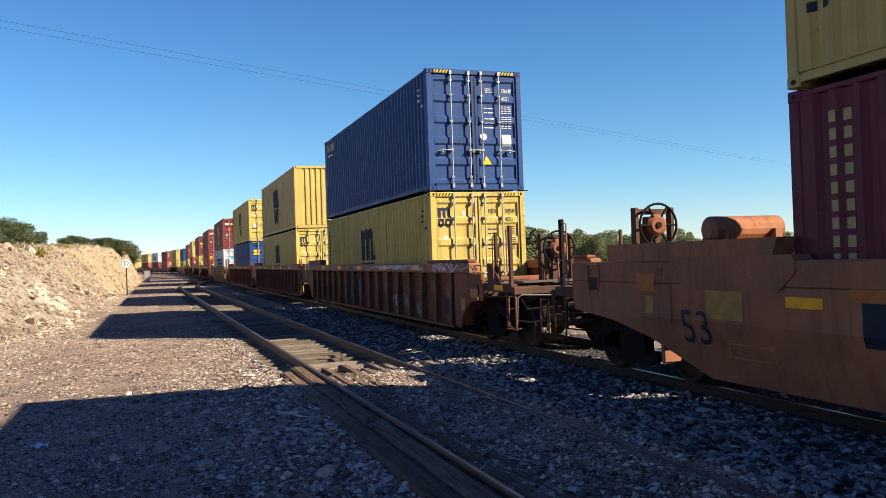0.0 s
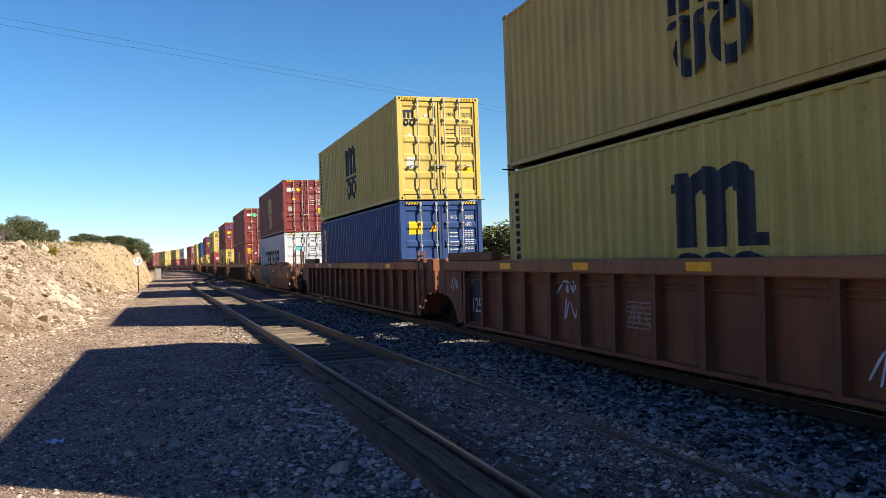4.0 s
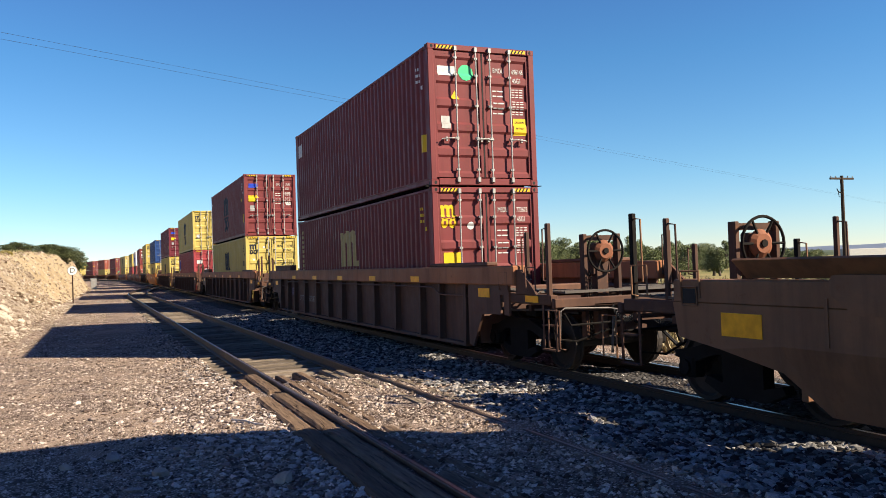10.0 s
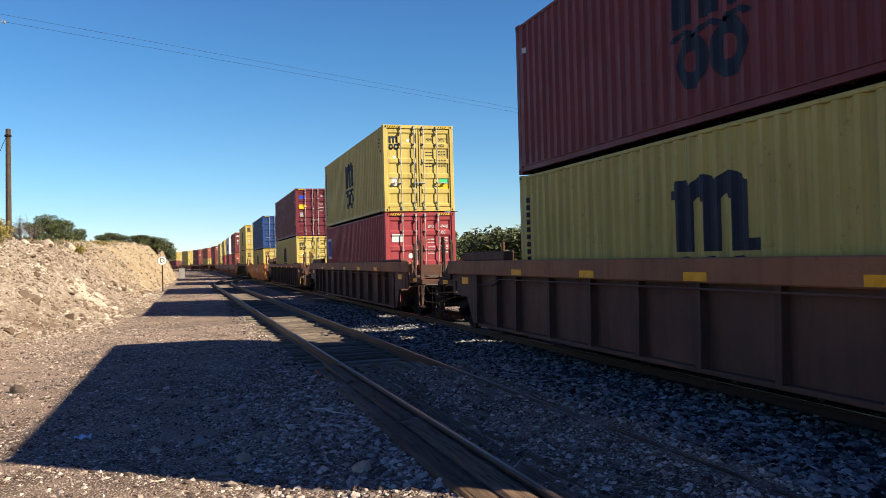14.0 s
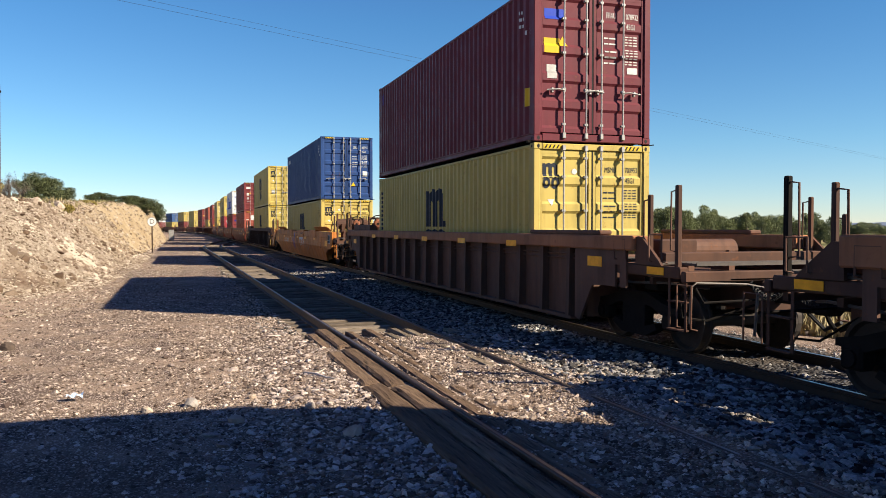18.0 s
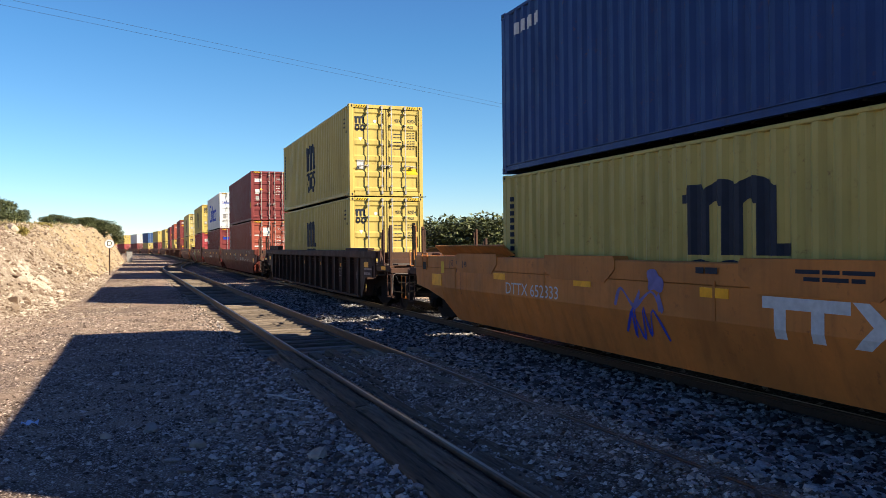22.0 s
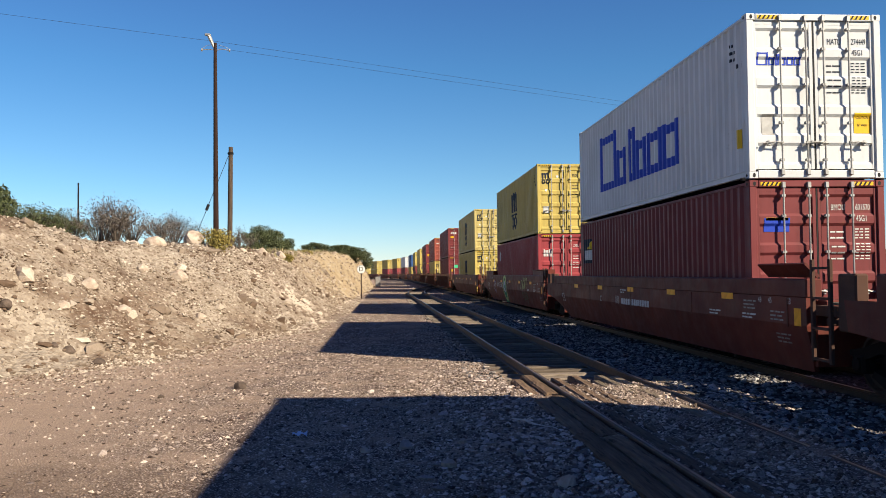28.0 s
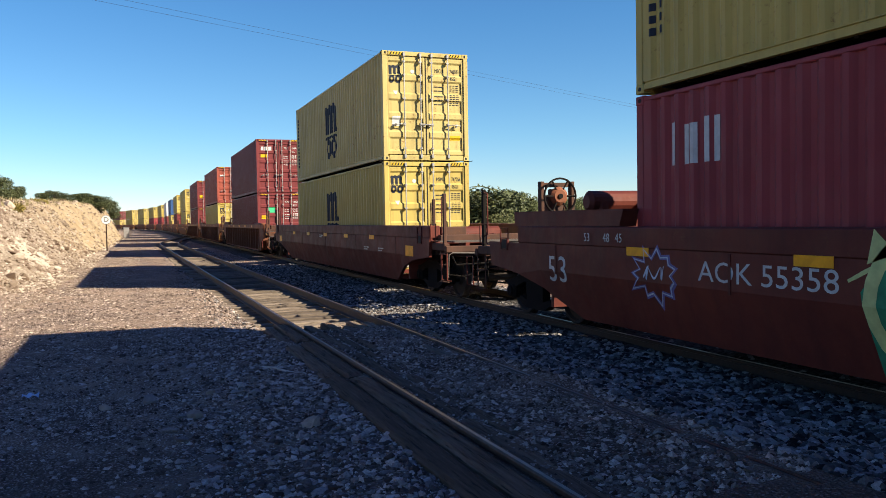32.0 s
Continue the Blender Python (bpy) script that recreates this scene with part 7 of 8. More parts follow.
def ground_z(x, y):
    return np.array([max(ground_height(a, b), crossing_height(a, b) if 0.4 < a < 5.9 and -8 < b < 14.4 else -1,
                         0.03 - max(0, abs(a - MAIN) - 1.45) * 0.10 if abs(a - MAIN) < 2.4 else -1) for a, b in zip(x, y)])


def patch(n, x0, x1, y0, y1, near=1.6, ok=None):
    """Random places, denser towards the near end."""
    x = r6.uniform(x0, x1, n)
    y = y0 + (y1 - y0) * r6.uniform(0, 1, n) ** near
    if ok is not None:
        k = ok(x, y)
        x, y = x[k], y[k]
    return np.stack([x, y, ground_z(x, y)], 1)


def clear(x, y):
    """Keep rails and planks free."""
    out = np.ones(len(x), bool)
    for c in (3.26 - 0.009 * (y - 6) - 0.7525, 3.26 - 0.009 * (y - 6) + 0.7525, MAIN - 0.7525, MAIN + 0.7525):
        out &= np.abs(x - c) > 0.09
    out &= ~((y < 13.9) & (x > 1.93) & (x < 2.62))
    return out


def sizes(n, lo, hi):
    return lo * (hi / lo) ** (r6.uniform(0, 1, n) ** 2.2)


g = Geo()
xs = np.arange(0.4, 5.95, 0.14)
g.sheet([[(float(x), float(y), crossing_height(x, y)) for x in xs] for y in np.arange(-8, 14.5, 0.16)])
fill = part("crossing_fill", g, GROUND)
tagged(fill, "packed dirt and gravel between the siding rails", "road crossing", kind="structure")

def gravelly(x, y):
    """Thick beside the track, thin on the driven lane, in drifts."""
    q = np.array([noise.noise((a * 0.8, b * 0.8, 3)) for a, b in zip(x, y)])
    return r6.uniform(0, 1, len(x)) < np.clip(0.62 + 0.7 * q + 0.10 * (x + 1.0), 0.26, 1.0)


p = patch(100000, -8.0, 2.0, 4.2, 26, 1.6, lambda x, y: gravelly(x, y) & (r6.uniform(0, 1, len(x)) < np.clip((y - 4.5) / 4.0 + 0.3 * (x + 0.5), 0.30, 1.0)))
stones("gravel", p, sizes(len(p), 0.009, 0.036), PEBBLE, "small mixed gravel lying on the yard", 1)
p = patch(1100, -3.5, 2.0, 4.4, 15, 1.5, lambda x, y: r6.uniform(0, 1, len(x)) < np.clip(0.20 + 0.22 * (x + 0.6), 0.05, 1.0))
stones("loose_stones", p, sizes(len(p), 0.026, 0.075), PALESTONE, "fist-sized pale stones scattered over the gravel", 11, ICO, 0.55)
p = patch(19000, -0.2, 1.95, 4.0, 19, 1.6, lambda x, y: r6.uniform(0, 1, len(x)) < np.clip((x - 0.0) / 1.8, 0, 1) ** 1.6 * np.clip(1.25 - y / 16, 0.1, 1))
stones("coarse_gravel", p, sizes(len(p), 0.013, 0.046), PALESTONE, "coarse pale stones heaped beside the siding planks", 2, ICO)
p = patch(23000, 4.3, 6.6, 3.5, 36, 1.7, clear)
stones("ballast_stones", p, sizes(len(p), 0.020, 0.058), STONE, "grey crushed ballast stones beside the main track", 3, ICO)
p = patch(2500, 6.7, 9.6, 4.5, 40, 1.5, clear)
stones("ballast_stones", p, sizes(len(p), 0.025, 0.06), STONE, "grey ballast stones between the main rails", 4)
p = patch(21000, 2.62, 5.6, 4.0, 14.4, 1.4, lambda x, y: clear(x, y) & gravelly(x * 1.9 - 4.9, y * 1.3))
stones("crossing_gravel", p, sizes(len(p), 0.010, 0.042), PEBBLE, "small gravel strewn over the crossing", 5)
p = patch(3000, 1.3, 4.6, 14.5, 60, 1.8, clear)
stones("siding_gravel", p, sizes(len(p), 0.02, 0.05), STONE, "gravel between the siding ties", 6)


def on_bank(n, y0, y1, k, dmin=-0.6, dmax=9.0):
    y = y0 + (y1 - y0) * r6.uniform(0, 1, n) ** k
    d = dmin + (dmax - dmin) * r6.uniform(0, 1, n) ** 1.3
    x = np.array([toe(b) for b in y]) - d
    z = np.array([max(bank_height(a, b) - 0.05, ground_height(a, b)) for a, b in zip(x, y)])
    return np.stack([x, y, z], 1)


p = on_bank(115000, 9, 60, 1.5, -0.8, 6.5)
drift = np.array([noise.noise((a * 0.33, b * 0.33, c * 0.6)) + 0.5 * noise.noise((a, b, c)) for a, b, c in p])
bare = ((p[:, 0] + 3.75) * 0.45) ** 2 + ((p[:, 1] - 36.8) * 0.24) ** 2
p = p[r6.uniform(0, 1, len(p)) < np.clip(0.72 + 1.2 * drift, 0.16, 1.0) * np.clip(bare - 0.1, 0.12, 1.0)]
stones("bank_rubble", p, sizes(len(p), 0.015, 0.072), RUBBLE, "pale limestone rubble scattered down the bank", 7)
p = on_bank(12000, 8, 50, 1.4, -2.8, 0.3)
stones("toe_gravel", p, sizes(len(p), 0.009, 0.045), RUBBLE, "small rubble strewn at the foot of the bank", 9)
p = on_bank(420, 12, 60, 1.3, 0.0, 5.5)
stones("bank_blocks", p, sizes(len(p), 0.07, 0.24), RUBBLE, "pale broken blocks lodged in the bank", 12, ICO, 0.7)
p = on_bank(3500, 30, 130, 1.2, -0.3, 4.5)
stones("bank_rocks", p, sizes(len(p), 0.03, 0.15), RUBBLE, "pale broken rock in the cut further on", 8, ICO)


def boulder(x, y, z, s, mat, label, seed, squash=0.7, name="boulder"):
    """A worn stone with uneven faces."""
    rr = random.Random(seed)
    bm = bmesh.new()
    bmesh.ops.create_icosphere(bm, subdivisions=2, radius=1.0)
    for v in bm.verts:
        q = v.co.copy()
        k = 1 + 0.28 * noise.noise(q * 1.1 + Vector((seed * 3.1, 0, 0))) + 0.12 * noise.noise(q * 2.7 + Vector((0, seed, 0)))
        v.co = Vector((q.x * 1.1, q.y * 0.9, q.z * squash)) * k * s
    for _ in range(11):
        n = Vector((rr.uniform(-1, 1), rr.uniform(-1, 1), rr.uniform(-0.2, 1))).normalized()
        d = s * rr.uniform(0.55, 0.85)
        for v in bm.verts:
            o = v.co.dot(n) - d
            if o > 0:
                v.co -= n * o * 0.97
    me = bpy.data.meshes.new(name)
    bm.to_mesh(me)
    bm.free()
    ob = part(name, me, None, None, pose(x, y, z, 0, 0, rr.uniform(0, 360)))
    me.materials.append(mat)
    return tagged(ob, label, "rock", "loose rocks")


def rock_material(name, a, b):
    n = Nodes(name, 0.9)
    f = n.noise(5, 6)
    n.base(n.mix(n.ramp(f, 0.3, 0.7), rgb(*a), rgb(*b)))
    n.bump(n.noise(14, 6, rough=0.7), 0.6, 0.03)
    return n.m


PALEROCK = rock_material("pale_rock", (0.27, 0.20, 0.15), (0.48, 0.40, 0.32))
DARKROCK = rock_material("dark_rock", (0.05, 0.038, 0.03), (0.13, 0.095, 0.075))
GREYROCK = rock_material("grey_rock", (0.18, 0.155, 0.14), (0.35, 0.31, 0.28))


def at_bearing(az, el, zfun, lo=8.0, hi=90.0):
    """Where a line of sight from the eye meets the bank."""
    a, e = radians(az), radians(el)
    d = lo
    while d < hi:
        x, y = d * math.sin(a), d * math.cos(a)
        if EYE + d * math.tan(e) <= zfun(x, y):
            break
        d += 0.1
    return d * math.sin(a), d * math.cos(a), zfun(d * math.sin(a), d * math.cos(a))


for i, (az, el, s, m, lab) in enumerate(((-19.63, -0.68, 0.34, PALEROCK, "pinkish pale boulder lodged in the bank"), (-23.38, -0.07, 0.42, PALEROCK, "flat pale boulder in the bank"), (-19.17, -5.6, 0.30, DARKROCK, "dark brown angular rock at the bank's foot"),
                                          (-20.87, -4.8, 0.26, DARKROCK, "dark brown rock at the bank's foot"), (-21.7, -4.6, 0.2, DARKROCK, "small dark rock at the bank's foot"), (-24.45, -1.89, 0.32, DARKROCK, "dark slab of rock in the bank"), (-11.7, -4.3, 0.24, DARKROCK, "dark brown rock at the bank's foot"),
                                          (-14.2, -0.2, 0.45, PALEROCK, "broad pale rock in the bank"), (-17.6, -2.3, 0.28, PALEROCK, "pale rock low in the bank"), (-12.8, -2.8, 0.25, PALEROCK, "pale rock low in the bank"),
                                          (-16.4, 0.4, 0.3, PALEROCK, "pale rock high in the bank"), (-21.2, -2.0, 0.24, PALEROCK, "pale rock in the bank"))):
    x, y, z = at_bearing(az, el, lambda a, b: bank_height(a, b) - 0.05)
    boulder(x, y, z + s * 0.05, s * (0.55 if m is DARKROCK else 0.8), m, lab, i + 1)
for i, (x, y, s, m, lab) in enumerate(((0.10, 9.05, 0.10, GREYROCK, "grey fist-sized stone on the gravel"), (0.49, 8.1, 0.085, PALEROCK, "pale fist-sized stone on the gravel"), (1.46, 7.05, 0.10, PALEROCK, "pale pointed stone beside the siding"), (-2.56, 14.0, 0.13, DARKROCK, "small dark rock lying on the yard"),
                                        (0.75, 9.2, 0.06, PALEROCK, "small pale stone on the gravel"), (-0.35, 8.9, 0.07, PALEROCK, "small flat pale stone"), (1.25, 8.3, 0.07, GREYROCK, "small grey stone beside the siding"), (-3.6, 13.0, 0.06, DARKROCK, "small dark stone on the yard"))):
    boulder(x, y, ground_z([x], [y])[0] + s * 0.3, s, m, lab, i + 40, 0.85 if i == 2 else 0.6, "stone")

g = Geo()
rows = []
for i in range(7):
    rows.append([(-1.20 + i * 0.028, 9.62 + j * 0.035 + 0.01 * (i % 2), 0.03 + 0.02 * math.sin(i * 1.9 + j) + 0.012 * (j % 2)) for j in range(4)])
tagged(part("paper_scrap", g.sheet(rows), plain("pale_blue_paper", (0.42, 0.52, 0.66), 0.7)), "crumpled pale blue scrap of paper on the gravel", "litter")
g = Geo().tube([(1.46, 10.24, 0.05), (1.58, 9.95, 0.075), (1.66, 9.7, 0.07), (1.73, 9.5, 0.09)], [0.008, 0.013, 0.012, 0.006], 6)
g.tube([(1.58, 9.95, 0.07), (1.64, 9.98, 0.10), (1.72, 10.05, 0.12)], [0.008, 0.006, 0.003], 5)
tagged(part("stick", g, plain("bleached_wood", (0.52, 0.46, 0.40), 0.8)), "thin dry stick lying beside the siding", "stick")


def plank(x0, x1, y0, y1, z, seed, yaw=0.0):
    """A heavy worn timber with split, rounded edges."""
    rr = random.Random(seed)
    n, m = 18, 7
    g = Geo()
    rows = []
    for i in range(n):
        v = i / (n - 1)
        row = []
        for j in range(m):
            u = j / (m - 1)
            edge = 0.022 if j in (0, m - 1) else 0.0
            wob = 0.016 * noise.noise((seed * 5 + i * 0.9, j * 0.2, 0)) * (3 if i in (0, n - 1) else 1)
            row.append((x0 + (x1 - x0) * u + wob * (1 if j in (0, m - 1) else 0), y0 + (y1 - y0) * v + (wob * 4 if i in (0, n - 1) else 0),
                        z - edge + 0.009 * noise.noise((u * 6 + seed, v * 22, 1)) - (0.02 if i in (0, n - 1) else 0)))
        rows.append([(row[0][0], row[0][1], z - 0.17)] + row + [(row[-1][0], row[-1][1], z - 0.17)])
    low = lambda r: [(p[0], p[1], z - 0.17) for p in r]
    g.sheet([low(rows[0])] + rows + [low(rows[-1])])
    ob = part("crossing_plank", g, PLANK_PALE if x0 > 3.2 else PLANK)
    return tagged(ob, "heavy weathered timber plank beside the siding rail", "timber plank", "crossing planks")


TOPZ = RT - 0.012
for i, (x0, x1, y0, y1, dz) in enumerate(((2.18, 2.40, 11.7, 13.9, -0.015), (1.97, 2.15, 11.95, 13.6, -0.045), (2.19, 2.42, 8.75, 11.62, -0.015), (1.95, 2.17, 8.95, 11.5, -0.035), (2.20, 2.44, 3.4, 8.70, -0.01), (1.92, 2.18, 3.2, 8.9, -0.02),
                                           (2.64, 2.78, 10.6, 13.6, -0.03), (2.63, 2.79, 6.6, 10.4, -0.032), (2.62, 2.80, 2.8, 6.5, -0.035), (2.82, 2.96, 8.9, 12.7, -0.038), (2.83, 2.98, 5.2, 8.7, -0.036), (3.00, 3.15, 10.2, 13.9, -0.034), (3.02, 3.18, 6.4, 9.1, -0.046), (3.22, 3.36, 11.2, 13.2, -0.034),
                                           (3.66, 3.82, 7.9, 10.6, -0.016), (3.62, 3.78, 10.8, 13.6, -0.02), (3.44, 3.57, 11.6, 13.8, -0.024), (4.14, 4.30, 9.2, 12.9, -0.012), (4.34, 4.50, 10.6, 13.4, -0.014), (4.56, 4.72, 11.4, 13.0, -0.022))):
    plank(x0, x1, y0, y1, TOPZ + dz, i + 1)

# ---------------------------------------------------------------- plants, poles and the far country


def leaves(name, blobs, count, size, mat, seed, long=1.6):
    """A crown of many small leaf pieces that fill uneven clumps; blobs are (centre, radii)."""
    r = np.random.RandomState(seed)
    w = np.array([b[1][0] * b[1][1] * b[1][2] for b in blobs])
    k = r.choice(len(blobs), count, p=w / w.sum())
    c = np.array([b[0] for b in blobs])[k]
    rad = np.array([b[1] for b in blobs])[k]
    d = r.normal(size=(count, 3))
    d /= np.linalg.norm(d, axis=1)[:, None]
    p = c + d * rad * (r.uniform(0.55, 1.08, (count, 1)))
    a = r.normal(size=(count, 3))
    a = a + d * 0.8
    a /= np.linalg.norm(a, axis=1)[:, None]
    b = np.cross(a, r.normal(size=(count, 3)))
    b /= np.linalg.norm(b, axis=1)[:, None]
    s = size * r.uniform(0.6, 1.5, (count, 1))
    v = np.stack([p - b * s * 0.5, p + a * s * long, p + b * s * 0.5, p - a * s * 0.3 * long], 1).reshape(-1, 3)
    me = bpy.data.meshes.new(name)
    me.from_pydata(v.tolist(), [], [(4 * i, 4 * i + 1, 4 * i + 2, 4 * i + 3) for i in range(count)])
    me.materials.append(mat)
    return me


def trunk_mesh(h, r0, seed, limbs=5, spread=1.0):
    rr = random.Random(seed)
    g = Geo()
    pts = [(0, 0, -0.2)]
    x = y = 0.0
    for k in range(1, 5):
        x += rr.uniform(-.12, .12)
        y += rr.uniform(-.12, .12)
        pts.append((x, y, h * k / 4))
    g.tube(pts, [r0 * 1.3, r0, r0 * 0.8, r0 * 0.6, r0 * 0.35], 7)
    for k in range(limbs):
        a = rr.uniform(0, 6.28)
        z = h * rr.uniform(0.15, 0.7)
        e = (math.cos(a) * spread * rr.uniform(.5, 1), math.sin(a) * spread * rr.uniform(.5, 1), z + h * rr.uniform(0.2, 0.5))
        g.tube([(0, 0, z), (e[0] * 0.5, e[1] * 0.5, z + (e[2] - z) * 0.35), e], [r0 * 0.5, r0 * 0.35, r0 * 0.12], 5)
    return g.mesh("trunk")


def juniper_kind(seed, h, w, count, size, mat):
    rr = random.Random(seed)
    blobs = []
    for k in range(22):
        a, q = rr.uniform(0, 6.28), rr.uniform(0.0, 0.9) ** 0.7
        z = h * rr.uniform(0.08, 0.90)
        lim = w / 2 * (1 - 0.55 * (z / h) ** 2)
        s = w * rr.uniform(0.14, 0.25)
        blobs.append(((math.cos(a) * q * lim, math.sin(a) * q * lim, z), (s, s, s * rr.uniform(0.6, 0.9))))
    return trunk_mesh(h * 0.75, 0.10 + h * 0.015, seed, 6, w * 0.3), leaves("crown", blobs, count, size, mat, seed)


KINDS = {}


def tree(kind, x, y, z, s, label, cat="tree", name="juniper_tree", group="", wide=1.0):
    t, c, mat = KINDS[kind]
    thing = new(name)
    thing.matrix_basis = pose(x, y, z, 0, 0, random.uniform(0, 360)) @ Matrix.Diagonal((s * wide, s * wide, s, 1))
    tagged(thing, label, cat, group)
    part("trunk", t, BARK, thing)
    part("crown", c, mat, thing)
    return thing


random.seed(11)
for i in range(5):
    KINDS["j%d" % i] = (*juniper_kind(100 + i, 4.0, 3.8 + 0.5 * (i % 3), 6000, 0.10, JUNIPER), JUNIPER)
for i in range(5):
    KINDS["f%d" % i] = (*juniper_kind(150 + i, 4.0, 2.3 + 0.35 * (i % 3), 8000, 0.058, FARLEAF), FARLEAF)
for i in range(3):
    KINDS["l%d" % i] = (*juniper_kind(200 + i, 3.0, 3.6, 6500, 0.055, LIGHTLEAF), LIGHTLEAF)


def shrub_kind(seed, h, w, mat, count):
    """A bare, twiggy shrub: a spray of thin stems with sparse small leaves."""
    rr = random.Random(seed)
    g = Geo()
    tips = []
    for k in range(46):
        a, q = rr.uniform(0, 6.28), rr.uniform(0.2, 1)
        e = Vector((math.cos(a) * q * w / 2, math.sin(a) * q * w / 2, h * rr.uniform(0.5, 1.0) * (1.1 - 0.4 * q)))
        m = e * 0.5 + Vector((rr.uniform(-.1, .1), rr.uniform(-.1, .1), 0.12 * h))
        g.tube([(0, 0, -0.1), m, e], [0.02, 0.013, 0.005], 4)
        tips.append(e)
        for j in range(4):
            f = m.lerp(e, rr.uniform(0.1, 1)) + Vector((rr.uniform(-.35, .35), rr.uniform(-.35, .35), rr.uniform(0, .35))) * h * 0.4
            g.tube([m.lerp(e, 0.4), f], [0.009, 0.004], 3)
            tips.append(f)
    me = g.mesh("stems")
    blobs = [(tuple(t), (0.16 * h, 0.16 * h, 0.13 * h)) for t in tips]
    return me, leaves("twigs", blobs, count, 0.022, mat, seed, 2.6)


for i in range(3):
    KINDS["s%d" % i] = (*shrub_kind(300 + i, 1.7, 2.2, DRYLEAF, 1900), DRYLEAF)
    KINDS["g%d" % i] = (*shrub_kind(330 + i, 1.5, 2.2, LIGHTLEAF, 4200), JUNIPER)


def bank_top(az, r):
    x, y = r * math.sin(radians(az)), r * math.cos(radians(az))
    return x, y, bank_height(x, y) - 0.1


def on_top(kind, az, r, top_el, label, cat="tree", name="juniper_tree", base_h=4.0, least=0.4, group="trees on the bank", wide=1.0):
    """Stand a plant on the bank so that its top rises to a known elevation."""
    x, y, z = bank_top(az, r)
    h = EYE + r * math.tan(radians(top_el)) - z
    return tree(kind, x, y, z, max(least, h / base_h), label, cat, name, group, wide)


JL = "dark green juniper tree on top of the bank"
for kind, az, r, el, wide in (("j0", -9.4, 60, 3.0, 1.1), ("j1", -8.6, 61, 3.3, 1.2), ("j2", -7.7, 62, 3.05, 1.2), ("j4", -6.95, 63, 2.5, 1.1), ("j1", -5.4, 93, 2.05, 2.2), ("j0", -4.8, 95, 2.25, 2.2), ("j3", -4.3, 97, 2.05, 2.0),
                              ("j2", -3.6, 98, 2.0, 2.2), ("j4", -3.1, 100, 2.05, 2.2), ("j0", -2.6, 102, 1.95, 2.2), ("j1", -2.15, 104, 1.8, 2.2), ("j3", -1.5, 124, 1.5, 1.4)):
    on_top(kind, az, r, el, JL, least=0.12, wide=wide)
on_top("j3", -26.2, 44, 6.6, JL)
on_top("j0", -24.9, 46, 5.6, JL)
on_top("j2", -29.0, 40, 6.4, JL)
on_top("j4", -32.5, 42, 6.0, JL)
for az, r, el in ((-23.6, 42, 4.6), (-22.6, 43, 4.5), (-21.5, 43, 4.3), (-20.6, 42, 3.9), (-30, 36, 5.6)):
    on_top("g%d" % (int(r) % 3), az, r, el, "rounded dark green bush behind the bank's edge", "bush", "green_bush", 1.5)
for k, (az, r, el) in enumerate(((-18.9, 39, 5.0), (-18.0, 39, 5.1), (-17.0, 40, 4.3), (-15.2, 38, 4.3), (-14.4, 39, 4.1), (-12.9, 40, 3.5), (-10.1, 40, 3.3))):
    on_top("s%d" % (k % 3), az, r, el, "grey-brown leafless shrub on the bank", "shrub", "bare_shrub", 1.7, group="bare shrubs on the bank")


def clump(az, el, w, h, label):
    """A dense rounded clump of yellow brush."""
    x, y, z = bank_top(az, el)
    rr = random.Random(int(az * 10))
    blobs = [((rr.uniform(-.3, .3) * w, rr.uniform(-.3, .3) * w, h * rr.uniform(0.25, 0.6)), (w * 0.27, w * 0.27, h * 0.38)) for _ in range(9)]
    thing = tagged(new("brush_clump"), label, "bush")
    thing.matrix_basis = pose(x, y, z)
    part("leaves", leaves("leaves", blobs, 2600, 0.035, GOLDLEAF, 5, 2.0), GOLDLEAF, thing)
    part("stems", Geo().tube([(0, 0, -0.1), (0.05, 0, h * 0.4)], 0.03, 5).tube([(0, 0, -0.1), (-0.12, 0.05, h * 0.4)], 0.02, 5), BARK, thing)


clump(-11.6, 34.2, 1.45, 0.95, "rounded yellow-brown brush clump on the bank's edge")
clump(-5.6, 62, 0.9, 0.45, "low yellow brush on the bank's edge")
clump(-7.0, 48, 0.9, 0.5, "low yellow brush on the bank's edge")
for i, (az, r, s, lab) in enumerate(((-13.2, 34.5, 0.46, "rounded pale boulder on top of the bank"), (-15.7, 33.5, 0.4, "pale boulder on top of the bank"), (-8.6, 42, 0.28, "small pointed pale rock on the bank"), (-7.4, 46, 0.34, "pale rock on the bank's edge"), (-9.9, 38, 0.25, "small pale rock on the bank"))):
    x, y, z = bank_top(az, r)
    boulder(x, y, z + s * 0.35, s, PALEROCK, lab, 70 + i, 0.85)



def tapered(x, y, z0, z1, r0, r1, lean=0.0):
    pts = [(x + lean * k / 6, y, z0 + (z1 - z0) * k / 6) for k in range(7)]
    return Geo().tube(pts, [r0 + (r1 - r0) * k / 6 for k in range(7)], 12)


def insulator(x, y, z):
    return Geo().tube([(x, y, z), (x, y, z + 0.05), (x, y, z + 0.06), (x, y, z + 0.12)], [0.02, 0.05, 0.035, 0.04], 8)


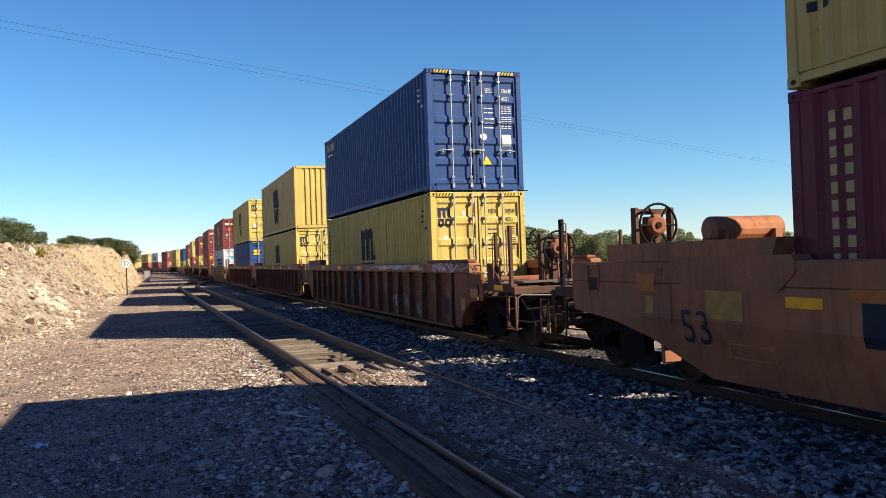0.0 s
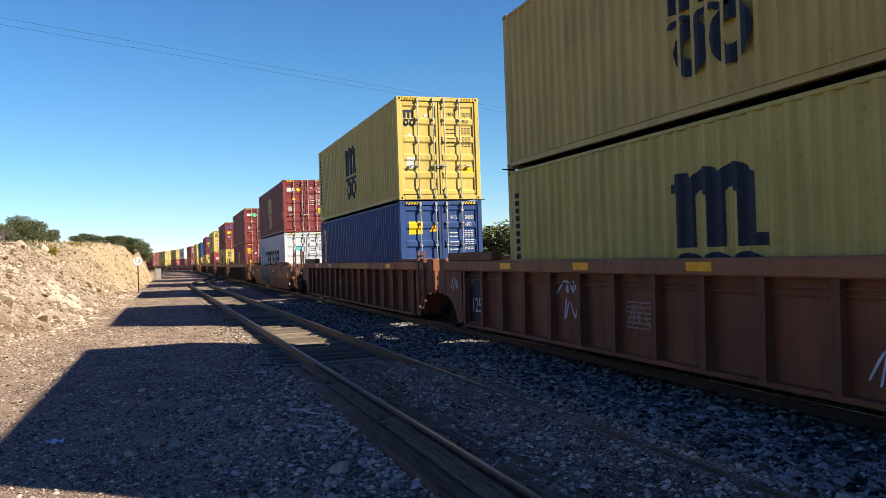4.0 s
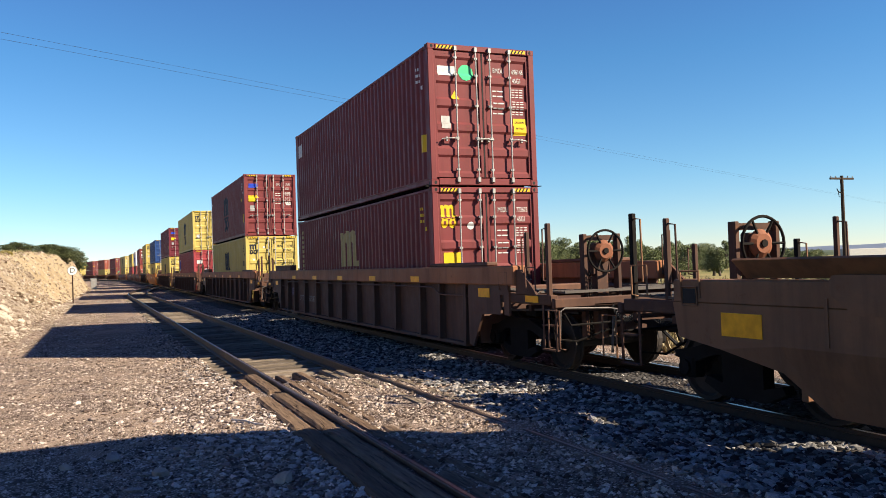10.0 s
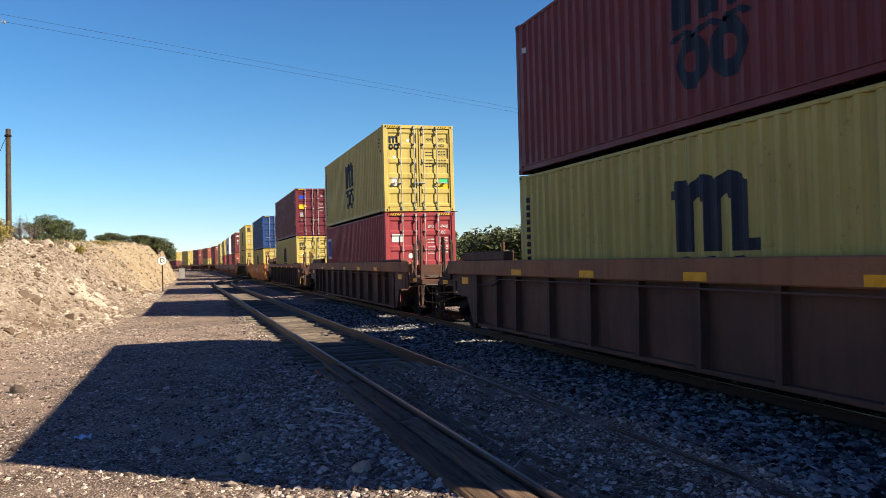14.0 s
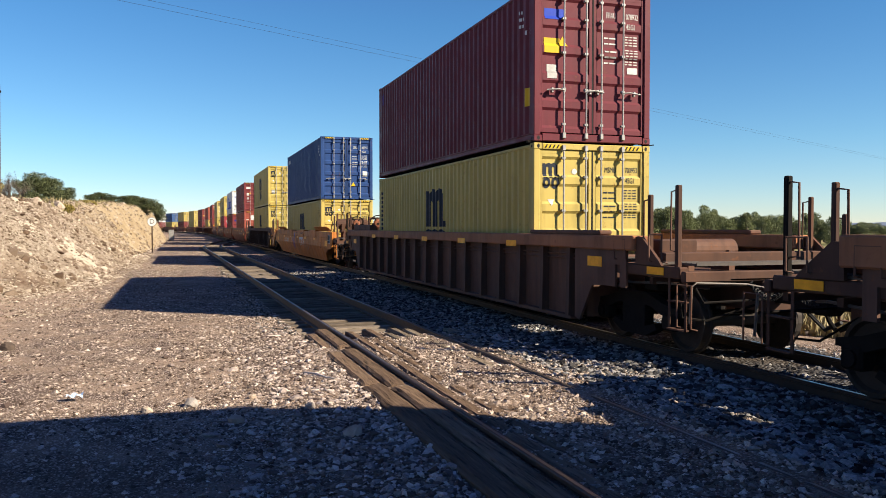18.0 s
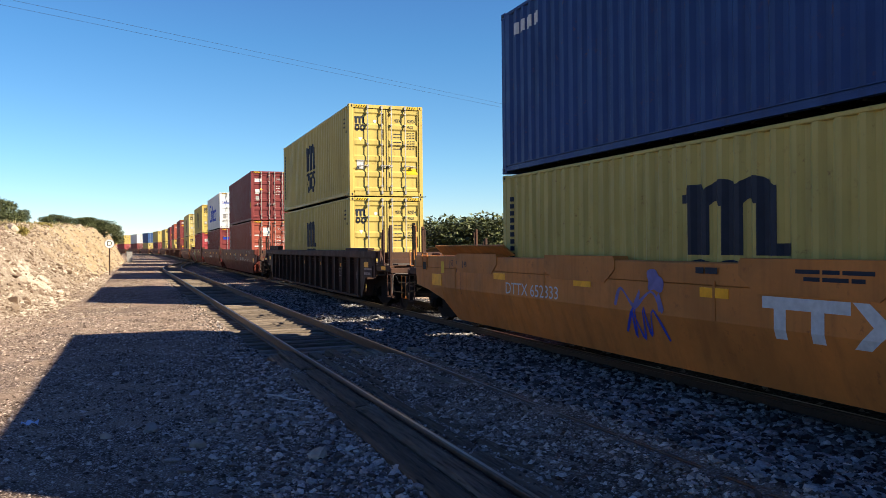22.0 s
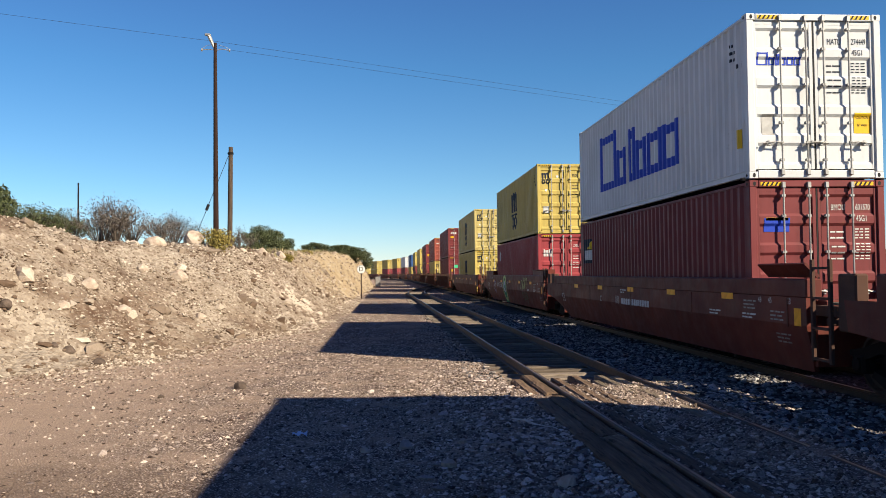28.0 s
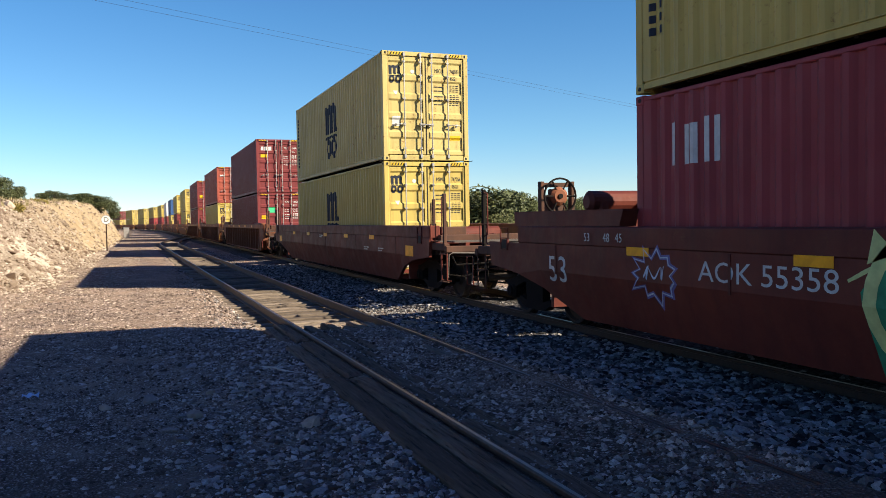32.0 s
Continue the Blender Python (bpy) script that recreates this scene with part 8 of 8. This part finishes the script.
px, py, pz = bank_top(-11.68, 37)
PTOP = EYE + 37 * math.tan(radians(15.66))
pole = tagged(new("utility_pole"), "tall brown utility pole with a lamp bracket on the bank", "utility pole")
part("shaft", tapered(px, py, pz - 0.3, PTOP - 0.12, 0.125, 0.072, -0.02), POLEWOOD, pole)
part("lamp_head", Geo().tube([(px - 0.05, py, PTOP - 0.35), (px - 0.22, py - 0.04, PTOP + 0.05), (px - 0.30, py - 0.06, PTOP + 0.22)], [0.05, 0.085, 0.07], 8).box(px - 0.46, px - 0.20, py - 0.14, py + 0.02, PTOP + 0.19, PTOP + 0.27, 0.02), GALV, pole)
part("bracket", Geo().tube([(px - 0.62, py, PTOP - 0.42), (px - 0.2, py, PTOP - 0.40), (px, py, PTOP - 0.45), (px + 0.3, py, PTOP - 0.38), (px + 0.62, py, PTOP - 0.46)], 0.018, 6).tube([(px - 0.6, py, PTOP - 0.40), (px - 0.4, py, PTOP - 0.22), (px - 0.05, py, PTOP - 0.2)], 0.012, 5).tube([(px + 0.1, py, PTOP - 0.2), (px + 0.45, py, PTOP - 0.3), (px + 0.62, py, PTOP - 0.44)], 0.012, 5), GALV, pole)
for s in (-0.6, 0.6):
    part("insulator", insulator(px + s, py, PTOP - 0.5), GALV, pole)
sx, sy, sz = bank_top(-10.79, 37)
STOP = EYE + 37 * math.tan(radians(8.69))
stub = tagged(new("stub_pole"), "short grey-brown timber pole with a guy wire", "utility pole")
part("shaft", tapered(sx, sy, sz - 0.3, STOP, 0.115, 0.095, 0.06), POLEGREY, stub)
part("band", Geo().tube([(sx + 0.05, sy, STOP - 0.32), (sx + 0.05, sy, STOP - 0.24)], 0.13, 10), STEEL, stub)
gx, gy, gz = bank_top(-13.2, 34.5)
part("guy_wire", Geo().tube([(sx, sy, STOP - 0.28), (gx, gy, gz)], 0.012, 5), STEEL, stub)
q = Vector((sx, sy, STOP - 0.28)).lerp(Vector((gx, gy, gz)), 0.62)
part("guy_insulator", Geo().tube([q + Vector((0.05, 0, 0.13)), q, q - Vector((0.05, 0, 0.13))], 0.06, 8), BLACK, stub)
tx, ty, tz = bank_top(-20.2, 60)
thin = tagged(new("thin_post"), "thin dark metal post beyond the bank", "post")
part("shaft", tapered(tx, ty, tz - 0.2, EYE + 60 * math.tan(radians(6.03)), 0.06, 0.05), STEEL, thin)


def wire(a, b, sag, label, r=0.006):
    pts = []
    for k in range(41):
        u = k / 40
        p = Vector(a).lerp(Vector(b), u)
        p.z -= sag * 4 * u * (1 - u)
        pts.append(p)
    tagged(part("overhead_wire", Geo().tube(pts, r, 5), BLACK), label, "overhead wire", "wires over the railway")


FX, FY = 330.0, 222.0
far_pole = tagged(new("far_pole"), "distant timber utility pole beyond the grassland", "utility pole")
part("shaft", tapered(FX, FY, -0.5, 12.2, 0.2, 0.14), POLEGREY, far_pole)
wire((px, py, PTOP - 0.05), (FX, FY, 12.1), 0.0, "thin upper wire that crosses high above the tracks")
wire((px + 0.6, py, PTOP - 0.42), (FX + 1.0, FY - 2, 11.4), 0.0, "thin lower wire that crosses high above the tracks")
wire((px, py, PTOP - 0.05), (px - 60, py - 18, PTOP + 4.0), 0.4, "thin wire that runs off behind the bank")

# the road crossing's round sign
dx, dy = 63 * math.sin(radians(-1.78)), 63 * math.cos(radians(-1.78))
sign = tagged(new("round_sign"), "round white sign with a black D on a brown post", "sign")
part("post", Geo().box(dx - 0.04, dx + 0.04, dy - 0.04, dy + 0.04, -0.2, 2.28, 0.01), POLEWOOD, sign)
DZ = EYE + 63 * math.tan(radians(0.32))
disc = Geo().tube([(dx, dy - 0.06, DZ), (dx, dy - 0.045, DZ)], 0.33, 28)
plate_ = part("disc", disc, SIGN, sign)
vs, fs = lettering("D", 0.50)
part("letter", Geo().add([(dx + v[0], dy - 0.066, DZ + v[1]) for v in vs], fs), BLACK, plate_)
part("rim", Geo().tube([(dx + 0.32 * math.cos(k * math.pi / 14), dy - 0.06, DZ + 0.32 * math.sin(k * math.pi / 14)) for k in range(29)], 0.012, 5, False), INK, plate_)

# relay box at the end of the cut
ux, uy = 118 * math.sin(radians(-0.57)), 118 * math.cos(radians(-0.57))
cabinet = tagged(new("relay_cabinet"), "pale metal relay cabinet beside the far track", "cabinet")
part("body", Geo().box(ux - 0.36, ux + 0.36, uy - 0.35, uy + 0.35, 0.0, 1.40, 0.02), GALV, cabinet)
part("door", Geo().box(ux - 0.30, ux + 0.30, uy - 0.37, uy - 0.35, 0.1, 1.3, 0.01), GALV, cabinet)
part("roof", Geo().box(ux - 0.40, ux + 0.40, uy - 0.40, uy + 0.40, 1.40, 1.46, 0.02), GALV, cabinet)

# beyond the train
rt = random.Random(21)
RL = "green juniper in the tree line beyond the grassland"
for k in range(96):
    az = 17 + 31 * (k + rt.uniform(-.4, .4)) / 96
    r = rt.uniform(85, 135)
    el = float(np.interp(az, [17, 22, 30, 36, 42, 46, 50], [1.7, 1.8, 1.5, 1.25, 0.8, 0.25, -0.2])) * rt.uniform(0.45, 1.15)
    h = EYE + r * math.tan(radians(el)) + 0.3
    tree(rt.choice(("f0", "f1", "f2", "f3", "f4")), r * math.sin(radians(az)), r * math.cos(radians(az)), -0.35, max(0.45, h / 3.7), RL, group="far tree line", wide=rt.uniform(0.75, 1.15))
for k in range(18):
    az = 17 + 11 * (k + rt.uniform(-.4, .4)) / 18
    r = rt.uniform(42, 75)
    el = rt.uniform(0.1, 0.8)
    h = EYE + r * math.tan(radians(el)) + 0.3
    tree(rt.choice(("l0", "l1", "l2", "j2")), r * math.sin(radians(az)), r * math.cos(radians(az)), -0.35, max(0.4, h / 2.9), "light green scrub tree beyond the track", group="scrub beyond the track", wide=1.5)
for k in range(26):
    az = 44 + 16 * (k + rt.uniform(-.4, .4)) / 26
    r = rt.uniform(50, 150)
    tree(rt.choice(("l0", "l1", "l2")), r * math.sin(radians(az)), r * math.cos(radians(az)), -0.35, rt.uniform(0.3, 0.55), "low green scrub bush on the grassland", "bush", "scrub_bush", "scrub on the grassland")
rx, ry = 65 * math.sin(radians(49.1)), 65 * math.cos(radians(49.1))
rpole = tagged(new("crossarm_pole"), "grey timber utility pole with a crossarm beyond the track", "utility pole")
RTOP = EYE + 65 * math.tan(radians(4.68))
part("shaft", tapered(rx, ry, -0.6, RTOP, 0.15, 0.11), POLEGREY, rpole)
part("crossarm", Geo().box(rx - 1.15, rx + 1.15, ry - 0.06, ry + 0.06, RTOP - 0.28, RTOP - 0.14, 0.01), POLEGREY, rpole)
for s in (-1.05, -0.6, 0.6, 1.05):
    part("insulator", insulator(rx + s, ry, RTOP - 0.14), GALV, rpole)
part("fuse_bracket", Geo().tube([(rx - 0.1, ry - 0.1, RTOP - 1.3), (rx - 0.5, ry - 0.1, RTOP - 1.15), (rx - 0.62, ry - 0.1, RTOP - 0.95)], 0.04, 6).tube([(rx - 0.5, ry - 0.1, RTOP - 1.15), (rx - 0.45, ry - 0.1, RTOP - 1.5), (rx, ry - 0.1, RTOP - 1.6)], 0.02, 5), STEEL, rpole)

fence = tagged(new("pole_fence"), "weathered rail fence on the grassland", "fence")
for k in range(9):
    az = 45.3 + 0.75 * k
    fx, fy = 70 * math.sin(radians(az)), 70 * math.cos(radians(az))
    part("fence_post", Geo().box(fx - .06, fx + .06, fy - .06, fy + .06, -0.7, 0.95, 0.01), POLEGREY, fence)
for z in (0.35, 0.75):
    part("fence_rail", Geo().tube([(70 * math.sin(radians(45.3 + 0.75 * k)), 70 * math.cos(radians(45.3 + 0.75 * k)), z) for k in range(9)], 0.045, 6), POLEGREY, fence)
wx, wy = 150 * math.sin(radians(50.6)), 150 * math.cos(radians(50.6))
trailer = tagged(new("box_trailer"), "long dull grey box trailer parked far off", "trailer")
part("body", Geo().box(wx - 6.5, wx + 6.5, wy - 1.2, wy + 1.2, 0.75, 2.0, 0.05), GALV, trailer)
part("chassis", Geo().box(wx - 6.2, wx + 6.2, wy - 0.9, wy + 0.9, 0.45, 0.75), STEEL, trailer)
for s in (-4.6, -3.5, 4.2):
    part("wheel", Geo().tube([(wx + s, wy - 1.2, 0.15), (wx + s, wy - 0.9, 0.15)], 0.48, 14), BLACK, trailer)


def ridge(az0, az1, r, el0, el1, mat, label, seed):
    g = Geo()
    rows = []
    for k in range(80):
        az = az0 + (az1 - az0) * k / 79
        u = k / 79
        el = (el0 + (el1 - el0) * u) * math.sin(math.pi * min(1, u * 6, (1 - u) * 6) / 2) + 0.07 * noise.noise((k * 0.15, seed, 0)) + 0.04 * noise.noise((k * 0.6, seed, 0))
        x, y = r * math.sin(radians(az)), r * math.cos(radians(az))
        z = EYE + r * math.tan(radians(max(el, -0.2)))
        rows.append([(x * 0.9, y * 0.9, -8), (x * 0.97, y * 0.97, z * 0.6), (x, y, z), (x * 1.1, y * 1.1, z), (x * 1.15, y * 1.15, -8)])
    g.sheet(rows)
    tagged(part("mesa", g, mat), label, "hill", kind="structure")


HAZE = plain("hazy_blue_hillside", (0.12, 0.15, 0.21), 0.95, 0.0, 0.12, 0.004)
SCRUB = plain("distant_scrub", (0.075, 0.095, 0.06), 0.95, 0.0, 0.4, 0.03)
ridge(28, 75, 2900, 0.12, 0.5, HAZE, "long hazy mesa on the horizon", 1)
ridge(10, 80, 420, -0.02, 0.05, SCRUB, "far dark line of scrub across the plain", 4)
ridge(-60, 8, 900, 0.3, 0.2, SCRUB, "low wooded rise behind the bank", 9)

# dry grass tufts beyond the track and on the bank
gr = np.random.RandomState(3)
n = 9000
az = np.radians(gr.uniform(16, 54, n))
r = 16 + 60 * gr.uniform(0, 1, n) ** 1.4
P = np.stack([r * np.sin(az), r * np.cos(az)], 1)
P = P[P[:, 0] > 10.5]
vs, fs = [], []
for x, y in P:
    h = gr.uniform(0.15, 0.45)
    z = ground_height(x, y)
    for j in range(3):
        a = gr.uniform(0, 6.28)
        k = len(vs)
        vs += [(x - 0.05 * math.cos(a), y - 0.05 * math.sin(a), z), (x + 0.05 * math.cos(a), y + 0.05 * math.sin(a), z), (x + gr.uniform(-.15, .15), y + gr.uniform(-.15, .15), z + h)]
        fs.append((k, k + 1, k + 2))
g = Geo().add(vs, fs)
tagged(part("grass", g, GRASS), "dry yellow grass tufts beyond the track", "grass", kind="stuff")
vs, fs = [], []
for k in range(1500):
    y = 45 + 70 * gr.uniform() ** 1.2
    x = toe(y) - gr.uniform(3.0, 9)
    z = bank_height(x, y) - 0.05
    h = gr.uniform(0.1, 0.3)
    for j in range(3):
        a = gr.uniform(0, 6.28)
        i = len(vs)
        vs += [(x - 0.04 * math.cos(a), y - 0.04 * math.sin(a), z), (x + 0.04 * math.cos(a), y + 0.04 * math.sin(a), z), (x + gr.uniform(-.12, .12), y + gr.uniform(-.12, .12), z + h)]
        fs.append((i, i + 1, i + 2))
tagged(part("bank_grass", Geo().add(vs, fs), GRASS), "sparse dry grass along the bank's top", "grass", kind="stuff")

# ---------------------------------------------------------------- the train under way


def motions():
    """The train runs towards -y at nine metres a second; every car and box follows the track, every wheel turns."""
    def run(t):
        return 8.9165 * t + 0.00345 * t * t
    for thing, s0, z, turn in KEYED:
        rows = []
        for k in range(33):
            x, y, a = track(s0 - run(k))
            rows.append((k, pose(x, y, z, 0, 0, math.degrees(a) + turn)))
        walk(thing, rows)
    for w, y in WHEELSETS:
        walk(w, [(k / 15, pose(0, y, 0.419, math.degrees(run(k / 15) / 0.419))) for k in range(481)])


motions()
